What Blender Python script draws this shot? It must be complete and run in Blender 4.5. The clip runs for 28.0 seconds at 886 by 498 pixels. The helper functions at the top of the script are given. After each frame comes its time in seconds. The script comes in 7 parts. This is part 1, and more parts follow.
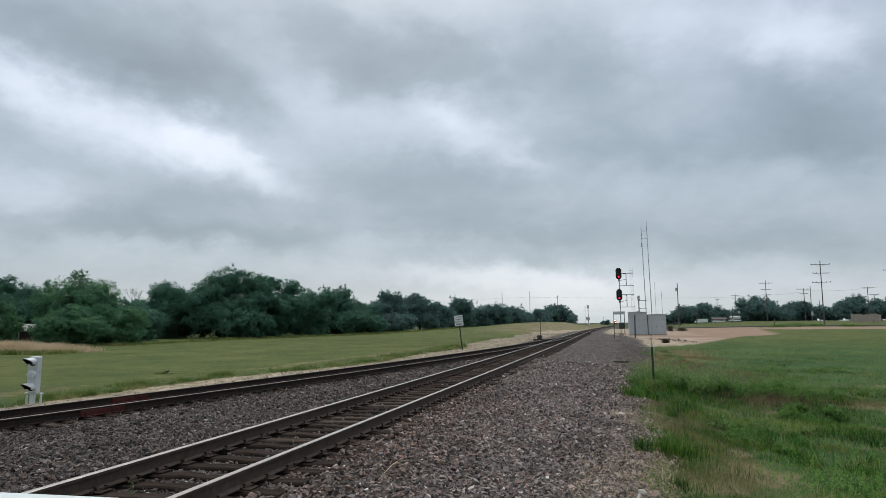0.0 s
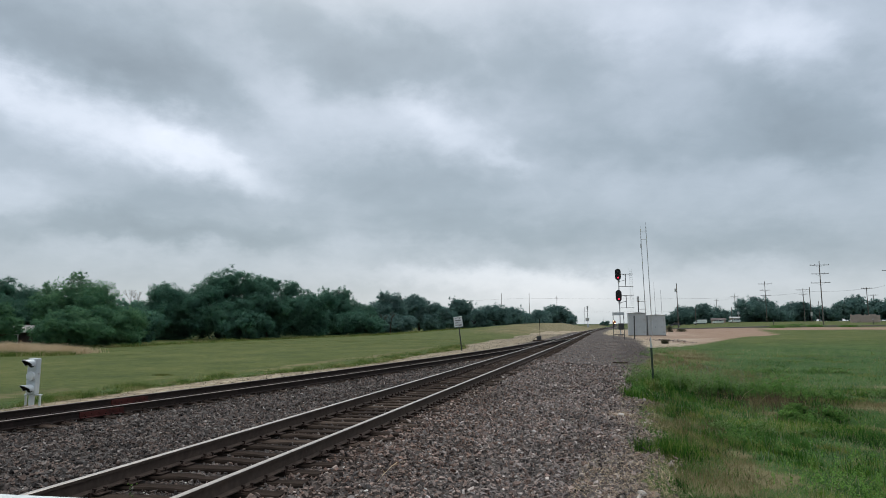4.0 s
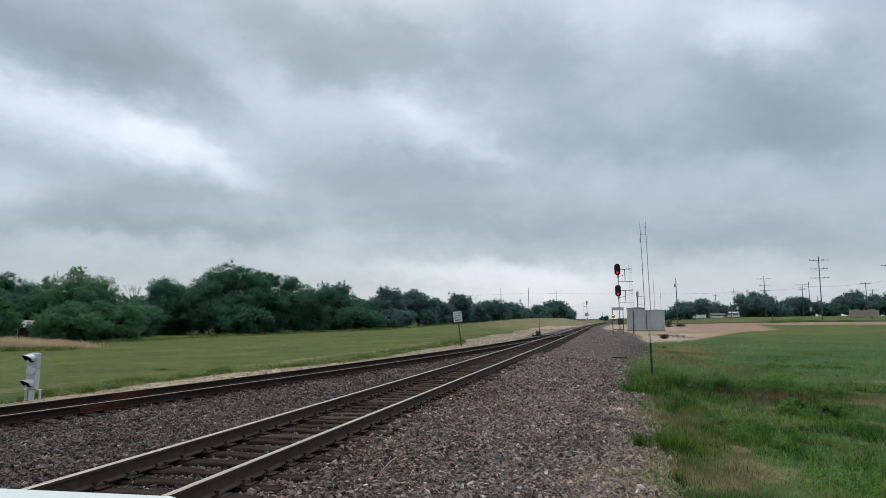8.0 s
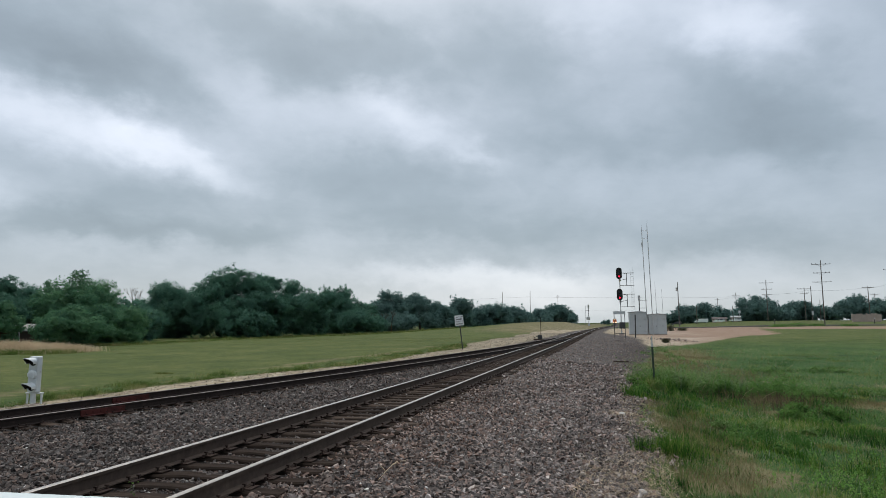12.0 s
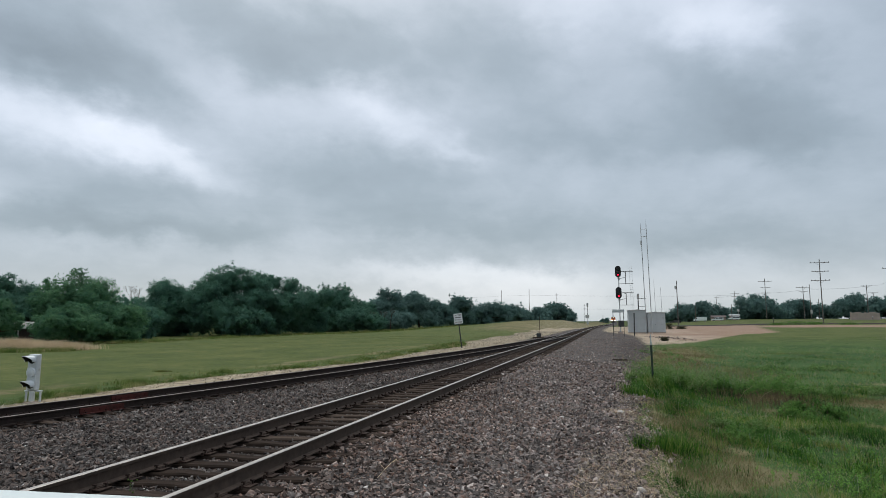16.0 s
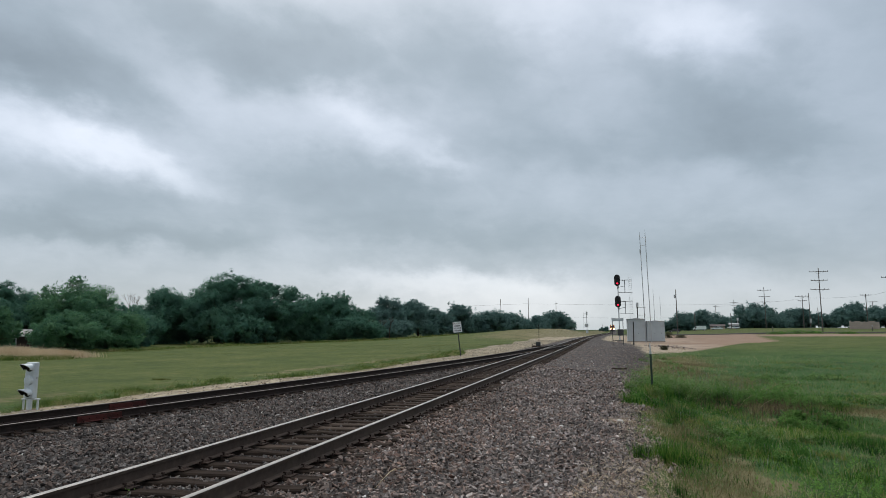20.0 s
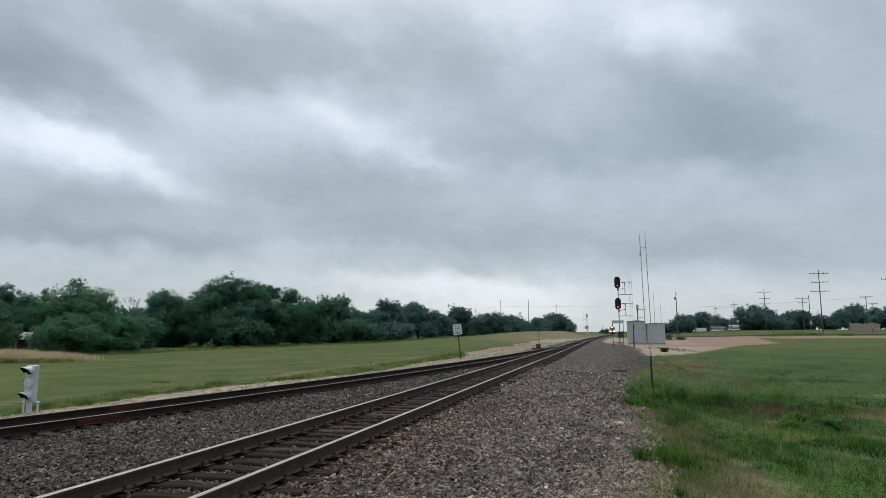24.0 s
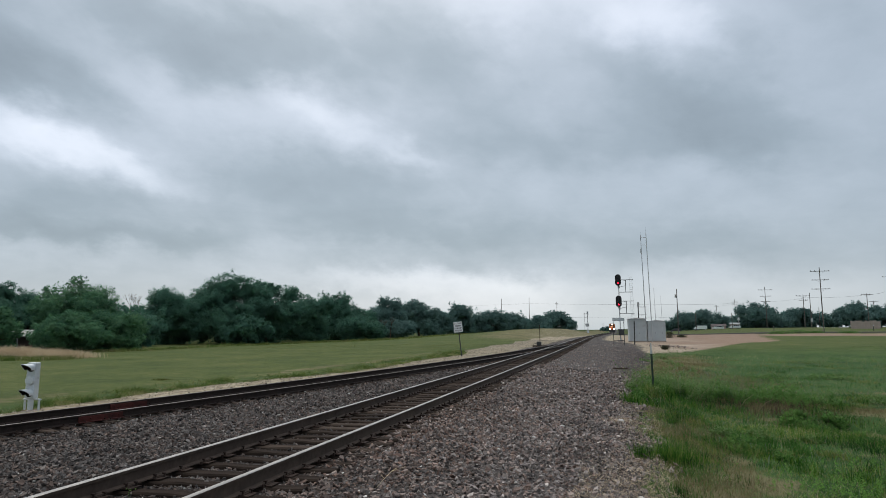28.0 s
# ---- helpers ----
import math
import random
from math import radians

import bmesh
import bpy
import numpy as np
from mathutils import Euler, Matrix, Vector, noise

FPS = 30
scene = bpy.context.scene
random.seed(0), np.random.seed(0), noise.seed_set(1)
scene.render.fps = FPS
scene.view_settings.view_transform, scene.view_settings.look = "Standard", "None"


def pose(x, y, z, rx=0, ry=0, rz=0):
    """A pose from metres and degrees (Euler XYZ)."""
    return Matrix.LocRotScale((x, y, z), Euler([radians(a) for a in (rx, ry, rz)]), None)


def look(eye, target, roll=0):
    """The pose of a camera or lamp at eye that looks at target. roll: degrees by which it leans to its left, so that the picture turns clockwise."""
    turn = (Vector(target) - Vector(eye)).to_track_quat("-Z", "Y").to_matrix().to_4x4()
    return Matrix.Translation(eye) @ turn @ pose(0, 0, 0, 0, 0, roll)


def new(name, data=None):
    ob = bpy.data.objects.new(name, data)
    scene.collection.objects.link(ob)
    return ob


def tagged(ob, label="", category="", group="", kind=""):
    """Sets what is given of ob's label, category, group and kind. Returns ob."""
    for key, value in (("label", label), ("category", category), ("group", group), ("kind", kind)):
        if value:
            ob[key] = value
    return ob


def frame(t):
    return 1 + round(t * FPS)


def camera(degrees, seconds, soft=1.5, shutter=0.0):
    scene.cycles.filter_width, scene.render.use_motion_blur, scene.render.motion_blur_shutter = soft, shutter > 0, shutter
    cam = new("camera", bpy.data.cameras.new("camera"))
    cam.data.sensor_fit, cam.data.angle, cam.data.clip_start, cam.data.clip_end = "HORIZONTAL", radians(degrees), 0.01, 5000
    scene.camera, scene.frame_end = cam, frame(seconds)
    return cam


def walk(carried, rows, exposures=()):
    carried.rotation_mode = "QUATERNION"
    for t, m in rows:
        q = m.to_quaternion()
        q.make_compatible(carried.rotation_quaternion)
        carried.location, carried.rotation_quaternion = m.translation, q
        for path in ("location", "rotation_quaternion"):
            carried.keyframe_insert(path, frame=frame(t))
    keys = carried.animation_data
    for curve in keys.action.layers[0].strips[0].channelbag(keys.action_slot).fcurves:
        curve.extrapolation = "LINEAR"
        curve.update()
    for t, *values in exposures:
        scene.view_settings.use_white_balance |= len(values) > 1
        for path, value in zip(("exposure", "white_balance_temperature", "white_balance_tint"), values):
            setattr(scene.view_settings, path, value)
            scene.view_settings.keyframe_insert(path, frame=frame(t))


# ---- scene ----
# World axes: y runs along the main track away from the viewer, x to the right, z = 0 at the rail tops.
EYE = (4.82, 0.0, 1.595)
cam = camera(68.56, 28.0, soft=0.6)
# seconds, turn to the left, tilt up, lean (degrees)
AIM = (
    (0.0, 14.528, 6.571, -0.382),
    (0.5, 14.499, 6.585, -0.411),
    (1.0, 14.497, 6.589, -0.384),
    (1.5, 14.502, 6.616, -0.388),
    (2.0, 14.499, 6.624, -0.411),
    (2.5, 14.498, 6.612, -0.429),
    (3.0, 14.489, 6.63, -0.405),
    (3.5, 14.469, 6.722, -0.453),
    (5.5, 14.436, 6.322, -0.358),
    (6.0, 14.407, 6.449, -0.334),
    (6.5, 14.446, 6.559, -0.354),
    (7.0, 14.48, 6.491, -0.435),
    (7.5, 14.467, 6.29, -0.45),
    (8.0, 14.427, 6.22, -0.439),
    (8.5, 14.435, 6.33, -0.356),
    (9.0, 14.43, 6.396, -0.347),
    (9.5, 14.476, 6.627, -0.346),
    (10.0, 14.516, 6.549, -0.38),
    (10.5, 14.545, 6.483, -0.403),
    (11.0, 14.541, 6.483, -0.392),
    (11.5, 14.558, 6.574, -0.443),
    (12.0, 14.559, 6.55, -0.385),
    (12.5, 14.559, 6.476, -0.388),
    (14.5, 14.49, 6.542, -0.394),
    (15.0, 14.45, 6.341, -0.327),
    (15.5, 14.473, 6.306, -0.296),
    (16.0, 14.479, 6.39, -0.346),
    (16.5, 14.496, 6.405, -0.356),
    (17.0, 14.497, 6.377, -0.349),
    (17.5, 14.496, 6.485, -0.347),
    (18.0, 14.457, 6.444, -0.275),
    (18.5, 14.451, 6.378, -0.276),
    (19.0, 14.427, 6.427, -0.215),
    (19.5, 14.43, 6.772, -0.232),
    (20.0, 14.406, 7.125, -0.257),
    (20.5, 14.412, 7.124, -0.251),
    (21.0, 14.449, 7.297, -0.333),
    (21.5, 14.458, 7.432, -0.352),
    (23.5, 14.395, 7.059, -0.293),
    (24.0, 14.407, 7.33, -0.324),
    (24.5, 14.398, 7.401, -0.302),
    (25.0, 14.397, 7.565, -0.249),
    (25.5, 14.347, 7.472, -0.171),
    (26.0, 14.365, 7.539, -0.182),
    (26.5, 14.348, 7.645, -0.241),
    (27.0, 14.411, 7.645, -0.245),
    (27.5, 14.389, 7.77, -0.297),
    (28.0, 14.472, 7.117, -0.307),
)


def aim(turn, tilt, lean):
    return pose(*EYE, 90 + tilt, 0, turn) @ pose(0, 0, 0, 0, 0, lean)


walk(cam, [(t, aim(*a)) for t, *a in AIM])

# ---- light: overcast sky above a drifting cloud layer, weak wide sun ----
SUN_TURN, SUN_HEIGHT = radians(-25), radians(52)
world = bpy.data.worlds.new("overcast_sky")
scene.world = world
world.use_nodes = True
wn = world.node_tree
wn.nodes.clear()
w_out = wn.nodes.new("ShaderNodeOutputWorld")
w_sky = wn.nodes.new("ShaderNodeTexSky")
w_sky.sky_type, w_sky.sun_disc = "NISHITA", False
w_sky.sun_elevation, w_sky.sun_rotation = SUN_HEIGHT, SUN_TURN
w_sky.dust_density = 4.0
w_blue = wn.nodes.new("ShaderNodeBackground")
w_blue.inputs[1].default_value = 0.10
w_grey = wn.nodes.new("ShaderNodeBackground")
w_grey.inputs[0].default_value = (0.93, 0.98, 1.0, 1)
w_grey.inputs[1].default_value = 2.1
w_add = wn.nodes.new("ShaderNodeAddShader")
wn.links.new(w_sky.outputs[0], w_blue.inputs[0])
wn.links.new(w_blue.outputs[0], w_add.inputs[0])
wn.links.new(w_grey.outputs[0], w_add.inputs[1])
wn.links.new(w_add.outputs[0], w_out.inputs[0])
sun_data = bpy.data.lights.new("sun", "SUN")
sun_data.energy, sun_data.angle, sun_data.color = 1.9, radians(40), (1.0, 0.95, 0.88)
sun = new("sun", sun_data)
sun_way = Vector((math.sin(SUN_TURN) * math.cos(SUN_HEIGHT), math.cos(SUN_TURN) * math.cos(SUN_HEIGHT), math.sin(SUN_HEIGHT)))
sun.matrix_world = look(tuple(sun_way * 300), (0, 0, 0))


# ---- materials ----
def nodes_of(name):
    m = bpy.data.materials.new(name)
    m.use_nodes = True
    nt = m.node_tree
    return m, nt, nt.nodes["Principled BSDF"]


def n_math(nt, op, a, b=None, c=None):
    n = nt.nodes.new("ShaderNodeMath")
    n.operation = op
    for i, v in enumerate((a, b, c)):
        if v is None:
            continue
        if isinstance(v, (int, float)):
            n.inputs[i].default_value = v
        else:
            nt.links.new(v, n.inputs[i])
    return n.outputs[0]


def n_noise(nt, vec, scale, detail=4.0, rough=0.55, warp=0.0):
    n = nt.nodes.new("ShaderNodeTexNoise")
    n.inputs["Scale"].default_value = scale
    n.inputs["Detail"].default_value = detail
    n.inputs["Roughness"].default_value = rough
    n.inputs["Distortion"].default_value = warp
    if vec is not None:
        nt.links.new(vec, n.inputs["Vector"])
    return n.outputs[0]


def n_ramp(nt, fac, stops):
    n = nt.nodes.new("ShaderNodeValToRGB")
    e = n.color_ramp.elements
    while len(e) < len(stops):
        e.new(0.5)
    for el, (p, c) in zip(e, stops):
        el.position = p
        el.color = (*c, 1)
    nt.links.new(fac, n.inputs[0])
    return n.outputs[0]


def n_mix(nt, fac, a, b, mode="MIX"):
    n = nt.nodes.new("ShaderNodeMix")
    n.data_type, n.blend_type = "RGBA", mode
    for i, v in ((0, fac), (6, a), (7, b)):
        if isinstance(v, (int, float)):
            n.inputs[i].default_value = v
        elif isinstance(v, tuple):
            n.inputs[i].default_value = (*v, 1)
        else:
            nt.links.new(v, n.inputs[i])
    return n.outputs[2]


def n_bump(nt, bsdf, height, strength, dist):
    b = nt.nodes.new("ShaderNodeBump")
    b.inputs["Strength"].default_value = strength
    b.inputs["Distance"].default_value = dist
    nt.links.new(height, b.inputs["Height"])
    nt.links.new(b.outputs[0], bsdf.inputs["Normal"])


def surface(name, stops, scale, rough=0.8, metal=0.0, bump=0.3, dist=0.01, big=0.0, per_piece=0.0, island=False, spec=0.15, stretch=None):
    """A worn surface: colours by noise at two scales, bump, and a change of tone from piece to piece."""
    m, nt, bsdf = nodes_of(name)
    co = nt.nodes.new("ShaderNodeTexCoord").outputs["Object"]
    if stretch:
        mp = nt.nodes.new("ShaderNodeMapping")
        mp.inputs["Scale"].default_value = stretch
        nt.links.new(co, mp.inputs["Vector"])
        co = mp.outputs[0]
    fine = n_noise(nt, co, scale, 6.0, 0.62)
    coarse = n_noise(nt, co, scale * 0.13, 3.0)
    fac = n_math(nt, "ADD", n_math(nt, "MULTIPLY", fine, 0.6), n_math(nt, "MULTIPLY", coarse, 0.4))
    if per_piece:
        if island:
            rnd = nt.nodes.new("ShaderNodeNewGeometry").outputs["Random Per Island"]
        else:
            rnd = nt.nodes.new("ShaderNodeObjectInfo").outputs["Random"]
        fac = n_math(nt, "ADD", fac, n_math(nt, "MULTIPLY", n_math(nt, "SUBTRACT", rnd, 0.5), per_piece))
    nt.links.new(n_ramp(nt, fac, stops), bsdf.inputs["Base Color"])
    bsdf.inputs["Roughness"].default_value = rough
    bsdf.inputs["Metallic"].default_value = metal
    bsdf.inputs["Specular IOR Level"].default_value = spec
    if bump:
        n_bump(nt, bsdf, fine, bump, dist)
    return m


def glow(name, colour, strength):
    m, nt, bsdf = nodes_of(name)
    bsdf.inputs["Base Color"].default_value = (*[c * 0.5 for c in colour], 1)
    bsdf.inputs["Emission Color"].default_value = (*colour, 1)
    bsdf.inputs["Emission Strength"].default_value = strength
    bsdf.inputs["Roughness"].default_value = 0.2
    return m


def paint(name, colour, rough=0.45, metal=0.0, wear=0.12, scale=3.0, spec=0.5):
    lo = tuple(c * (1 - wear) for c in colour)
    hi = tuple(min(1.0, c * (1 + wear * 0.5)) for c in colour)
    return surface(name, ((0.3, lo), (0.7, hi)), scale, rough, metal, 0.05, 0.003, spec=spec)


M_STEEL_SIDE = surface("rail_rust", ((0.25, (0.036, 0.026, 0.021)), (0.55, (0.070, 0.051, 0.041)), (0.85, (0.115, 0.082, 0.063))), 14, 0.9, 0.0, 0.2, 0.004, spec=0.2)
M_STEEL_DARK = surface("old_rail_rust", ((0.25, (0.014, 0.010, 0.009)), (0.55, (0.028, 0.020, 0.017)), (0.85, (0.060, 0.040, 0.032))), 14, 0.9, 0.0, 0.2, 0.004, spec=0.2)
M_STEEL_TOP = surface("rail_polished", ((0.3, (0.26, 0.243, 0.226)), (0.7, (0.42, 0.398, 0.372))), 20, 0.45, 1.0, 0.05, 0.002)
M_STEEL_DULL = surface("rail_dull_top", ((0.3, (0.115, 0.10, 0.092)), (0.7, (0.22, 0.20, 0.185))), 20, 0.58, 0.6, 0.05, 0.002)
M_TIE = surface("creosoted_timber", ((0.25, (0.016, 0.012, 0.010)), (0.5, (0.038, 0.028, 0.022)), (0.8, (0.09, 0.068, 0.054))), 9, 0.95, 0.0, 0.8, 0.014, per_piece=0.35, spec=0.05, stretch=(0.25, 2.5, 1))
M_PLATE = surface("rusty_iron", ((0.3, (0.018, 0.012, 0.010)), (0.7, (0.048, 0.031, 0.024))), 25, 0.85, 0.0, 0.3, 0.004, per_piece=0.2)
M_RED_BAR = surface("faded_red_oxide", ((0.3, (0.03, 0.014, 0.012)), (0.55, (0.075, 0.021, 0.018)), (0.8, (0.035, 0.022, 0.018))), 9, 0.8, 0.0, 0.2, 0.004)


def stone_surface(name, tone, island, tint=(1, 1, 1)):
    """Crushed stone of mixed kinds: dark, brown, pinkish and grey lumps with a few pale ones."""
    m, nt, bsdf = nodes_of(name)
    co = nt.nodes.new("ShaderNodeTexCoord").outputs["Object"]
    if island:
        rnd = nt.nodes.new("ShaderNodeNewGeometry").outputs["Random Per Island"]
    else:
        rnd = nt.nodes.new("ShaderNodeObjectInfo").outputs["Random"]
    kinds = ((0.0, (0.030, 0.027, 0.026)), (0.14, (0.070, 0.061, 0.056)), (0.28, (0.134, 0.120, 0.111)), (0.40, (0.076, 0.056, 0.048)), (0.52, (0.152, 0.112, 0.093)), (0.64, (0.098, 0.090, 0.086)), (0.78, (0.155, 0.138, 0.126)), (0.88, (0.135, 0.100, 0.084)), (0.96, (0.185, 0.165, 0.149)), (1.0, (0.28, 0.255, 0.235)))
    col = n_ramp(nt, rnd, tuple((p, tuple(v * tone * q for v, q in zip(c, tint))) for p, c in kinds))
    fine = n_noise(nt, co, 48 if island else 4.0, 5.0, 0.68)
    drift = n_noise(nt, co, 0.9, 4.0, 0.6)
    k = n_math(nt, "ADD", n_math(nt, "MULTIPLY_ADD", fine, 1.2, -0.15), n_math(nt, "MULTIPLY_ADD", drift, 1.5, -0.26))
    sc = nt.nodes.new("ShaderNodeVectorMath")
    sc.operation = "SCALE"
    nt.links.new(col, sc.inputs[0])
    nt.links.new(k, sc.inputs["Scale"])
    nt.links.new(sc.outputs[0], bsdf.inputs["Base Color"])
    bsdf.inputs["Roughness"].default_value = 0.9
    bsdf.inputs["Specular IOR Level"].default_value = 0.15
    n_bump(nt, bsdf, fine, 0.7, 0.012)
    return m


M_STONE = stone_surface("ballast_stone", 1.96, True, (1.01, 0.99, 0.985))
M_STONE_RUSTY = stone_surface("rust_stained_ballast_stone", 1.6, True, (1.08, 0.95, 0.89))
M_STONE_GRIMY = stone_surface("grimy_ballast_stone", 1.08, True)
M_STONE_BLACKISH = stone_surface("blackish_ballast_stone", 0.5, True)
M_STONE_PIECE = stone_surface("ballast_stone_single", 1.6, False)
M_WHITE_STONE = surface("pale_limestone", ((0.3, (0.38, 0.36, 0.33)), (0.7, (0.6, 0.58, 0.55))), 12, 0.9, 0.0, 0.4, 0.01)
M_PALE_GRAVEL = surface("pale_gravel", ((0.25, (0.17, 0.145, 0.105)), (0.5, (0.27, 0.235, 0.18)), (0.8, (0.46, 0.42, 0.35))), 12, 0.92, 0.0, 0.4, 0.01, per_piece=0.5, island=True)
M_GALV = paint("galvanised_steel", (0.42, 0.43, 0.43), 0.55, 0.3)
M_CASE = paint("aluminium_case_paint", (0.43, 0.46, 0.47), 0.5, 0.1, 0.1, 1.2)
M_SILVER = paint("silver_signal_paint", (0.52, 0.56, 0.58), 0.4, 0.2, 0.14, 9.0)
M_BLACK = paint("matt_black_paint", (0.008, 0.009, 0.010), 0.7)
M_HOOD_IN = paint("black_hood_inside", (0.006, 0.006, 0.006), 0.9)
M_DARK = paint("dark_steel", (0.03, 0.032, 0.033), 0.6)
M_LENS = paint("dark_lens_glass", (0.02, 0.02, 0.022), 0.08)
M_SIGN = paint("white_sign_sheet", (0.62, 0.64, 0.65), 0.5, 0.0, 0.12, 6.0)
M_INK = paint("black_sign_ink", (0.03, 0.03, 0.03), 0.6)
M_POST = surface("green_post_steel", ((0.3, (0.022, 0.035, 0.027)), (0.7, (0.05, 0.07, 0.055))), 12, 0.7, 0.0, 0.2, 0.004)
# weathered timber, its colour lightened and greyed to imitate distance haze
M_POLE = surface("weathered_pole_timber_hazed", ((0.3, (0.075, 0.066, 0.058)), (0.7, (0.18, 0.158, 0.142))), 6, 0.9, 0.0, 0.4, 0.01, stretch=(3, 3, 0.3))
M_WIRE = paint("cable_black", (0.02, 0.02, 0.022), 0.6)
M_CAR = paint("white_car_lacquer", (0.60, 0.66, 0.64), 0.25, 0.0, 0.02)
M_RUBBER = paint("tyre_rubber", (0.018, 0.018, 0.018), 0.85)
M_ORANGE = paint("orange_locomotive_paint", (0.42, 0.12, 0.04), 0.45, 0.0, 0.2)
M_YELLOW = paint("yellow_stripe_paint", (0.65, 0.42, 0.04), 0.45)
M_BARK = surface("tree_bark", ((0.3, (0.035, 0.028, 0.022)), (0.7, (0.11, 0.09, 0.07))), 7, 0.95, 0.0, 0.6, 0.02, stretch=(3, 3, 0.5))
M_RED_ON = glow("lit_red_lens", (1.0, 0.012, 0.05), 2.2)
M_HEADLIGHT = glow("lit_headlight", (1.0, 0.80, 0.50), 14.0)
M_DITCH = glow("lit_ditch_light", (1.0, 0.70, 0.42), 12.0)
M_GLASS_DARK = paint("tinted_glass", (0.015, 0.018, 0.02), 0.06)
M_BEIGE = paint("beige_block_wall", (0.34, 0.28, 0.24), 0.9, 0.0, 0.2, 0.8)
M_ROOF_RED = paint("reddish_roof_sheet", (0.10, 0.078, 0.072), 0.8, 0.0, 0.2, 0.8)
M_BOARDS = paint("brown_shed_boards", (0.05, 0.034, 0.028), 0.9, 0.0, 0.3, 1.5)
M_BIRD = paint("black_plumage", (0.005, 0.005, 0.006), 0.8, spec=0.1)


def thin_leaf(nt, bsdf, share, colour):
    """Lets part of the light through a leaf."""
    tl = nt.nodes.new("ShaderNodeBsdfTranslucent")
    nt.links.new(colour, tl.inputs[0])
    mix = nt.nodes.new("ShaderNodeMixShader")
    mix.inputs[0].default_value = share
    nt.links.new(bsdf.outputs[0], mix.inputs[1])
    nt.links.new(tl.outputs[0], mix.inputs[2])
    nt.links.new(mix.outputs[0], nt.nodes["Material Output"].inputs["Surface"])


def foliage(name, dark, mid, light, scale=0.5, spread=0.25):
    m, nt, bsdf = nodes_of(name)
    co = nt.nodes.new("ShaderNodeTexCoord").outputs["Object"]
    rnd = nt.nodes.new("ShaderNodeNewGeometry").outputs["Random Per Island"]
    fac = n_math(nt, "ADD", n_math(nt, "MULTIPLY", n_noise(nt, co, scale, 3.0), 0.7), n_math(nt, "MULTIPLY", rnd, spread))
    col = n_ramp(nt, fac, ((0.3, dark), (0.48, mid), (0.72, light)))
    nt.links.new(col, bsdf.inputs["Base Color"])
    bsdf.inputs["Roughness"].default_value = 0.75
    bsdf.inputs["Specular IOR Level"].default_value = 0.08
    thin_leaf(nt, bsdf, 0.5, col)
    return m


M_LEAF = foliage("oak_leaf", (0.056, 0.132, 0.098), (0.080, 0.178, 0.124), (0.110, 0.226, 0.142), 0.22, 0.2)
# far leaf: distance haze is painted in as a paler, bluer green
M_LEAF_HAZED = foliage("haze_tinted_leaf", (0.090, 0.164, 0.148), (0.110, 0.193, 0.172), (0.134, 0.226, 0.190), 0.12, 0.14)
M_LEAF_PALE = foliage("elm_leaf", (0.060, 0.146, 0.088), (0.090, 0.200, 0.106), (0.136, 0.262, 0.122), 0.3)
M_MOWN = foliage("mown_grass_blade", (0.055, 0.082, 0.020), (0.098, 0.128, 0.034), (0.18, 0.18, 0.066), 0.3, 0.4)
M_GRASS_DRY = foliage("dry_grass_blade", (0.20, 0.17, 0.095), (0.31, 0.27, 0.16), (0.45, 0.40, 0.26), 0.4)
M_STRAW_TALL = foliage("bleached_grass_blade", (0.42, 0.33, 0.21), (0.54, 0.44, 0.30), (0.64, 0.54, 0.40), 0.3)
M_WEED = foliage("weed_leaf", (0.062, 0.138, 0.034), (0.108, 0.205, 0.052), (0.20, 0.28, 0.115), 0.9, 0.4)
M_SHRUB = foliage("dull_shrub_leaf", (0.05, 0.058, 0.034), (0.085, 0.088, 0.055), (0.13, 0.125, 0.08), 0.6)
M_SEED = foliage("grey_green_seed_head", (0.15, 0.19, 0.13), (0.22, 0.26, 0.19), (0.31, 0.34, 0.26), 0.6)
M_THATCH = foliage("brown_thatch_blade", (0.10, 0.085, 0.04), (0.17, 0.14, 0.07), (0.27, 0.22, 0.12), 0.6)
M_STALK = foliage("dead_stalk", (0.06, 0.042, 0.028), (0.10, 0.072, 0.048), (0.17, 0.13, 0.09), 0.6)
M_WEED_BRIGHT = foliage("bright_weed_leaf", (0.075, 0.175, 0.032), (0.125, 0.255, 0.050), (0.19, 0.33, 0.085), 0.8)
M_WEED_DARK = foliage("dark_weed_leaf", (0.044, 0.118, 0.026), (0.080, 0.185, 0.040), (0.14, 0.25, 0.065), 0.9, 0.4)


def rough_grass(name, scale, stops, spread=0.16):
    """Wild grass: broad patches and small clumps of different green, some of it bleached."""
    m, nt, bsdf = nodes_of(name)
    co = nt.nodes.new("ShaderNodeTexCoord").outputs["Object"]
    rnd = nt.nodes.new("ShaderNodeNewGeometry").outputs["Random Per Island"]
    broad = n_math(nt, "MULTIPLY_ADD", n_noise(nt, co, scale, 3.0, 0.55, 0.6), 1.15, -0.075)
    fac = n_math(nt, "MULTIPLY_ADD", n_math(nt, "SUBTRACT", n_noise(nt, co, scale * 5, 3.0, 0.6), 0.5), 0.6, broad)
    fac = n_math(nt, "ADD", fac, n_math(nt, "MULTIPLY", n_math(nt, "SUBTRACT", rnd, 0.5), spread))
    col = n_ramp(nt, fac, stops)
    nt.links.new(col, bsdf.inputs["Base Color"])
    bsdf.inputs["Roughness"].default_value = 0.75
    bsdf.inputs["Specular IOR Level"].default_value = 0.08
    thin_leaf(nt, bsdf, 0.3, col)
    return m


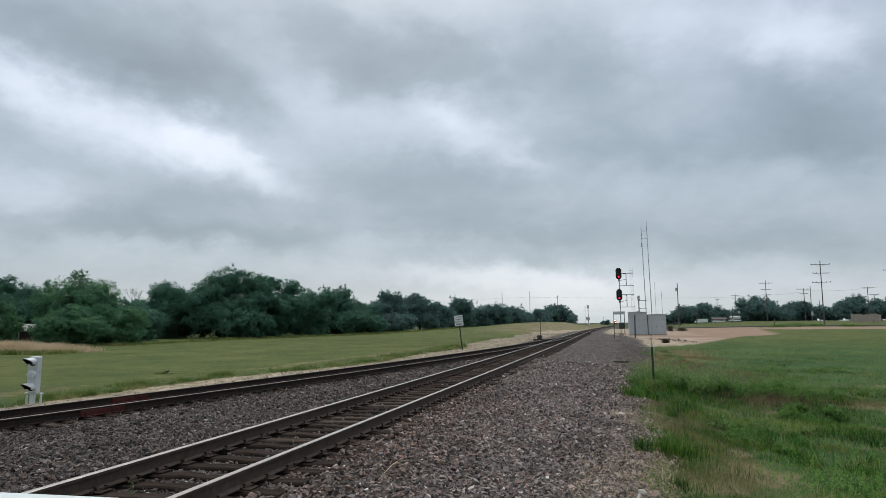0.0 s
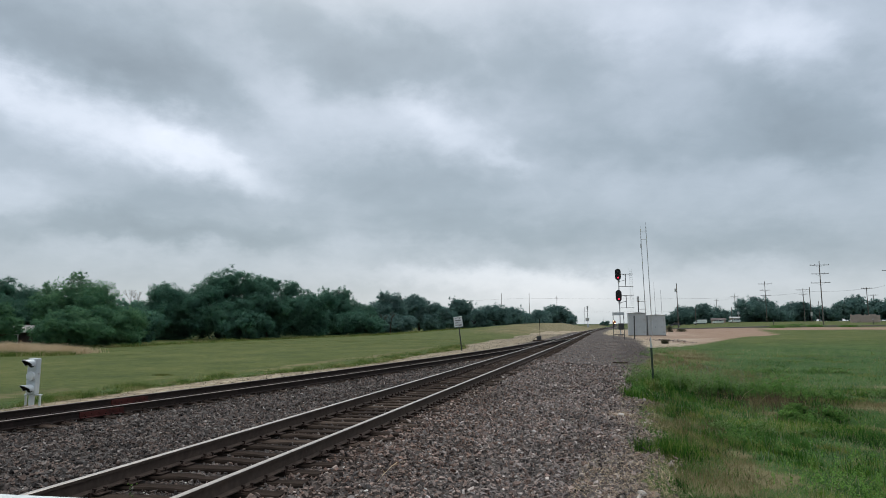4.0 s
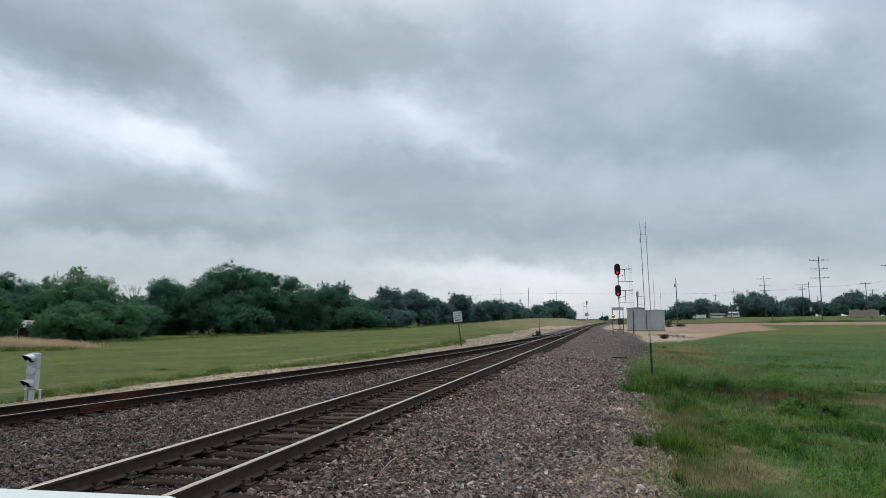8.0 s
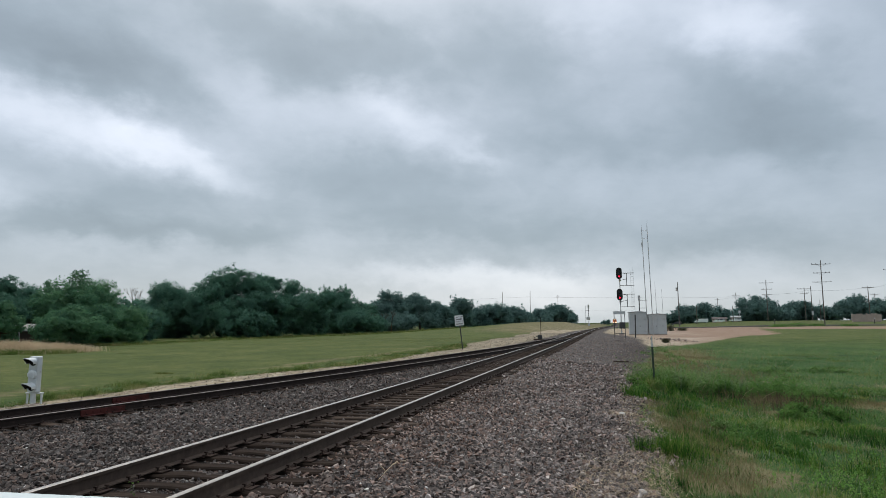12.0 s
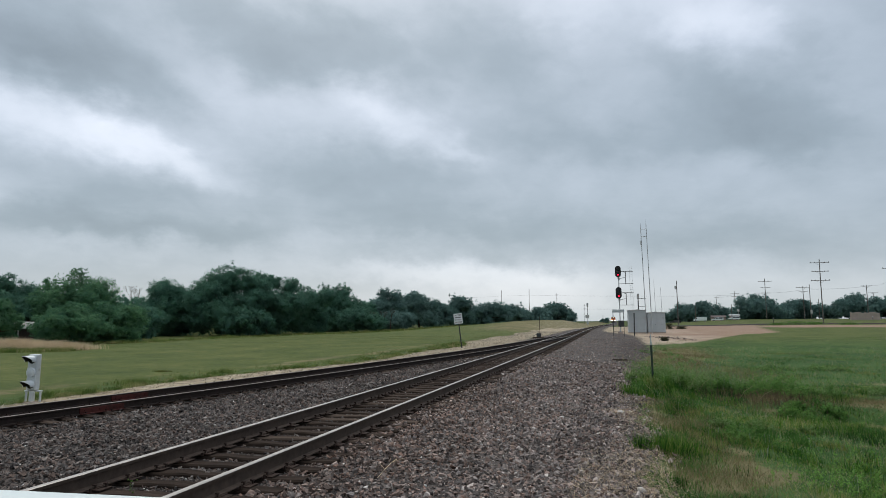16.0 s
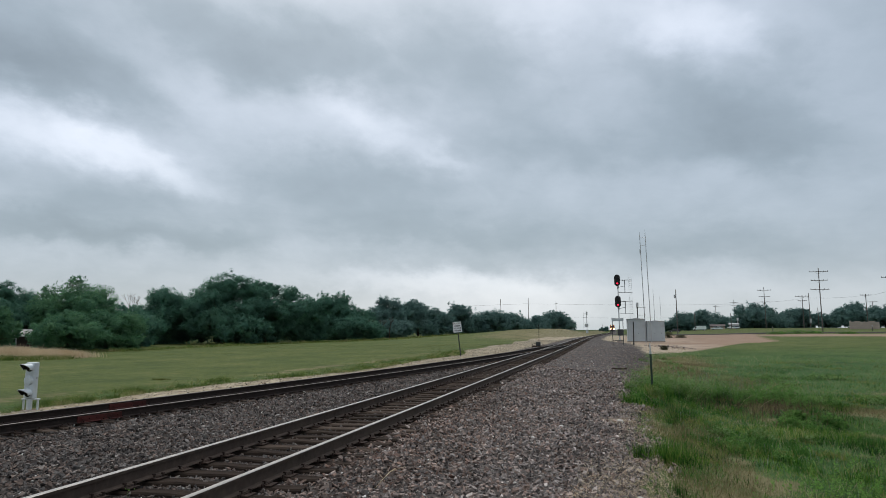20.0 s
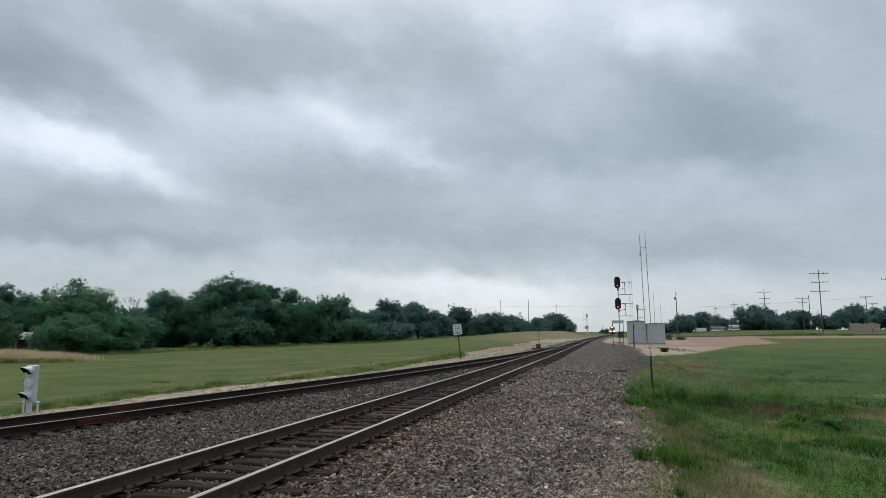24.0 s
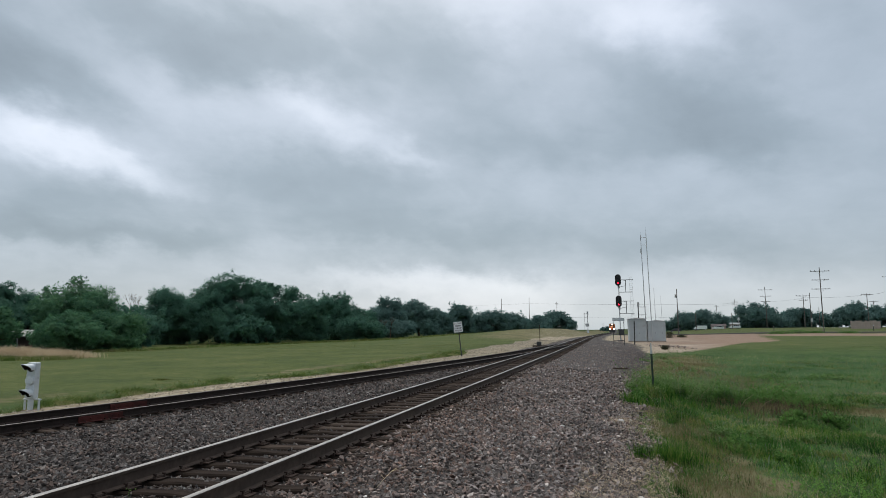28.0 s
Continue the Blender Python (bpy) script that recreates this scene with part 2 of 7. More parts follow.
M_GRASS = rough_grass("grass_blade", 0.42, ((0.34, (0.012, 0.046, 0.010)), (0.45, (0.032, 0.098, 0.015)), (0.55, (0.070, 0.175, 0.023)), (0.65, (0.145, 0.235, 0.038)), (0.76, (0.30, 0.29, 0.12))), 0.34)

M_GRASS_DEEP = foliage("deep_green_blade", (0.020, 0.066, 0.014), (0.040, 0.112, 0.022), (0.074, 0.170, 0.036), 0.8, 0.4)
M_GRASS_YELLOW = foliage("yellowing_blade", (0.085, 0.125, 0.028), (0.16, 0.195, 0.05), (0.27, 0.265, 0.09), 0.8, 0.4)
M_VERGE = rough_grass("verge_blade", 0.8, ((0.40, (0.075, 0.125, 0.030)), (0.48, (0.125, 0.182, 0.044)), (0.56, (0.19, 0.23, 0.07)), (0.64, (0.30, 0.27, 0.13))))


def ground_material():
    """Grass, gravel, pale earth and dry grass, blended by the zones stored on the sheet."""
    m, nt, bsdf = nodes_of("ground_cover")
    co = nt.nodes.new("ShaderNodeNewGeometry").outputs["Position"]
    zone = nt.nodes.new("ShaderNodeAttribute")
    zone.attribute_name = "zone"
    sep = nt.nodes.new("ShaderNodeSeparateColor")
    nt.links.new(zone.outputs["Color"], sep.inputs[0])
    edge = n_math(nt, "MULTIPLY", n_math(nt, "SUBTRACT", n_noise(nt, co, 1.6, 5.0, 0.65), 0.5), 0.9)

    def mask(ch):
        v = n_math(nt, "ADD", sep.outputs[ch], edge)
        mr = nt.nodes.new("ShaderNodeMapRange")
        mr.inputs["From Min"].default_value, mr.inputs["From Max"].default_value = 0.42, 0.6
        nt.links.new(v, mr.inputs["Value"])
        return mr.outputs[0]
    blade = n_noise(nt, co, 22, 6.0, 0.7)
    patch = n_noise(nt, co, 0.22, 5.0, 0.6)
    mid = n_noise(nt, co, 1.7, 5.0, 0.65, 0.5)
    g = n_math(nt, "ADD", n_math(nt, "MULTIPLY", blade, 0.28), n_math(nt, "ADD", n_math(nt, "MULTIPLY", patch, 0.36), n_math(nt, "MULTIPLY", mid, 0.36)))
    grass = n_ramp(nt, g, ((0.38, (0.042, 0.064, 0.018)), (0.47, (0.063, 0.087, 0.023)), (0.54, (0.088, 0.106, 0.030)), (0.62, (0.145, 0.138, 0.052))))
    rank = n_ramp(nt, g, ((0.38, (0.018, 0.044, 0.012)), (0.48, (0.034, 0.080, 0.019)), (0.6, (0.066, 0.115, 0.032))))
    grass = n_mix(nt, zone.outputs["Alpha"], grass, rank)
    vor = nt.nodes.new("ShaderNodeTexVoronoi")
    vor.inputs["Scale"].default_value = 17
    nt.links.new(co, vor.inputs["Vector"])
    sepv = nt.nodes.new("ShaderNodeSeparateColor")
    nt.links.new(vor.outputs["Color"], sepv.inputs[0])
    gv = n_math(nt, "ADD", n_math(nt, "MULTIPLY", sepv.outputs[0], 0.5), n_math(nt, "MULTIPLY", n_noise(nt, co, 3.0, 4.0), 0.5))
    gravel = n_ramp(nt, gv, ((0.25, (0.062, 0.054, 0.050)), (0.5, (0.125, 0.108, 0.099)), (0.68, (0.185, 0.162, 0.149)), (0.85, (0.28, 0.255, 0.235))))
    # cell edges darkened: shade in the gaps between stones, put into the colour
    gravel = n_mix(nt, n_math(nt, "MULTIPLY", vor.outputs["Distance"], 0.8), gravel, (0.03, 0.026, 0.024))
    earth = n_ramp(nt, n_noise(nt, co, 0.35, 6.0, 0.62), ((0.34, (0.25, 0.195, 0.15)), (0.5, (0.36, 0.295, 0.232)), (0.64, (0.47, 0.40, 0.325))))
    place = nt.nodes.new("ShaderNodeSeparateXYZ")
    nt.links.new(co, place.inputs[0])
    east = nt.nodes.new("ShaderNodeMapRange")
    east.inputs["From Min"].default_value, east.inputs["From Max"].default_value = 4.0, 14.0
    nt.links.new(place.outputs[0], east.inputs["Value"])
    brown = n_math(nt, "MULTIPLY", n_ramp(nt, n_noise(nt, co, 0.06, 4.0, 0.55), ((0.42, (0, 0, 0)), (0.6, (0.8, 0.8, 0.8)))), east.outputs[0])
    tan = n_ramp(nt, n_noise(nt, co, 2.2, 6.0, 0.65), ((0.36, (0.17, 0.135, 0.09)), (0.5, (0.29, 0.24, 0.165)), (0.64, (0.44, 0.385, 0.285))))
    earth = n_mix(nt, east.outputs[0], tan, earth)
    further = nt.nodes.new("ShaderNodeMapRange")
    further.inputs["From Min"].default_value, further.inputs["From Max"].default_value = 10.0, 19.0
    further.inputs["To Max"].default_value = 0.75
    nt.links.new(place.outputs[0], further.inputs["Value"])
    brown = n_math(nt, "MAXIMUM", brown, further.outputs[0])
    earth = n_mix(nt, brown, earth, (0.225, 0.142, 0.095))
    dry = n_ramp(nt, g, ((0.38, (0.085, 0.080, 0.036)), (0.5, (0.15, 0.132, 0.066)), (0.62, (0.24, 0.205, 0.115))))
    # track beds darker; the even share stands in for shade under loose stones
    gravel = n_mix(nt, n_math(nt, "MULTIPLY_ADD", zone.outputs["Alpha"], 0.5, 0.12), gravel, (0.02, 0.016, 0.014))
    col = n_mix(nt, n_math(nt, "MULTIPLY", mask(2), 0.85), grass, dry)
    col = n_mix(nt, mask(1), col, earth)
    col = n_mix(nt, mask(0), col, gravel)
    nt.links.new(col, bsdf.inputs["Base Color"])
    bsdf.inputs["Roughness"].default_value = 0.95
    bsdf.inputs["Specular IOR Level"].default_value = 0.15
    h = n_math(nt, "ADD", blade, n_math(nt, "MULTIPLY", vor.outputs["Distance"], -0.8))
    n_bump(nt, bsdf, h, 0.6, 0.05)
    return m


M_GROUND = ground_material()

# cloud masses: bearing, height (radians), half width, half height, slope, change of brightness
HORIZON_BANDS = (
    (-0.019, 0.035, 0.085, 0.033, 0.00, 0.14),
    (0.280, 0.388, 0.093, 0.040, 0.00, 0.10),
    (0.096, 0.439, 0.120, 0.042, 0.00, 0.06),
    (-0.205, 0.072, 0.139, 0.020, -0.06, 0.22),
    (-0.068, 0.061, 0.106, 0.022, -0.02, 0.14),
    (0.204, 0.062, 0.177, 0.027, -0.05, 0.12),
    (-0.370, 0.128, 0.079, 0.021, 0.10, 0.07),
    (-0.647, 0.109, 0.094, 0.017, 0.04, 0.07),
    (-0.792, 0.088, 0.112, 0.021, 0.05, 0.03),
    (-0.154, 0.032, 0.196, 0.020, -0.02, 0.17),
    (-0.447, 0.081, 0.116, 0.020, 0.02, 0.06),
    (0.010, 0.048, 0.150, 0.030, -0.04, 0.07),
    (0.250, 0.040, 0.200, 0.024, 0.00, 0.07),
)
DARK_UPPER = (
    (-0.718, 0.389, 0.175, 0.058, -0.07, -0.16),
    (-0.641, 0.348, 0.133, 0.040, -0.17, -0.16),
    (-0.836, 0.387, 0.066, 0.031, 0.21, -0.05),
    (-0.453, 0.444, 0.090, 0.053, -0.36, -0.12),
    (-0.282, 0.391, 0.135, 0.055, -0.09, -0.19),
    (-0.399, 0.360, 0.071, 0.037, -0.23, -0.07),
    (-0.024, 0.376, 0.108, 0.082, -0.18, -0.10),
    (0.038, 0.250, 0.159, 0.037, -0.08, -0.10),
    (0.254, 0.302, 0.087, 0.051, -0.50, -0.09),
    (0.297, 0.244, 0.097, 0.042, -0.15, -0.14),
    (0.351, 0.334, 0.028, 0.063, -0.22, -0.09),
)
DARK_LOWER = (
    (-0.256, 0.211, 0.152, 0.059, -0.11, -0.11),
    (-0.266, 0.146, 0.111, 0.025, 0.00, -0.10),
    (-0.563, 0.133, 0.155, 0.021, -0.02, -0.14),
    (-0.762, 0.139, 0.116, 0.022, 0.03, -0.10),
    (-0.448, 0.191, 0.127, 0.039, 0.02, -0.08),
    (-0.635, 0.183, 0.105, 0.033, -0.02, -0.05),
    (-0.066, 0.134, 0.126, 0.029, -0.02, -0.08),
    (0.186, 0.118, 0.124, 0.027, -0.07, -0.08),
    (-0.799, 0.214, 0.090, 0.021, 0.00, -0.05),
    (-0.450, 0.280, 0.059, 0.043, 0.06, -0.03),
)
BRIGHT_CLOUDS = (
    (-0.857, 0.320, 0.070, 0.032, -0.37, 0.17),
    (-0.790, 0.282, 0.109, 0.038, -0.34, 0.16),
    (-0.683, 0.273, 0.112, 0.036, -0.27, 0.14),
    (-0.582, 0.247, 0.131, 0.034, -0.27, 0.21),
    (-0.516, 0.222, 0.063, 0.024, -0.36, 0.07),
    (-0.842, 0.176, 0.062, 0.033, -0.14, 0.12),
    (-0.309, 0.313, 0.157, 0.045, 0.06, 0.12),
    (-0.202, 0.295, 0.079, 0.039, -0.49, 0.14),
    (-0.137, 0.247, 0.033, 0.016, -0.73, 0.10),
    (-0.468, 0.324, 0.054, 0.064, -0.69, 0.07),
    (0.095, 0.432, 0.122, 0.059, -0.33, 0.10),
    (0.274, 0.393, 0.111, 0.055, -0.32, 0.17),
    (0.169, 0.206, 0.094, 0.026, -0.09, 0.04),
    (0.075, 0.343, 0.061, 0.062, -0.10, 0.04),
    (0.298, 0.169, 0.098, 0.039, -0.13, 0.04),
    (-0.146, 0.459, 0.136, 0.040, -0.06, 0.04),
)


def cloud_material():
    """Grey cloud that lets through part of the daylight above it, thin and bright in places, thick and dark in others."""
    m, nt, bsdf = nodes_of("thin_cloud")
    nt.nodes.remove(bsdf)
    co = nt.nodes.new("ShaderNodeTexCoord").outputs["Object"]
    sep = nt.nodes.new("ShaderNodeSeparateXYZ")
    nt.links.new(co, sep.inputs[0])
    x, y, z = sep.outputs
    flat = n_math(nt, "SQRT", n_math(nt, "ADD", n_math(nt, "MULTIPLY", x, x), n_math(nt, "MULTIPLY", y, y)))
    bearing = n_math(nt, "ARCTAN2", x, y)
    height = n_math(nt, "ARCTAN2", z, flat)
    # the layer as seen on a flat ceiling, so that it closes up towards the horizon
    up = n_math(nt, "ADD", height, 0.10)
    comb = nt.nodes.new("ShaderNodeCombineXYZ")
    nt.links.new(n_math(nt, "DIVIDE", n_math(nt, "SINE", bearing), up), comb.inputs[0])
    nt.links.new(n_math(nt, "DIVIDE", n_math(nt, "COSINE", bearing), up), comb.inputs[1])
    p = comb.outputs[0]
    sky_co = nt.nodes.new("ShaderNodeCombineXYZ")
    nt.links.new(bearing, sky_co.inputs[0])
    nt.links.new(n_math(nt, "MULTIPLY", height, 1.5), sky_co.inputs[1])
    s = sky_co.outputs[0]
    swirl = n_noise(nt, s, 5.0, 5.0, 0.55)
    sky_up = nt.nodes.new("ShaderNodeVectorMath")
    sky_up.operation = "ADD"
    nt.links.new(s, sky_up.inputs[0])
    sky_up.inputs[1].default_value = (7.3, 2.1, 0.0)
    swirl2 = n_noise(nt, sky_up.outputs[0], 6.0, 6.0, 0.58)
    wb = n_math(nt, "ADD", bearing, n_math(nt, "MULTIPLY", n_math(nt, "SUBTRACT", swirl, 0.5), 0.14))
    wh = n_math(nt, "ADD", height, n_math(nt, "MULTIPLY", n_math(nt, "SUBTRACT", swirl2, 0.5), 0.07))
    wisp_b = n_math(nt, "SUBTRACT", n_noise(nt, s, 13.0, 5.0, 0.55), 0.5)
    wisp_h = n_math(nt, "SUBTRACT", n_noise(nt, sky_up.outputs[0], 16.0, 5.0, 0.55), 0.5)
    wb = n_math(nt, "MULTIPLY_ADD", wisp_b, 0.09, wb)
    wh = n_math(nt, "MULTIPLY_ADD", wisp_h, 0.05, wh)
    total = n_math(nt, "ADD", 0.0, 0.45)
    for b0, h0, sb, sh, slope, amp in DARK_UPPER + DARK_LOWER + BRIGHT_CLOUDS + HORIZON_BANDS:
        db = n_math(nt, "SUBTRACT", wb, b0)
        dh = n_math(nt, "SUBTRACT", n_math(nt, "SUBTRACT", wh, h0), n_math(nt, "MULTIPLY", db, slope))
        q = n_math(nt, "ADD", n_math(nt, "POWER", n_math(nt, "ABSOLUTE", n_math(nt, "DIVIDE", db, sb)), 2.0), n_math(nt, "POWER", n_math(nt, "ABSOLUTE", n_math(nt, "DIVIDE", dh, sh)), 2.0))
        total = n_math(nt, "MULTIPLY_ADD", n_math(nt, "EXPONENT", n_math(nt, "MULTIPLY", n_math(nt, "POWER", q, 1.2), -1.0)), amp, total)
    billow = n_math(nt, "SUBTRACT", n_noise(nt, p, 1.3, 7.0, 0.55, 0.6), 0.5)
    wisp = n_math(nt, "SUBTRACT", n_noise(nt, p, 4.0, 5.0, 0.6, 0.4), 0.5)
    puff = n_math(nt, "SUBTRACT", n_noise(nt, s, 4.2, 5.0, 0.5, 0.4), 0.5)
    total = n_math(nt, "MULTIPLY_ADD", puff, 0.15, total)
    tuft = n_math(nt, "SUBTRACT", n_noise(nt, sky_up.outputs[0], 10.0, 4.0, 0.5, 0.3), 0.5)
    total = n_math(nt, "MULTIPLY_ADD", tuft, 0.12, total)
    fray = n_math(nt, "SUBTRACT", n_noise(nt, s, 22.0, 4.0, 0.55, 0.5), 0.5)
    total = n_math(nt, "MULTIPLY_ADD", fray, 0.07, total)
    low = nt.nodes.new("ShaderNodeMapRange")
    low.inputs["From Min"].default_value, low.inputs["From Max"].default_value = 0.03, 0.16
    nt.links.new(height, low.inputs["Value"])
    total = n_math(nt, "MULTIPLY_ADD", n_math(nt, "MULTIPLY", billow, low.outputs[0]), 0.10, total)
    total = n_math(nt, "MULTIPLY_ADD", n_math(nt, "MULTIPLY", wisp, low.outputs[0]), 0.05, total)
    col = n_ramp(nt, total, ((0.0, (0.20, 0.237, 0.268)), (0.35, (0.357, 0.41, 0.458)), (0.6, (0.57, 0.614, 0.68)), (0.85, (0.815, 0.838, 0.91)), (1.0, (0.95, 0.97, 1.0))))
    # pale milky air along the horizon
    milk = n_math(nt, "EXPONENT", n_math(nt, "MULTIPLY", n_math(nt, "POWER", n_math(nt, "DIVIDE", n_math(nt, "ABSOLUTE", height), 0.05), 2.0), -1.0))
    col = n_mix(nt, n_math(nt, "MULTIPLY", milk, 0.5), col, (0.86, 0.88, 0.86))
    # an overcast sky is brightest overhead
    zen = nt.nodes.new("ShaderNodeMapRange")
    zen.interpolation_type = "SMOOTHSTEP"
    zen.inputs["From Min"].default_value, zen.inputs["From Max"].default_value = 0.42, 1.1
    zen.inputs["To Min"].default_value, zen.inputs["To Max"].default_value = 0.41, 0.76
    nt.links.new(height, zen.inputs["Value"])
    shade = nt.nodes.new("ShaderNodeVectorMath")
    shade.operation = "SCALE"
    veil = nt.nodes.new("ShaderNodeMapRange")
    veil.inputs["From Min"].default_value, veil.inputs["From Max"].default_value = 0.45, 0.9
    nt.links.new(height, veil.inputs["Value"])
    col = n_mix(nt, veil.outputs[0], col, (0.80, 0.79, 0.79))
    nt.links.new(col, shade.inputs[0])
    nt.links.new(zen.outputs[0], shade.inputs["Scale"])
    tr = nt.nodes.new("ShaderNodeBsdfTransparent")
    nt.links.new(shade.outputs[0], tr.inputs[0])
    nt.links.new(tr.outputs[0], nt.nodes["Material Output"].inputs["Surface"])
    return m


M_CLOUD = cloud_material()


# ---- mesh helpers ----
def box(bm, centre, size, rot=None, bevel=0.0):
    m = Matrix.Translation(centre) @ (rot.to_4x4() if rot else Matrix.Identity(4)) @ Matrix.Diagonal((*size, 1))
    made = bmesh.ops.create_cube(bm, size=1, matrix=m)["verts"]
    if bevel:
        edges = list({e for v in made for e in v.link_edges})
        bmesh.ops.bevel(bm, geom=edges, offset=bevel, segments=2, profile=0.5, affect="EDGES")


def rod(bm, a, b, r0, r1=None, seg=10):
    a, b = Vector(a), Vector(b)
    d = b - a
    m = Matrix.Translation((a + b) / 2) @ d.to_track_quat("Z", "Y").to_matrix().to_4x4()
    bmesh.ops.create_cone(bm, cap_ends=True, segments=seg, radius1=r0, radius2=r0 if r1 is None else r1, depth=d.length, matrix=m)


def ball(bm, centre, r, seg=10, scale=(1, 1, 1)):
    bmesh.ops.create_uvsphere(bm, u_segments=seg, v_segments=max(6, seg // 2), radius=r, matrix=Matrix.Translation(centre) @ Matrix.Diagonal((*scale, 1)))


def prism(bm, outline, axis, lo, hi):
    """Extrudes a 2D outline along an axis ('x', 'y' or 'z')."""
    def place(p, q):
        return {"x": (q, p[0], p[1]), "y": (p[0], q, p[1]), "z": (p[0], p[1], q)}[axis]
    a = [bm.verts.new(place(p, lo)) for p in outline]
    b = [bm.verts.new(place(p, hi)) for p in outline]
    n = len(outline)
    bm.faces.new(a)
    bm.faces.new(b[::-1])
    for i in range(n):
        bm.faces.new((a[i], b[i], b[(i + 1) % n], a[(i + 1) % n]))
    bmesh.ops.recalc_face_normals(bm, faces=bm.faces)


def mesh_from(name, bm, material, smooth=False):
    me = bpy.data.meshes.new(name)
    bm.to_mesh(me)
    bm.free()
    for m in (material if isinstance(material, (list, tuple)) else (material,)):
        me.materials.append(m)
    if smooth:
        me.polygons.foreach_set("use_smooth", [True] * len(me.polygons))
    return me


def part(name, bm, material, parent, label="", smooth=False):
    ob = new(name, mesh_from(name, bm, material, smooth))
    ob.parent = parent
    return tagged(ob, label)


def thing(name, m, label, category, group="", kind=""):
    ob = new(name)
    ob.empty_display_size = 0.2
    ob.matrix_basis = m
    return tagged(ob, label, category, group, kind)


def array_mesh(name, verts, faces, material, flat=False):
    """A mesh from numpy arrays of triangles or quads, its faces rounded off or flat."""
    me = bpy.data.meshes.new(name)
    k = faces.shape[1]
    me.vertices.add(len(verts))
    me.vertices.foreach_set("co", verts.astype(np.float32).ravel())
    me.loops.add(faces.size)
    me.loops.foreach_set("vertex_index", faces.astype(np.int32).ravel())
    me.polygons.add(len(faces))
    me.polygons.foreach_set("loop_start", np.arange(0, faces.size, k, dtype=np.int32))
    me.update(calc_edges=True)
    if flat:
        me.shade_flat()
    me.materials.append(material)
    return me


# ---- the lie of the land ----
def ease(a, b, v):
    t = np.clip((np.asarray(v, float) - a) / (b - a), 0, 1)
    return t * t * (3 - 2 * t)


def main_x(y):
    """The main track's centre line: straight, then shifting to the right far off."""
    return 5.0 * ease(120, 400, y) + 0.165 * np.log1p(np.exp(np.clip((np.asarray(y, float) - 400) / 30, -50, 50))) + 0.0055 * np.maximum(0, np.asarray(y, float) - 1900)


def side_x(y):
    """The siding's centre line, which runs into the main track 90 m off."""
    u = np.maximum(0, 87.17 - np.asarray(y, float))
    return main_x(y) - np.where(u < 100, 0.0014044 * u * u, 14.044 + 0.2809 * (u - 100))


def side_z(y):
    """The siding falls below the main track on this side of the turnout."""
    return rail_z(y) - 0.3 * np.clip((60 - np.asarray(y, float)) / 50, 0, 1.2)


def rail_z(y):
    return 0.12 * ease(40, 120, y) - 0.12 * ease(200, 420, y)


def gravel_left(y):
    return side_x(y) - 2.0 - 1.5 * ease(45, 75, y) * (1 - ease(130, 190, y))


def strip_left(y):
    """The outer edge of the pale stony strip beside the siding."""
    return side_x(y) - 4.6 - 0.5 * np.sin(0.33 * np.asarray(y, float)) - 4.5 * ease(40, 75, y) * (1 - ease(120, 190, y))


def ground_z(x, y):
    x, y = np.asarray(x, float), np.asarray(y, float)
    c = x - main_x(y)
    left = side_x(y) - x
    near = np.interp(c, (0, 0.85, 1.08, 1.7, 2.6, 5.4, 8, 12, 40, 400), (-0.262, -0.262, -0.245, -0.26, -0.42, -0.62, -0.95, -1.1, -1.0, -0.9))
    far = np.interp(c, (0, 0.85, 1.08, 1.7, 2.6, 5, 40), (-0.262, -0.262, -0.245, -0.26, -0.36, -0.36, -0.4))
    right = near + (far - near) * ease(35, 85, y)
    right = right + 2.3 * ease(10, 60, c) * ease(110, 340, y)
    right = right - 1.0 * np.exp(-((x - 12.8) / 3.0) ** 2 - ((y - 20.6) / 1.2) ** 2)
    leftz = np.interp(left, (0, 0.85, 1.08, 1.6, 2.6, 3.6, 6, 15, 50, 400), (-0.262, -0.262, -0.25, -0.26, -0.30, -0.32, -0.36, -0.42, -0.48, -0.4))
    leftz = leftz + 2.2 * ease(85, 190, y) * ease(5, 15, -c) * (1 - 0.8 * ease(16, 42, -c)) * (1 - 0.75 * ease(235, 330, y))
    drop = rail_z(y) - side_z(y)
    f = np.clip((-c - 1.4) / np.maximum(0.3, -c - left - 2.8), 0, 1)
    z = np.where(left > 0, leftz - drop, np.where(c > 0, right, np.interp(-c, (0.85, 1.08), (-0.262, -0.245)) - drop * f))
    bumps = 0.02 * np.sin(x * 1.3 + 0.7 * y) * np.sin(0.9 * y - 0.4 * x) + 0.03 * np.sin(0.31 * x + 1) * np.sin(0.23 * y)
    return z + rail_z(y) + bumps * np.where((np.abs(c) < 1.6) | (np.abs(left) < 1.6), 0.2, 1.0)


def lattice(x, y, seed):
    """Smooth random values over the plan, one lattice step a metre."""
    xi, yi = np.floor(x), np.floor(y)
    fx, fy = x - xi, y - yi
    fx, fy = fx * fx * (3 - 2 * fx), fy * fy * (3 - 2 * fy)

    def at(a, b):
        h = np.sin(a * 127.1 + b * 311.7 + seed * 17.3) * 43758.5453
        return h - np.floor(h)
    return (at(xi, yi) * (1 - fx) + at(xi + 1, yi) * fx) * (1 - fy) + (at(xi, yi + 1) * (1 - fx) + at(xi + 1, yi + 1) * fx) * fy


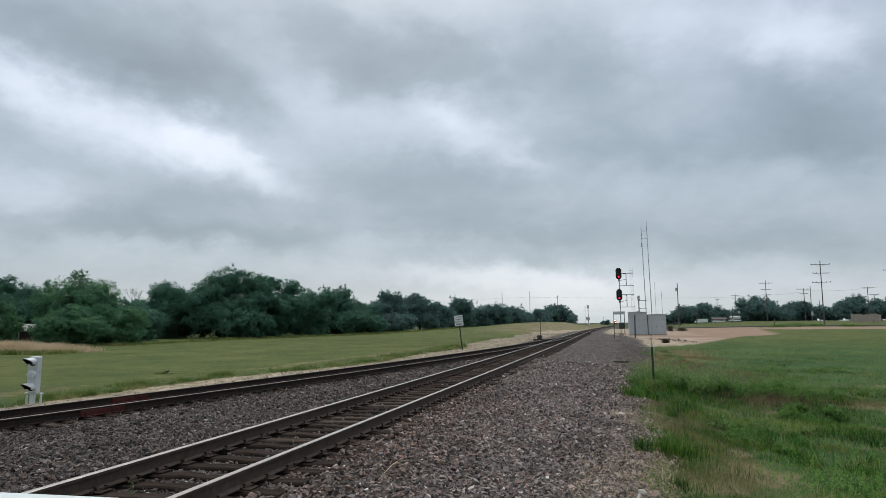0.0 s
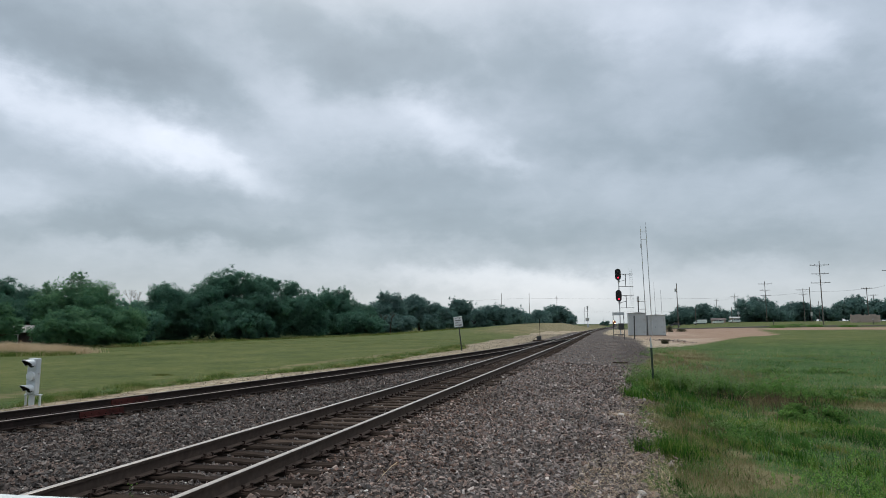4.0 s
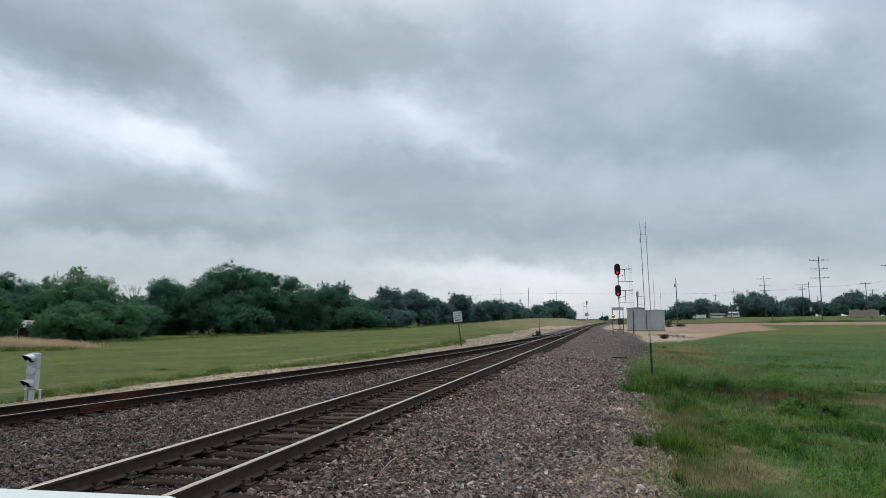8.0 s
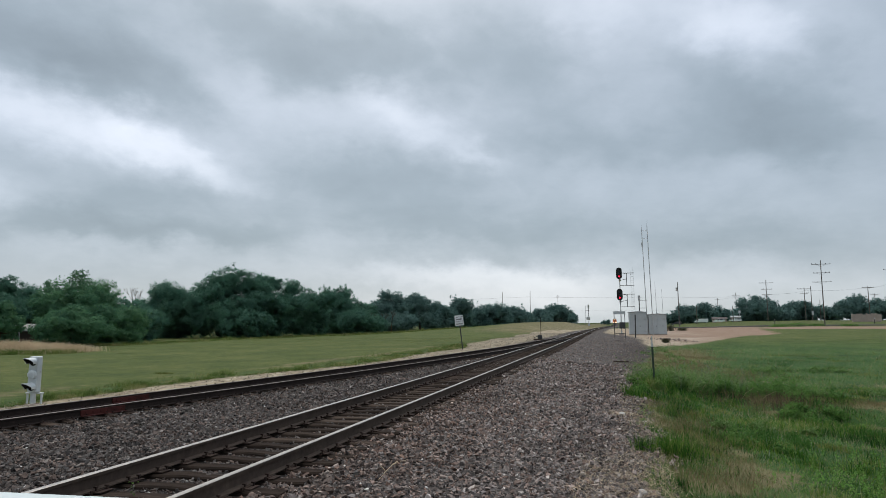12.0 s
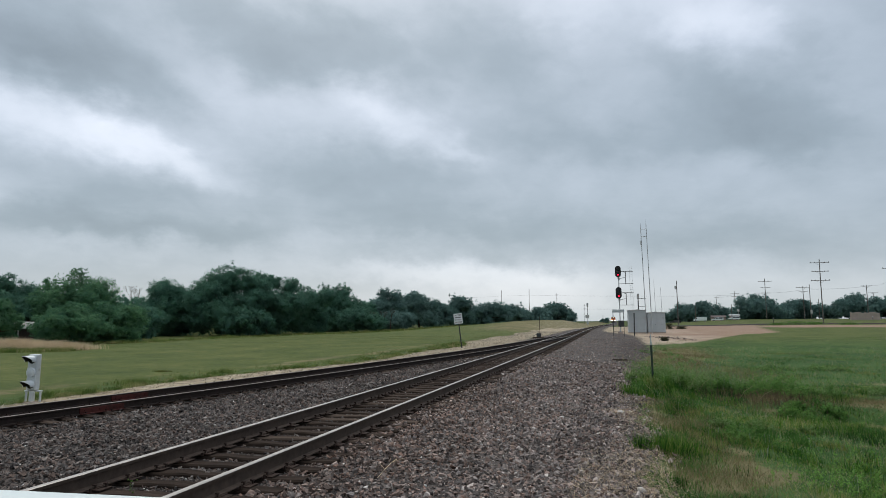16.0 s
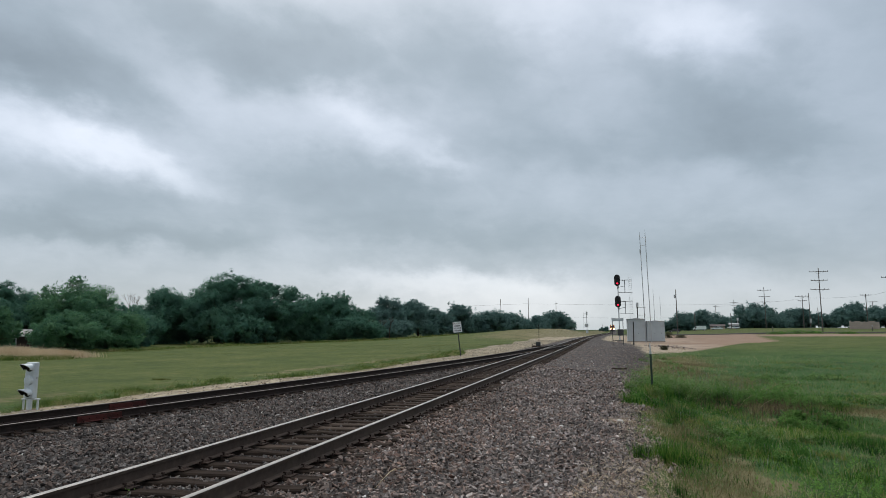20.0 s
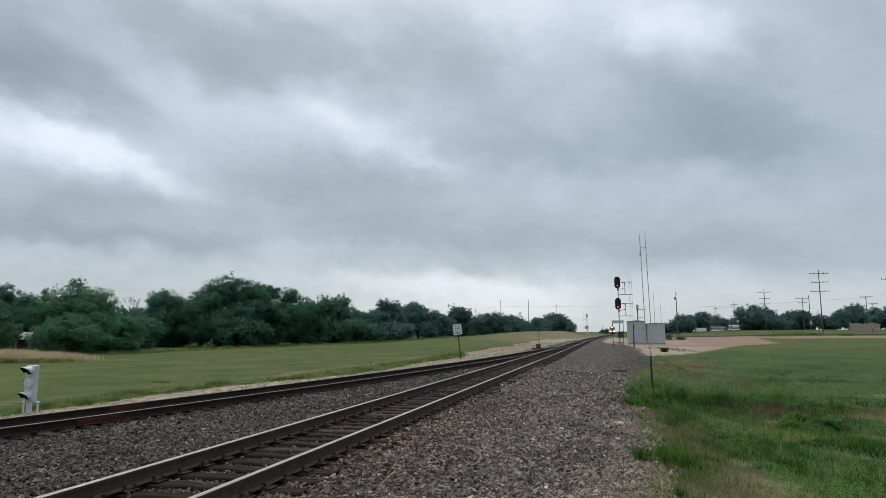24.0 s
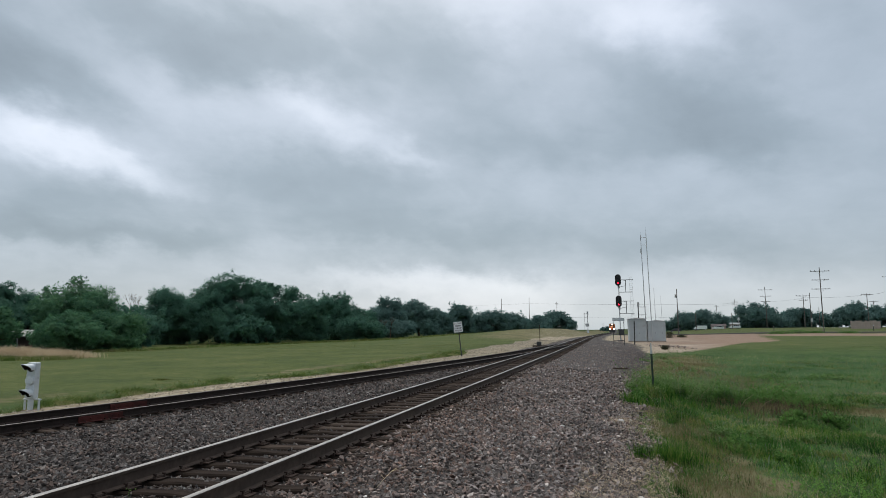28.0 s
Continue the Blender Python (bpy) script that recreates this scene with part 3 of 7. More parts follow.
def patches(x, y):
    """Uneven growth from place to place, 0 to 1."""
    x, y = np.asarray(x, float), np.asarray(y, float)
    x, y = 0.83 * x + 0.56 * y, 0.83 * y - 0.56 * x + 0.4 * np.sin(0.9 * x)
    return np.clip(0.5 + 0.9 * (lattice(x * 0.5, y * 0.5, 1) - 0.5) + 0.8 * (lattice(x * 1.4, y * 1.4, 2) - 0.5), 0, 1)


def zones(x, y):
    """How much of gravel, bare earth and dry grass lies at a place."""
    wob = 0.35 * np.sin(0.9 * y + 0.4 * x) + 0.25 * np.sin(2.3 * y + 1)
    right_edge = 5.35 + 0.4 * ease(14, 26, y) + 2.0 * ease(30, 56, y) - 4.6 * ease(80, 125, y) + wob * 0.3 + main_x(y)
    gl = gravel_left(y) + wob * 0.6
    gravel = np.clip(0.5 + (x - gl) / 0.9, 0, 1) * np.clip(0.5 + (right_edge - x) / (0.9 + 3.0 * ease(34, 75, y)), 0, 1)
    edge_y = 57 + 2.15 * np.maximum(0, x - 6) + 3 * np.sin(0.35 * x)
    sand = np.clip((x - main_x(y) - 4.5 + 3.4 * ease(80, 125, y)) / 2.5, 0, 1) * np.clip((y - edge_y) / 8 + 0.5, 0, 1) * np.clip((215 - y + 0.2 * x) / 20, 0, 1)
    sand = sand * np.clip(1.0 - (x - 26 - 0.15 * (y - 110)) / 7, 0.0, 1)
    strip = np.exp(-((y - 168 + 0.25 * (x - 60)) / 19) ** 2) * ease(30, 45, x)
    sand = np.maximum(sand, 0.9 * strip)
    sl = strip_left(y)
    verge = np.clip(0.5 + (x - sl) / 0.8, 0, 1) * np.clip(0.5 + (gl + 0.4 - x) / 0.8, 0, 1) * (1 - ease(150, 200, y))
    sand = np.maximum(sand, 0.95 * verge)
    sand = np.maximum(sand, 0.66 * np.exp(-((x - 5.15) / 0.35) ** 2 - ((y - 17.2) / 0.35) ** 2))
    dry = np.exp(-((x + 43) / 5) ** 2 - ((y - 45) / 4) ** 2)
    for cx, cy, sx, sy, amp in ((7.1, 11.8, 0.5, 0.75, 1.4), (7.0, 13.2, 0.3, 0.6, 1.1), (6.2, 10.2, 0.5, 0.6, 0.9), (6.5, 13.6, 0.3, 0.5, 0.55), (5.9, 16.5, 0.5, 1.8, 0.62), (9.9, 15.4, 0.4, 0.3, 0.75), (9.6, 21.6, 0.7, 0.35, 0.8), (13.0, 24.6, 1.2, 0.7, 0.75), (15.5, 31.0, 2.5, 0.7, 0.7), (8.6, 19.8, 0.7, 0.5, 0.5), (21, 30, 3.0, 1.0, 0.7), (6.6, 8.6, 0.6, 0.4, 0.7), (7.3, 39, 1.2, 5.0, 0.75), (9.5, 52, 2.0, 5.0, 0.75), (12.0, 18.3, 0.8, 0.4, 0.55)):
        dry = np.maximum(dry, amp * np.exp(-((x - cx) / (1.5 * sx)) ** 2 - ((y - cy) / (1.5 * sy)) ** 2))
    dry = dry * (0.35 + 0.65 * patches(x * 1.9 + 3, y * 1.9)) + 0.22 * (patches(x * 0.9 + 7, y * 0.9) - 0.5) * (x > 5) * (y < 50)
    dry = np.maximum(dry, 0.45 * np.exp(-((x - 12.5) / 4) ** 2 - ((y - 19.0) / 1.2) ** 2))
    dry = np.maximum(dry, 0.95 * np.exp(-((x - 13.2) / 1.6) ** 2 - ((y - 23.6) / 1.3) ** 2))
    dry = np.maximum(dry, 0.8 * np.exp(-((x - 12.4) / 1.6) ** 2 - ((y - 21.2) / 0.8) ** 2))
    dry = np.maximum(dry, 0.62 * np.exp(-((x - 21) / 5) ** 2 - ((y - 31) / 3.0) ** 2))
    dry = np.maximum(dry, 0.42 * np.exp(-((x - right_edge) / 0.5) ** 2))
    dry = np.maximum(dry, (0.6 + 0.4 * patches(x, y * 0.6)) * np.exp(-((x - 9.2 - 0.14 * (y - 50)) / 2.8) ** 2 - ((y - 50) / 14) ** 2))
    dry = np.maximum(dry, (0.30 + 0.5 * patches(x * 0.8, y * 0.8)) * np.exp(-((x - sl + 3.3 + 0.5 * np.sin(0.4 * y)) / 1.2) ** 2) * (1 - ease(50, 70, y)))
    dry = np.maximum(dry, 0.5 * np.exp(-((x - sl + 0.2) / 0.6) ** 2))
    dry = np.maximum(dry, (0.44 + 0.28 * ease(-25, -12, x)) * ease(-45, -20, x) * ease(80, 130, y) * (x < 0))
    dry = np.maximum(dry, 0.34 * ease(14, 24, x) * ease(150, 190, y))
    sand = np.maximum(sand, 0.36 * ease(20, 30, x) * ease(190, 215, y))
    sand = np.maximum(sand, 0.45 * ease(-22, -10, x) * ease(95, 140, y) * (1 - ease(260, 330, y)) * (x < 0))
    return gravel, sand, dry


def rank_growth(x, y):
    """Where the grass is left to grow: the bank beside the gravel and the edge of the pale strip."""
    bank = np.clip((x - 4.6) / 1.2, 0, 1) * (1 - ease(50, 85, y))
    edge = np.exp(-((x - strip_left(y) + 0.9) / 0.9) ** 2) * (y < 70)
    bed = np.where((np.abs(x - main_x(y)) < 1.15) | ((np.abs(x - side_x(y)) < 1.15) & (y < 90)), 1.0, 0.0)
    return np.maximum(np.maximum(bank, 0.7 * edge), bed)


def gz(x, y):
    return float(ground_z(x, y))


# ---- ground, one sheet to the horizon ----
def steps(lo, hi, fine_lo, fine_hi, step, grow=1.09):
    mid = list(np.arange(fine_lo, fine_hi + 1e-6, step))
    up, s = [], step
    v = mid[-1]
    while v < hi:
        s *= grow
        v += s
        up.append(min(v, hi))
    down, s = [], step
    v = mid[0]
    while v > lo:
        s *= grow
        v -= s
        down.append(max(v, lo))
    return np.array(down[::-1] + mid + up)


def build_ground():
    xs = steps(-3900, 3900, -14, 20, 0.3, 1.1)
    ys = steps(-3900, 3900, 4, 40, 0.4, 1.07)
    X, Y = np.meshgrid(xs, ys)
    x, y = X.ravel(), Y.ravel()
    verts = np.stack([x, y, ground_z(x, y)], 1)
    nx, ny = len(xs), len(ys)
    i = np.arange((ny - 1) * nx).reshape(ny - 1, nx)[:, :-1].ravel()
    me = array_mesh("ground", verts, np.stack([i, i + 1, i + nx + 1, i + nx], 1), M_GROUND)
    attr = me.attributes.new("zone", "FLOAT_COLOR", "POINT")
    g, s, d = zones(x, y)
    attr.data.foreach_set("color", np.stack([g, s, d, rank_growth(x, y)], 1).astype(np.float32).ravel())
    me.polygons.foreach_set("use_smooth", [True] * len(me.polygons))
    return tagged(new("ground", me), "level land of mown grass, grey gravel and pale bare earth", "ground", kind="structure")


GROUND = build_ground()


def build_clouds():
    """The cloud layer: a wide flat vault that drifts with the wind."""
    rings, seg, a, b = 36, 96, 4200.0, 860.0
    verts, faces = [], []
    for i in range(rings + 1):
        e = -0.06 + (math.pi / 2 + 0.06) * i / rings
        for j in range(seg):
            q = 2 * math.pi * j / seg
            verts.append((a * math.cos(e) * math.cos(q), a * math.cos(e) * math.sin(q), b * math.sin(e)))
    for i in range(rings):
        for j in range(seg):
            k = (j + 1) % seg
            faces.append((i * seg + j, i * seg + k, (i + 1) * seg + k, (i + 1) * seg + j))
    me = array_mesh("cloud_layer", np.array(verts), np.array(faces), M_CLOUD)
    me.polygons.foreach_set("use_smooth", [True] * len(me.polygons))
    return tagged(new("cloud_layer", me), "low layer of broken grey cloud over the whole sky", "clouds", kind="structure")


CLOUD_LAYER = build_clouds()

# ---- tracks ----
# rail outline: across, up from the foot
RAIL = ((-0.07, -0.185), (0.07, -0.185), (0.07, -0.172), (0.012, -0.155), (0.009, -0.05), (0.034, -0.04), (0.036, -0.008), (0.026, 0.0), (-0.026, 0.0), (-0.036, -0.008), (-0.034, -0.04), (-0.009, -0.05), (-0.012, -0.155), (-0.07, -0.172))


def rail_mesh(centre, level, off, ys, top):
    n = len(RAIL)
    rings = []
    for y in ys:
        dx = float(centre(y + 0.5) - centre(y - 0.5))
        c = Vector((float(centre(y)), y, float(level(y))))
        side = Vector((1, -dx, 0)).normalized()
        rings.append([c + side * (off + p[0]) + Vector((0, 0, p[1])) for p in RAIL])
    verts = np.array([v[:] for r in rings for v in r])
    faces = []
    for i in range(len(ys) - 1):
        for j in range(n):
            k = (j + 1) % n
            faces.append((i * n + j, i * n + k, (i + 1) * n + k, (i + 1) * n + j))
    me = array_mesh("rail", verts, np.array(faces), M_STEEL_SIDE if top is M_STEEL_TOP else M_STEEL_DARK, True)
    me.materials.append(top)
    idx = np.zeros(len(faces), dtype=np.int32)
    idx[7::n] = 1
    idx[6::n] = 1
    me.polygons.foreach_set("material_index", idx)
    return me


def rail_steps(lo, hi):
    out, y = [], lo
    while y < hi:
        out.append(y)
        y += 1.0 if y < 130 else 6.0
    return out + [hi]


def tie_mesh(seed):
    """A timber tie with split, uneven edges."""
    rnd = random.Random(seed)
    bm = bmesh.new()
    n = 8
    rings = []
    for k in range(n + 1):
        x = -1.295 + 2.59 * k / n + (rnd.uniform(-0.02, 0.02) if k in (0, n) else 0)
        w0, w1, h = 0.112 + rnd.uniform(-0.014, 0.008), 0.112 + rnd.uniform(-0.014, 0.008), rnd.uniform(-0.010, 0.006)
        prof = ((-w0, -0.178), (-w0, h - 0.02), (-w0 + 0.018, h), (w1 - 0.018, h + rnd.uniform(-0.006, 0.004)), (w1, h - 0.02), (w1, -0.178))
        rings.append([bm.verts.new((x, y, z)) for y, z in prof])
    for a, b in zip(rings[:-1], rings[1:]):
        for k in range(6):
            bm.faces.new((a[k], b[k], b[(k + 1) % 6], a[(k + 1) % 6]))
    bm.faces.new(rings[0])
    bm.faces.new(rings[-1][::-1])
    bmesh.ops.recalc_face_normals(bm, faces=bm.faces)
    return mesh_from("tie", bm, M_TIE)


def plate_mesh():
    bm = bmesh.new()
    box(bm, (0, 0, 0.008), (0.36, 0.19, 0.016), None, 0.004)
    box(bm, (-0.095, 0, 0.019), (0.03, 0.19, 0.008))
    box(bm, (0.095, 0, 0.019), (0.03, 0.19, 0.008))
    return mesh_from("tie_plate", bm, M_PLATE)


def spike_mesh():
    bm = bmesh.new()
    box(bm, (0, 0, 0.015), (0.016, 0.016, 0.06))
    box(bm, (-0.008, 0, 0.047), (0.04, 0.028, 0.016))
    return mesh_from("spike", bm, M_PLATE)


def anchor_mesh():
    bm = bmesh.new()
    box(bm, (0, 0, -0.008), (0.21, 0.024, 0.016))
    box(bm, (0.1, 0, 0.008), (0.02, 0.024, 0.04))
    box(bm, (-0.1, 0, 0.008), (0.02, 0.024, 0.04))
    return mesh_from("rail_anchor", bm, M_PLATE)


TIES = [tie_mesh(s) for s in range(6)]
PLATE, SPIKE, ANCHOR = plate_mesh(), spike_mesh(), anchor_mesh()


def piece(name, me, parent, m):
    ob = new(name, me)
    ob.parent = parent
    ob.matrix_basis = m
    return ob


def build_track(name, label, centre, level, lo, hi, top, first_tie, last_tie, fittings_to, spread):
    track = thing(name, pose(0, 0, 0), label, "railway track", "railway tracks", "structure")
    for off in (-0.752, 0.752):
        ob = new("rail", rail_mesh(centre, level, off, rail_steps(lo, hi), top))
        ob.parent = track
        tagged(ob, "rusty steel rail with a worn running top")
    rnd = random.Random(len(name))
    y = first_tie
    far_v, far_f = [], []
    while y < last_tie:
        turn = -math.degrees(math.atan(float(centre(y + 0.5) - centre(y - 0.5))))
        m = pose(float(centre(y)) + rnd.gauss(0, 0.03), y + rnd.gauss(0, 0.015), float(level(y)) - 0.2 - abs(rnd.gauss(0, 0.006)), 0, rnd.gauss(0, 0.2), turn + rnd.gauss(0, 0.6))
        if y < spread:
            piece("tie", rnd.choice(TIES), track, m)
        else:
            k = len(far_v)
            for cx in (-1.3, 1.3):
                for cy in (-0.11, 0.11):
                    far_v.append((m @ Vector((cx, cy, 0)))[:])
            far_f.append((k, k + 2, k + 3, k + 1))
        if y < fittings_to:
            for off in (-0.752, 0.752):
                at = pose(float(centre(y)), y, float(level(y)) - 0.2, 0, 0, turn)
                piece("tie_plate", PLATE, track, at @ pose(off, 0, 0))
                for sx, sy in ((-0.085, 0.05), (0.085, -0.05), (0.13, 0.06), (-0.13, -0.06)):
                    if y < fittings_to * 0.7 and (abs(sx) < 0.1 or rnd.random() < 0.5):
                        piece("spike", SPIKE, track, at @ pose(off + sx, sy, 0.008, 0, 0, 0 if sx > 0 else 180))
                if rnd.random() < 0.5:
                    piece("rail_anchor", ANCHOR, track, at @ pose(off, -0.135, 0.012))
        y += 0.495
    if far_f:
        ob = new("distant_ties", array_mesh("distant_ties", np.array(far_v), np.array(far_f), M_TIE))
        ob.parent = track
        tagged(ob, kind="stuff")
    return track


MAIN = build_track("railway_track", "main railway track with bright rail tops on dark timber ties", main_x, rail_z, -60, 1600, M_STEEL_TOP, -7.7, 260, 40, 110)
SIDING = build_track("railway_track", "siding track with dull rusty rails that joins the main track", side_x, side_z, -60, 84, M_STEEL_DULL, -1.93, 66, 26, 66)


def siding_pose(y, off, z):
    turn = -math.degrees(math.atan(float(side_x(y + 0.5) - side_x(y - 0.5))))
    return pose(float(side_x(y)), y, z + float(side_z(y)), 0, 0, turn) @ pose(off, 0, 0)


# red painted joint bars on the siding's rails
for off, y0 in ((0.752, 13.3), (-0.752, 15.2)):
    bm = bmesh.new()
    for s in (-1, 1):
        box(bm, (s * 0.035, 0, -0.105), (0.03, 1.15, 0.125), None, 0.006)
        box(bm, (s * 0.06, 0, -0.172), (0.09, 1.15, 0.02), None, 0.004)
        for k in range(6):
            rod(bm, (s * 0.05, -0.46 + k * 0.184, -0.1), (s * 0.075, -0.46 + k * 0.184, -0.1), 0.018, seg=6)
    bar = part("joint_bar", bm, M_RED_BAR, SIDING, "red painted insulated joint bar")
    bar.matrix_basis = siding_pose(y0, off, 0)

# frog, wing and guard rails of the turnout
bm = bmesh.new()
prism(bm, ((-0.03, -0.04), (0.03, -0.04), (0.03, 0.0), (-0.03, 0.0)), "y", 0, 5.0)
for s in (-1, 1):
    box(bm, (s * 0.11, 0.4, -0.05), (0.06, 3.4, 0.1), None, 0.01)
part("frog", bm, M_STEEL_SIDE, MAIN, "steel crossing frog of the turnout").matrix_basis = pose(-0.76, 51.0, 0, 0, 0, 2)
for gx in (0.66,):
    bm = bmesh.new()
    box(bm, (0, 0, -0.07), (0.06, 4.2, 0.13), None, 0.01)
    part("guard_rail", bm, M_STEEL_SIDE, MAIN).matrix_basis = pose(gx, 54.0, 0)


# ---- signals and railway furniture ----
def lit(bm, centre, r, depth, way=(0, -1, 0)):
    c = Vector(centre)
    rod(bm, c, c + Vector(way) * depth, r, r, 20)


def build_mast():
    x, y = 5.92, 98.0
    z = gz(x, y)
    top = 9.55 - z
    t = thing("railway_signal", pose(x, y, z, 0, 0, 8), "tall mast signal with two red lit black oval heads", "railway signal")
    bm = bmesh.new()
    box(bm, (0, 0, 0.1), (0.7, 0.7, 0.4), None, 0.03)
    part("footing", bm, M_BEIGE, t, "concrete footing")
    bm = bmesh.new()
    rod(bm, (0, 0, 0.25), (0, 0, top - 0.6), 0.075, 0.065, 14)
    rod(bm, (0, 0, 0.25), (0, 0, 0.7), 0.13, 0.1, 14)
    part("mast", bm, M_GALV, t)
    bm = bmesh.new()
    box(bm, (0.1, -0.05, 1.45), (0.75, 0.45, 0.9), None, 0.03)
    part("relay_box", bm, M_DARK, t, "dark relay box on the mast")
    for zc in (top - 0.86, top - 3.95):
        bm = bmesh.new()
        pts = []
        for k in range(32):
            a = 2 * math.pi * k / 32
            pts.append((0.42 * math.cos(a), 0.42 * math.sin(a) + (0.42 if math.sin(a) > 0 else -0.42)))
        prism(bm, [(p[0], p[1]) for p in pts], "y", -0.02, 0.02)
        head = part("signal_head", bm, M_BLACK, t, "black oval signal head with a lit red lens")
        head.matrix_basis = pose(-0.12, -0.3, zc)
        bm = bmesh.new()
        box(bm, (0, 0.16, 0), (0.4, 0.26, 1.3), None, 0.04)
        part("lamp_housing", bm, M_BLACK, head)
        for dz, m in ((0.42, M_LENS), (0.0, M_LENS), (-0.46, M_RED_ON)):
            bm = bmesh.new()
            lit(bm, (0, -0.02, dz), 0.13 if m is M_LENS else 0.115, 0.03)
            part("lens", bm, m, head, "lit red lens" if m is M_RED_ON else "dark unlit lens")
            bm = bmesh.new()
            for k in range(13):
                a = math.pi * (k / 12) * 1.2 - 0.1 * math.pi
                c, s = math.cos(a), math.sin(a)
                box(bm, (0.18 * c, -0.16, dz + 0.18 * s), (0.052, 0.3, 0.012), Euler((0, -(a + math.pi / 2), 0)).to_matrix())
            part("hood", bm, M_BLACK, head)
        bm = bmesh.new()
        rod(bm, (-0.12, -0.14, zc - 0.9), (0, 0, zc - 0.98), 0.09, 0.09, 10)
        box(bm, (0, -0.02, zc - 1.0), (0.26, 0.26, 0.34), None, 0.03)
        part("head_bracket", bm, M_GALV, t)
        # side platform
        bm = bmesh.new()
        for dz in (0.05, -1.75):
            box(bm, (1.05, 0.1, zc + dz), (2.0, 0.35, 0.05))
        rod(bm, (1.0, 0.1, zc - 1.75), (1.0, 0.1, zc + 0.05), 0.045)
        rod(bm, (0.1, 0.1, zc - 1.0), (1.0, 0.1, zc - 0.8), 0.03)
        rod(bm, (1.0, 0.1, zc - 0.1), (0.55, 0.1, zc + 0.05), 0.03)
        part("work_platform", bm, M_DARK, t, "dark steel work platform")
    bm = bmesh.new()
    for s in (-0.2, 0.2):
        rod(bm, (1.9 + s, 0.15, 0.3), (1.75 + s, 0.15, top), 0.009, 0.009, 6)
    ladder = part("ladder", bm, M_GALV, t, "thin galvanised ladder")
    for k in range(30):
        zz = 0.6 + k * (top - 0.7) / 30
        f = 1.9 - 0.15 * zz / top
        bm = bmesh.new()
        rod(bm, (f - 0.2, 0.15, zz), (f + 0.2, 0.15, zz), 0.014, 0.014, 6)
        part("rung", bm, M_GALV, ladder)
    return t


build_mast()


def build_case(name, x, y, w, d, h, turn, label, doors):
    z = gz(x, y)
    t = thing(name, pose(x, y, z, 0, 0, turn), label, "equipment house", "signal equipment houses")
    bm = bmesh.new()
    box(bm, (0, 0, 0.02), (w + 0.1, d + 0.1, 0.24), None, 0.02)
    part("plinth", bm, M_BEIGE, t)
    bm = bmesh.new()
    box(bm, (0, 0, 0.14 + h / 2), (w, d, h), None, 0.025)
    part("body", bm, M_CASE, t)
    bm = bmesh.new()
    prism(bm, ((-w / 2 - 0.1, 0), (w / 2 + 0.1, 0), (w / 2 + 0.1, 0.05), (0, 0.17), (-w / 2 - 0.1, 0.05)), "y", -d / 2 - 0.1, d / 2 + 0.1)
    roof = part("roof", bm, M_GALV, t, "low pitched metal roof")
    roof.location.z = h + 0.14
    for cx, dw in doors:
        bm = bmesh.new()
        box(bm, (cx, -d / 2 - 0.015, 0.18 + h * 0.47), (dw, 0.03, h * 0.88), None, 0.01)
        door = part("door", bm, M_CASE, t)
        bm = bmesh.new()
        box(bm, (cx + dw * 0.38, -d / 2 - 0.05, 1.25), (0.04, 0.05, 0.2), None, 0.01)
        part("handle", bm, M_DARK, door)
        for hz in (0.5, 1.3, 2.1):
            bm = bmesh.new()
            rod(bm, (cx - dw / 2, -d / 2 - 0.04, hz), (cx - dw / 2, -d / 2 - 0.04, hz + 0.14), 0.02, 0.02, 8)
            part("hinge", bm, M_GALV, door)
    for k in range(2):
        bm = bmesh.new()
        for s in range(5):
            box(bm, (w / 2 - 0.3, -d / 2 - 0.012, 0.45 + k * 1.7 + s * 0.06), (0.3, 0.02, 0.03), Euler((0.5, 0, 0)).to_matrix())
        part("vent", bm, M_GALV, t)
    return t


build_case("equipment_house", 8.3, 100.4, 2.45, 2.0, 3.15, 4, "grey metal railway equipment house standing on pale earth", ((-0.2, 1.0),))
build_case("equipment_house", 10.98, 100.9, 2.5, 1.8, 2.8, 4, "lower grey metal equipment house beside the taller one", ((-0.45, 0.8), (0.42, 0.8)))
build_case("equipment_house", 9.95, 102.6, 0.95, 0.8, 2.6, 4, "narrow grey metal cabinet between the two equipment houses", ((0.0, 0.8),))


def build_twin_mast():
    z = gz(9.6, 99)
    t = thing("antenna_mast", pose(9.68, 98.6, z), "tall pair of thin steel poles tied near the top", "antenna mast")
    tops = ((-0.12, 15.3 - z), (0.78, 15.6 - z))
    for k, (dx, h) in enumerate(tops):
        bm = bmesh.new()
        rod(bm, (-0.45 + k * 0.77 + 0.34, 0, -0.1), (-0.45 + k * 0.77 + 0.05, 0, h), 0.06, 0.045, 8)
        part("pole", bm, M_GALV, t)
        bm = bmesh.new()
        rod(bm, (-0.45 + k * 0.77 + 0.05, 0, h), (-0.45 + k * 0.77 + 0.06, 0, h + 0.5 + 0.3 * k), 0.016, 0.01, 6)
        part("whip", bm, M_DARK, t)
    for zz in (14.9 - z, 13.8 - z):
        bm = bmesh.new()
        rod(bm, (-0.42, 0, zz), (0.39, 0, zz), 0.03, 0.03, 6)
        part("cross_bar", bm, M_GALV, t)
    bm = bmesh.new()
    box(bm, (-0.44, -0.05, 12.9 - z), (0.14, 0.14, 0.6), None, 0.02)
    part("antenna_case", bm, M_GALV, t)
    return t


build_twin_mast()


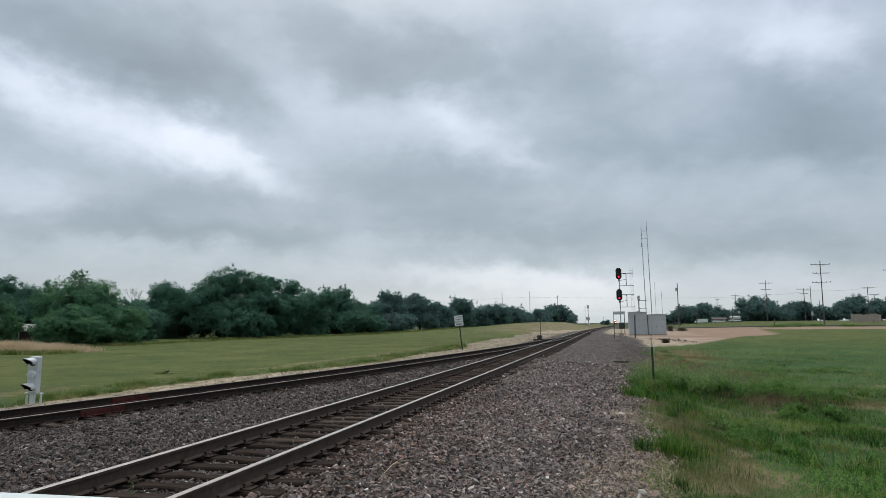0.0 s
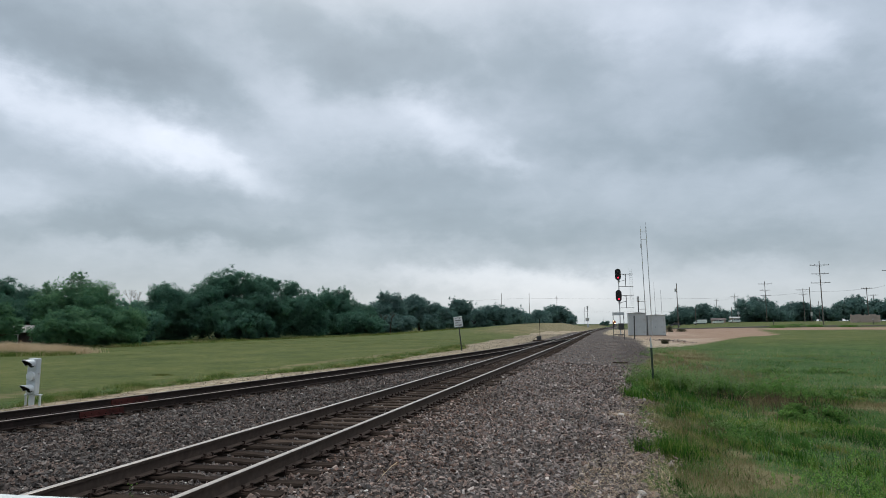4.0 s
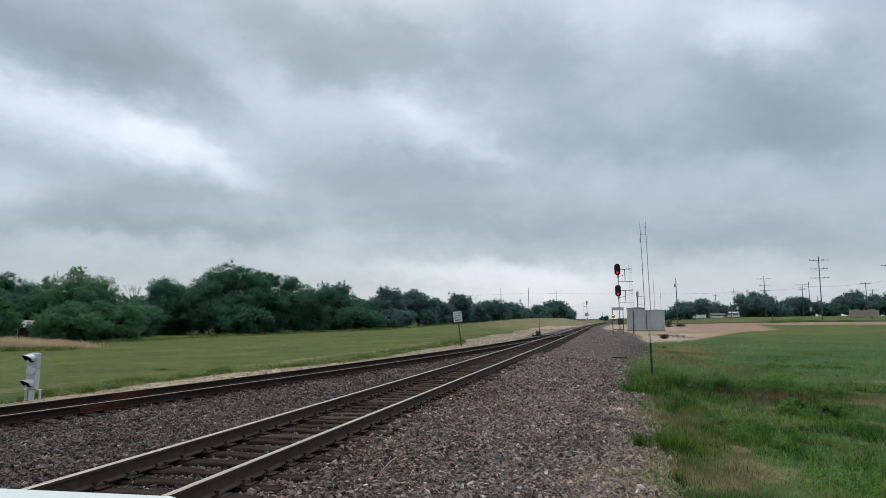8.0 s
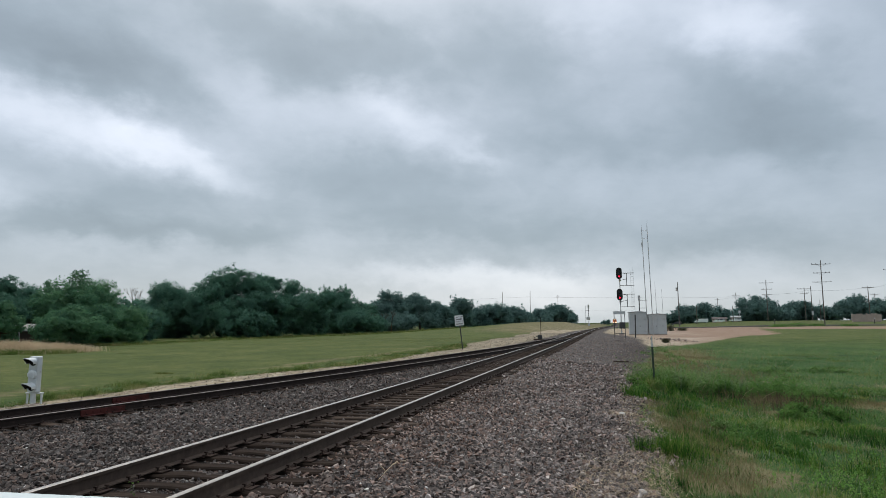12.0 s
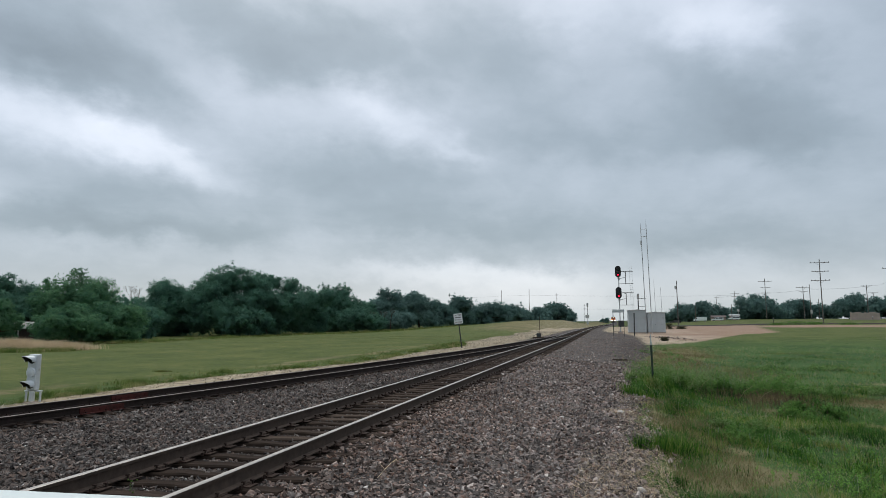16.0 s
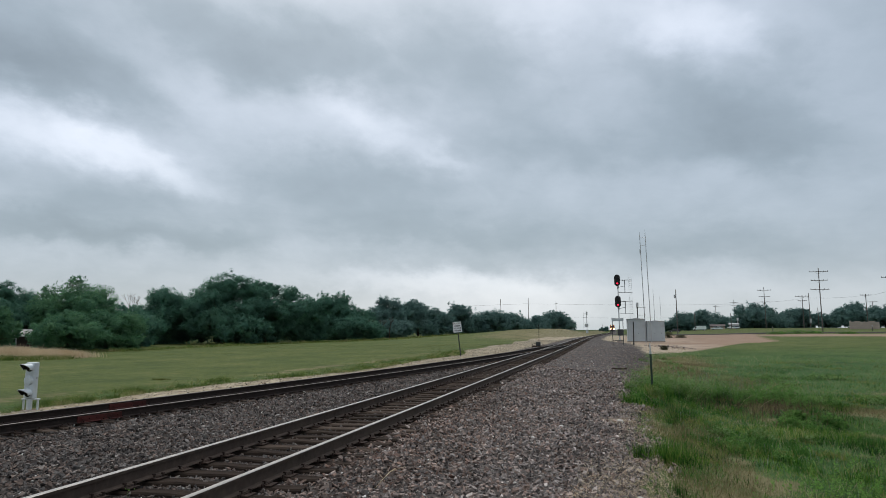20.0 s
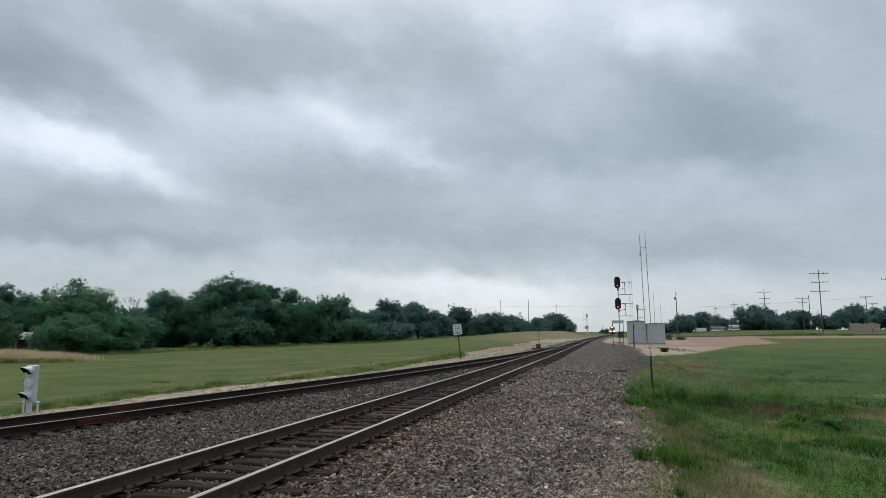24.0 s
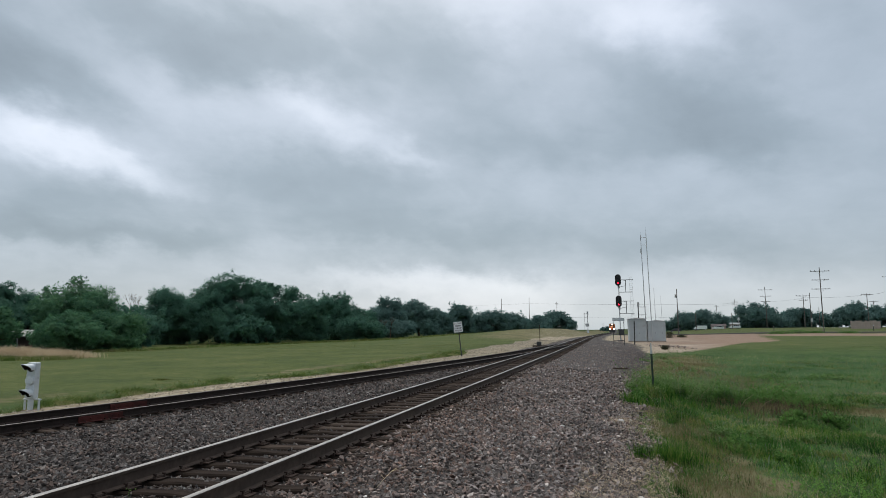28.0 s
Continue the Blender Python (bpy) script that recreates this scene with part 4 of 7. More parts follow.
def build_whip(x, y, top, r=0.03):
    z = gz(x, y)
    t = thing("whip_antenna", pose(x, y, z), "thin grey whip antenna pole beside the equipment houses", "antenna", "whip antennas")
    bm = bmesh.new()
    rod(bm, (0, 0, -0.1), (0, 0, (top - z) * 0.55), r * 1.3, r, 8)
    part("pole", bm, M_GALV, t)
    bm = bmesh.new()
    rod(bm, (0, 0, (top - z) * 0.55), (-0.06, 0, top - z), r * 0.7, r * 0.4, 6)
    part("whip", bm, M_DARK, t)


build_whip(11.1, 102.4, 7.7)
build_whip(12.0, 102.2, 6.5)


def build_board_frame():
    x, y = 5.55, 82.0
    z = gz(x, y)
    t = thing("sign_frame", pose(x, y, z), "two steel legs carrying a narrow pale board", "sign")
    for s in (-0.62, 0.62):
        bm = bmesh.new()
        box(bm, (s, 0, 1.56), (0.075, 0.075, 3.32), None, 0.008)
        part("leg", bm, M_DARK, t)
    bm = bmesh.new()
    box(bm, (0, -0.06, 3.05), (1.4, 0.03, 0.36), None, 0.006)
    part("board", bm, M_CASE, t, "narrow pale grey board")
    bm = bmesh.new()
    box(bm, (0, 0, 0.55), (1.2, 0.05, 0.06))
    part("brace", bm, M_DARK, t)


build_board_frame()


def build_post(name, x, y, h, r, label, lean=(0, 0), mat=None, tip=0.0):
    z = gz(x, y)
    t = thing(name, pose(x, y, z, lean[0], lean[1], 12), label, "post", "steel posts")
    bm = bmesh.new()
    outline = ((-r, -r * 0.2), (-r, r * 0.2), (-r * 0.2, r * 0.2), (-r * 0.2, r * 1.4), (r * 0.2, r * 1.4), (r * 0.2, r * 0.2), (r, r * 0.2), (r, -r * 0.2))
    prism(bm, outline, "z", -0.2, h)
    part("shaft", bm, mat or M_POST, t)
    bm = bmesh.new()
    box(bm, (0, 0, h - 0.05), (r * 2.2, r * 1.0, 0.12), None, 0.006)
    part("cap", bm, M_GALV, t, "paler worn top")
    if tip:
        bm = bmesh.new()
        box(bm, (0, 0, h + tip / 2), (r * 1.1, r * 0.5, tip + 0.06), None, 0.004)
        part("tip", bm, M_CASE, t, "narrow pale top of the post")


build_post("steel_post", 6.14, 24.3, 1.56, 0.034, "dark green steel post with a pale top at the gravel's edge", (0, -1), tip=0.24)
build_post("steel_post", 7.4, 84.0, 2.95, 0.07, "dark steel post in front of the equipment houses", (0, 1), M_DARK)


def add_text(name, body, size, parent, m, mat):
    cu = bpy.data.curves.new(name, "FONT")
    cu.body, cu.size, cu.align_x, cu.align_y = body, size, "CENTER", "CENTER"
    cu.extrude = 0.002
    tmp = bpy.data.objects.new(name, cu)
    me = bpy.data.meshes.new_from_object(tmp)
    bpy.data.objects.remove(tmp)
    me.materials.append(mat)
    ob = new(name, me)
    ob.parent = parent
    ob.matrix_basis = m
    return ob


def build_caution():
    x, y = -6.24, 48.3
    z = gz(x, y)
    t = thing("caution_sign", pose(x, y, z, 0, -6.5, 4), "small white caution sign on a leaning thin post", "sign")
    bm = bmesh.new()
    prism(bm, ((-0.04, -0.01), (-0.04, 0.03), (0.04, 0.03), (0.04, -0.01)), "z", -0.3, 2.55)
    part("post", bm, M_DARK, t, "thin dark steel post")
    bm = bmesh.new()
    box(bm, (0, -0.03, 2.2), (0.66, 0.012, 0.78), None, 0.005)
    panel = part("panel", bm, M_SIGN, t, "white panel with four lines of black lettering")
    for word, dz in (("CAUTION", 0.26), ("VEHICLES", -0.09)):
        add_text("lettering", word, 0.155 if len(word) < 8 else 0.14, panel, pose(0, -0.04, 2.2 + dz, 90), M_INK)
    for dz, w in ((0.09, 0.42), (-0.26, 0.5)):
        for k in range(6):
            bm = bmesh.new()
            box(bm, (-w / 2 + (k + 0.5) * w / 6, -0.039, 2.2 + dz), (w / 6 * 0.6, 0.004, 0.1))
            part("lettering_bar", bm, M_INK, panel)
    for dz in (0.34, -0.34):
        bm = bmesh.new()
        rod(bm, (0, -0.035, 2.2 + dz), (0, -0.046, 2.2 + dz), 0.012, 0.012, 8)
        part("bolt", bm, M_GALV, panel)


build_caution()


DWARF = (-11.0, 15.07)


def build_dwarf():
    x, y = DWARF
    z = gz(x, y)
    t = thing("dwarf_signal", pose(x, y, z, 0, 1.0, 6), "short silver painted dwarf signal with two hooded lamps", "railway signal")
    bm = bmesh.new()
    box(bm, (0, 0.02, -0.02), (0.3, 0.3, 0.08), None, 0.02)
    part("footing", bm, M_BEIGE, t, "low concrete footing")
    bm = bmesh.new()
    rod(bm, (0, 0, 0.05), (0, 0, 0.34), 0.075, 0.075, 12)
    part("pedestal", bm, M_SILVER, t)
    for s in (-0.22, 0.22):
        bm = bmesh.new()
        box(bm, (s, 0.05, 0.18), (0.045, 0.045, 0.3), None, 0.006)
        part("leg", bm, M_SILVER, t)
    bm = bmesh.new()
    box(bm, (0, 0.05, 0.33), (0.5, 0.12, 0.03), None, 0.006)
    part("bracket", bm, M_SILVER, t)
    bm = bmesh.new()
    box(bm, (0, 0.02, 0.85), (0.28, 0.18, 1.0), None, 0.03)
    body = part("housing", bm, M_SILVER, t, "silver painted lamp housing")
    bm = bmesh.new()
    box(bm, (0, -0.075, 0.85), (0.27, 0.012, 0.96), None, 0.004)
    part("front_plate", bm, M_SILVER, body)
    bm = bmesh.new()
    box(bm, (0.155, 0.03, 0.92), (0.02, 0.05, 0.05), None, 0.005)
    part("latch", bm, M_GALV, body)
    bm = bmesh.new()
    rod(bm, (0, -0.07, 0.85), (0, -0.13, 0.85), 0.135, 0.125, 24)
    rod(bm, (0, -0.13, 0.85), (0, -0.15, 0.85), 0.125, 0.06, 24)
    part("blank_cover", bm, M_SILVER, body, "round blank cover between the lamps")
    for zc in (1.19, 0.50):
        bm = bmesh.new()
        rod(bm, (0, -0.07, zc), (0, -0.10, zc), 0.1, 0.1, 20)
        part("lens", bm, M_LENS, body, "dark lamp lens")
        bm = bmesh.new()
        ang = [math.pi * (-0.12 + 1.24 * k / 16) for k in range(17)]
        inner, outer = [], []
        for a in ang:
            c, s = math.cos(a), math.sin(a)
            reach = -0.42 + 0.2 * (1 - max(0.0, s)) ** 1.0
            ring = []
            for r in (0.115, 0.128):
                for yy in (-0.07, reach):
                    ring.append(bm.verts.new((r * c, yy, zc + r * s)))
            inner.append(ring)
        for p, q in zip(inner[:-1], inner[1:]):
            bm.faces.new((p[0], p[1], q[1], q[0]))
            bm.faces.new((p[2], q[2], q[3], p[3]))
            bm.faces.new((p[1], p[3], q[3], q[1]))
        bmesh.ops.recalc_face_normals(bm, faces=bm.faces)
        hood = part("hood", bm, M_SILVER, body, "projecting silver visor with a black inside")
        hood.data.materials.append(M_HOOD_IN)
        for f in hood.data.polygons:
            if Vector((f.center.x, 0, f.center.z - zc)).length < 0.1185:
                f.material_index = 1


build_dwarf()


def build_switch_stand():
    x, y = -2.85, 71.6
    z = gz(x, y)
    t = thing("switch_stand", pose(x, y, z), "dark low switch stand with a thin upright target rod", "switch stand")
    bm = bmesh.new()
    box(bm, (0, 0, 0.06), (1.6, 0.3, 0.2), None, 0.02)
    part("head_tie", bm, M_TIE, t)
    bm = bmesh.new()
    box(bm, (-0.1, 0, 0.35), (0.5, 0.4, 0.42), None, 0.05)
    part("gear_box", bm, M_DARK, t)
    bm = bmesh.new()
    rod(bm, (0, 0, 0.5), (0, 0, 2.25), 0.03, 0.025, 8)
    part("target_rod", bm, M_PLATE, t)
    bm = bmesh.new()
    box(bm, (0, 0, 2.3), (0.1, 0.01, 0.12), None, 0.004)
    part("target", bm, M_PLATE, t)
    bm = bmesh.new()
    rod(bm, (-0.3, -0.1, 0.45), (-0.75, -0.15, 0.25), 0.025, 0.025, 8)
    part("throw_lever", bm, M_DARK, t)
    bm = bmesh.new()
    rod(bm, (0.2, 0, 0.12), (2.3, 0, 0.02), 0.02, 0.02, 6)
    part("connecting_rod", bm, M_PLATE, t)


build_switch_stand()


def build_far_signal(x, y, top, side, label, head_mat, k=1.0):
    z = gz(x, y)
    h = top - z
    t = thing("railway_signal", pose(x, y, z), label, "railway signal", "distant signals")
    bm = bmesh.new()
    rod(bm, (0, 0, -0.1), (0, 0, h - 0.6), 0.12, 0.1, 8)
    part("mast", bm, M_DARK, t)
    bm = bmesh.new()
    box(bm, (0, 0, h - 0.8 * k), (0.75 * k, 0.3, 1.7 * k), None, 0.14 * k)
    part("signal_head", bm, head_mat, t)
    bm = bmesh.new()
    for dz in (1.0, 2.6):
        box(bm, (side * 0.8, 0, h - dz), (1.6, 0.3, 0.08))
    rod(bm, (side * 1.45, 0, 0.3), (side * 1.3, 0, h - 0.4), 0.04, 0.04, 6)
    part("ladder", bm, M_DARK, t)
    bm = bmesh.new()
    box(bm, (side * 0.2, 0, h * 0.36), (1.6, 0.6, 1.4), None, 0.05)
    part("lower_head", bm, M_GALV, t)
    bm = bmesh.new()
    box(bm, (0, 0, 0.6), (1.0, 0.8, 1.4), None, 0.05)
    part("relay_box", bm, M_CASE, t)


build_far_signal(-5.8, 300, 9.6, -1, "distant grey mast signal beside the track", M_GALV)
build_far_signal(10.1, 140, 7.1, 1, "grey signal seen from behind the equipment houses", M_GALV, 0.65)


# ---- trees ----
def build_tree(x, y, top, half, seed, pale=0, group="trees", low=0.12, wispy=False, front=True, sparse=False):
    """A tree with trunk, limbs and a crown of many small leaves, gathered in sprays round uneven boughs."""
    rnd = np.random.RandomState(seed)
    z = gz(x, y)
    h = top - z
    dist = math.hypot(x - EYE[0], y)
    shade = ("dark green", "fresh green", "haze-tinted green")[pale]
    t = thing("tree", pose(x, y, z), f"{shade} broadleaf tree with a dense uneven crown", "tree", group)
    bm = bmesh.new()
    r = 0.022 * h + 0.03
    lean = rnd.uniform(-0.3, 0.3, 2)
    fork = Vector((lean[0], lean[1], h * 0.32))
    rod(bm, (0, 0, -0.2), fork, r * 1.25, r * 0.8, 8)
    part("trunk", bm, M_BARK, t)
    # boughs: uneven bunches, wide at mid height and ragged above
    n = 26 + int(rnd.rand() * 10)
    centres, radii = [], []
    while len(centres) < n:
        p = rnd.uniform(-1, 1, 3)
        if p @ p > 1:
            continue
        zz = low + (1 - low) * (0.5 + 0.5 * p[2])
        c = np.array([p[0] * half * 0.8, p[1] * half * 0.8, h * zz * 0.88])
        rad = half * rnd.uniform(0.2, 0.42)
        c[2] = min(c[2], h - rad * 0.9)
        centres.append(c)
        radii.append(rad)
    lift = h / max(c[2] + rad * 0.95 for c, rad in zip(centres, radii))
    for c in centres:
        c[2] *= lift
    bm = bmesh.new()
    for c, rad in list(zip(centres, radii))[:9]:
        mid = fork.lerp(Vector(c), 0.5) + Vector((0, 0, -0.05 * h))
        rod(bm, fork, mid, r * 0.5, r * 0.3, 6)
        rod(bm, mid, Vector(c), r * 0.3, r * 0.1, 5)
    part("limbs", bm, M_BARK, t)
    # sprays: small clusters standing out from each bough by different amounts
    sc, sr, so = [], [], []
    C, RAD = np.array(centres), np.array(radii)
    for c, rad in zip(centres, radii):
        m = 46
        d = rnd.normal(size=(m, 3))
        d /= np.linalg.norm(d, axis=1)[:, None]
        p = c + d * rad * (0.72 + 0.36 * rnd.rand(m, 1) ** 1.5) * np.array([1, 1, 0.85])
        deep = (np.linalg.norm((p[:, None] - C[None]) / (1, 1, 0.85), axis=2) < 0.72 * RAD[None]).any(1)
        keep = ~deep & (p[:, 2] > 0.1) & (p[:, 2] < h * 1.0)
        sc.append(p[keep])
        sr.append(rad * rnd.uniform(0.13, 0.34, keep.sum()))
        so.append(np.repeat(c[None], keep.sum(), 0))
    # shoots that rise out of the top
    for k in range(26 if wispy else 12):
        b = rnd.randint(n)
        if centres[b][2] + radii[b] < h * 0.72:
            continue
        w = rnd.normal(size=2) * 0.5
        for q in range(rnd.randint(2, 5)):
            sc.append((centres[b] + np.array([w[0] * radii[b], w[1] * radii[b], radii[b] * (0.85 + (0.16 if wispy else 0.09) * q)]))[None])
            sr.append(np.array([radii[b] * rnd.uniform(0.08, 0.17)]))
            so.append(centres[b][None])
    sc, sr, so = np.concatenate(sc), np.concatenate(sr), np.concatenate(so)
    leaf = max(0.11, dist * 0.00125) * (1.0 if front else 1.9)
    seen = math.pi * half * h * 0.5 * 1.25
    total = int(min(52000, 9.0 * seen / (leaf * leaf * 1.3)) * (1.0 if front else 0.6))
    if sparse:
        total = total // 4
    pick = rnd.choice(len(sc), total, p=sr ** 2 / (sr ** 2).sum())
    d = rnd.normal(size=(total, 3))
    d /= np.linalg.norm(d, axis=1)[:, None]
    p = sc[pick] + d * sr[pick][:, None] * rnd.rand(total, 1) ** 0.45 * np.array([1.15, 1.15, 0.75])
    inner = rnd.rand(total) < (0.0 if sparse else 0.3)
    bough = rnd.choice(n, total, p=RAD ** 2 / (RAD ** 2).sum())
    p[inner] = (C[bough] + d * RAD[bough][:, None] * rnd.uniform(0.5, 0.95, (total, 1)) * np.array([1, 1, 0.85]))[inner]
    p[:, 2] = np.maximum(p[:, 2], 0.08)
    out = p - so[pick]
    out /= np.linalg.norm(out, axis=1)[:, None] + 1e-6
    nrm = 0.55 * d + 0.6 * out + rnd.normal(scale=0.38, size=(total, 3)) + np.array([0, 0, 0.35])
    nrm /= np.linalg.norm(nrm, axis=1)[:, None]
    a = np.cross(nrm, rnd.normal(size=(total, 3)))
    a /= np.linalg.norm(a, axis=1)[:, None]
    b = np.cross(nrm, a)
    s = leaf * rnd.uniform(0.6, 1.25, (total, 1))
    w = s * rnd.uniform(0.5, 0.85, (total, 1))
    v = np.stack([p - a * s - b * w * 0.5, p + b * w, p + a * s - b * w * 0.4], 1).reshape(-1, 3)
    # dense middle of each bough
    core_v, core_f = [], []
    for k, (c, rad) in enumerate(zip(centres, radii)):
        ico = bmesh.new()
        bmesh.ops.create_icosphere(ico, subdivisions=2, radius=rad * (0.12 if sparse else 0.5))
        core_v.append(np.array([(q.co.x, q.co.y, q.co.z * 0.85) for q in ico.verts]) * rnd.uniform(0.8, 1.15, (42, 1)) + c)
        core_v[-1][:, 2] = np.maximum(core_v[-1][:, 2], 0.1)
        core_f += [[k * 42 + q.index for q in f.verts] for f in ico.faces]
        ico.free()
    verts = np.concatenate([v] + core_v)
    faces = np.concatenate([np.arange(len(v)).reshape(-1, 3), np.array(core_f) + len(v)])
    ob = new("crown", array_mesh("crown", verts, faces, (M_LEAF, M_LEAF_PALE, M_LEAF_HAZED)[pale]))
    ob.parent = t
    return t


# x, y, top, half width
LEFT_TREES = (
    (-62.3, 56.9, 7.8, 4.7), (-66.5, 67.2, 6.9, 5.3), (-55.7, 63.9, 7.4, 5.1), (-48.8, 62.4, 4.35, 3.6), (-49.5, 55.8, 4.05, 3.7), (-49.6, 47.8, 4.1, 2.3),
    (-62.6, 89.4, 8.8, 5.4), (-54.0, 90.6, 11.3, 7.0), (-50.4, 97.4, 10.2, 5.4), (-48.9, 109.6, 10.2, 6.2), (-49.6, 122.4, 9.4, 5.5), (-41.6, 117.1, 4.3, 4.6),
    (-48.1, 148.9, 9.9, 6.0), (-45.5, 168.7, 10.2, 6.7), (-42.6, 142.3, 4.2, 4.7), (-41.7, 199.6, 9.9, 6.8), (-44.2, 183.6, 7.5, 5.6), (-39.2, 241.0, 9.2, 7.7),
    (-34.6, 267.1, 8.8, 8.0), (-29.4, 308.1, 8.6, 9.2), (-23.8, 348.8, 11.6, 11.0), (-17.6, 351.3, 8.5, 4.9))
RIGHT_TREES = (
    (34.5, 343.7, 6.3, 6.6), (40.4, 338.1, 10.3, 8.3), (47.7, 332.2, 11.1, 8.2), (57.2, 335.9, 7.8, 7.7), (62.5, 324.9, 8.8, 6.9), (66.2, 314.1, 13.5, 11.1),
    (76.1, 322.2, 7.0, 8.0), (87.5, 334.9, 11.3, 9.6), (96.5, 337.8, 9.2, 7.9), (103.3, 335.9, 6.4, 5.5), (101.8, 304.9, 12.4, 10.0), (110.8, 312.5, 8.8, 6.9),
    (109.1, 291.9, 11.1, 8.1), (116.6, 289.1, 11.5, 9.2), (126.8, 295.8, 10.5, 11.1))
# trees further off take the leaf colour that imitates haze
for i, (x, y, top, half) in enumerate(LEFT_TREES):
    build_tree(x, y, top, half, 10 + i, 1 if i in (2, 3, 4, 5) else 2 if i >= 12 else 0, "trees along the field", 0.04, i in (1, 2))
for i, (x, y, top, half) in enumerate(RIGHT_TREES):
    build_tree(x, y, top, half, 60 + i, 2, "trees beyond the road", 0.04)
# fill of the wood behind its front row
for i, (x, y, top, half) in enumerate(((-72, 80, 7.2, 6), (-70, 104, 7.5, 6), (-62, 122, 7.2, 7), (-60, 150, 7.2, 7), (-56, 175, 7.0, 7), (-54, 205, 7.0, 8), (-48, 240, 7.0, 8), (-58, 75, 5.5, 5), (-49, 89, 4.5, 4), (-57, 96, 5, 6), (-60, 108, 6, 6))):
    build_tree(x, y, top, half, 100 + i, 0, "trees along the field", 0.02, front=False)
build_tree(-50.5, 135.0, 7.7, 6.0, 131, 0, "trees along the field", 0.03)
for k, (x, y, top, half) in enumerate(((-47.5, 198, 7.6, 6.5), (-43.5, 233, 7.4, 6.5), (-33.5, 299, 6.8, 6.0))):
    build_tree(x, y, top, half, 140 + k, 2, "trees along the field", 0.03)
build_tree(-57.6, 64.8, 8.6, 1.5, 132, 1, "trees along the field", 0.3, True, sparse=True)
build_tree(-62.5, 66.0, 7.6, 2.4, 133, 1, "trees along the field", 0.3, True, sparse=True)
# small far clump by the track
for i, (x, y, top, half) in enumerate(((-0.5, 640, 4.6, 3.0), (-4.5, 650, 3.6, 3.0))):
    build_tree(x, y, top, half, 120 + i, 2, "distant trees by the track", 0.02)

def build_bare_tree(x, y, h, seed):
    """A leafless tree: a thin trunk that forks again and again into twigs."""
    rnd = random.Random(seed)
    t = thing("bare_tree", pose(x, y, gz(x, y)), "leafless grey tree standing between green trees", "tree", "trees along the field")
    trunk, twigs = bmesh.new(), bmesh.new()
    rod(trunk, (0, 0, -0.2), (0.1, 0, h * 0.45), 0.11, 0.07, 7)
    part("trunk", trunk, M_BARK, t)
    tips = [(Vector((0.1, 0, h * 0.45)), Vector((0.1, 0, 1)), h * 0.24, 0.05)]
    for level in range(4):
        grown = []
        for p, d, length, r in tips:
            for k in range(3 if level < 3 else 2):
                e = (d + Vector((rnd.gauss(0, 0.4), rnd.gauss(0, 0.4), rnd.uniform(0, 0.3)))).normalized()
                q = p + e * length * rnd.uniform(0.7, 1.1)
                rod(twigs, p, q, r, r * 0.6, 4)
                grown.append((q, e, length * 0.62, r * 0.62))
        tips = grown
    part("twigs", twigs, M_BARK, t)


build_bare_tree(-62.4, 80.0, 7.9, 3)
build_bare_tree(-63.3, 79.2, 6.6, 5)
for k, (bx, by) in enumerate(((-42.2, 124.0), (-41.0, 127.0), (-40.6, 131.0))):
    build_bare_tree(bx, by, 4.2 + 0.3 * k, 20 + k)

# ---- utility poles and wires ----
def build_pole(x, y, top, arms=(), lean=0.0, extra="", r=0.16):
    z = gz(x, y)
    h = top - z
    t = thing("utility_pole", pose(x, y, z, 0, lean, 0), "weathered wooden utility pole" + (" with crossarms" if arms else " without crossarms"), "utility pole", "utility poles")
    bm = bmesh.new()
    rod(bm, (0, 0, -0.5), (0, 0, h), r, r * 0.65, 10)
    part("shaft", bm, M_POLE, t)
    for dz, w in arms:
        bm = bmesh.new()
        box(bm, (0, -0.14, h - dz), (w, 0.12, 0.14), None, 0.01)
        arm = part("crossarm", bm, M_POLE, t)
        for s in (-0.47, -0.25, 0.25, 0.47):
            bm = bmesh.new()
            rod(bm, (s * w, -0.14, h - dz + 0.05), (s * w, -0.14, h - dz + 0.32), 0.06, 0.045, 6)
            part("insulator", bm, M_DARK, arm)
        bm = bmesh.new()
        for s in (-1, 1):
            rod(bm, (s * w * 0.3, -0.1, h - dz), (0, -0.1, h - dz - 0.7), 0.025, 0.025, 5)
        part("brace", bm, M_GALV, arm)
    if extra == "transformer":
        bm = bmesh.new()
        rod(bm, (-0.38, 0, h - 2.6), (-0.38, 0, h - 1.6), 0.26, 0.26, 12)
        part("transformer", bm, M_GALV, t, "grey transformer can")
    if extra == "meter":
        bm = bmesh.new()
        box(bm, (0.1, -0.25, 3.0), (0.7, 0.3, 1.5), None, 0.04)
        part("meter_box", bm, M_GALV, t)
    return t


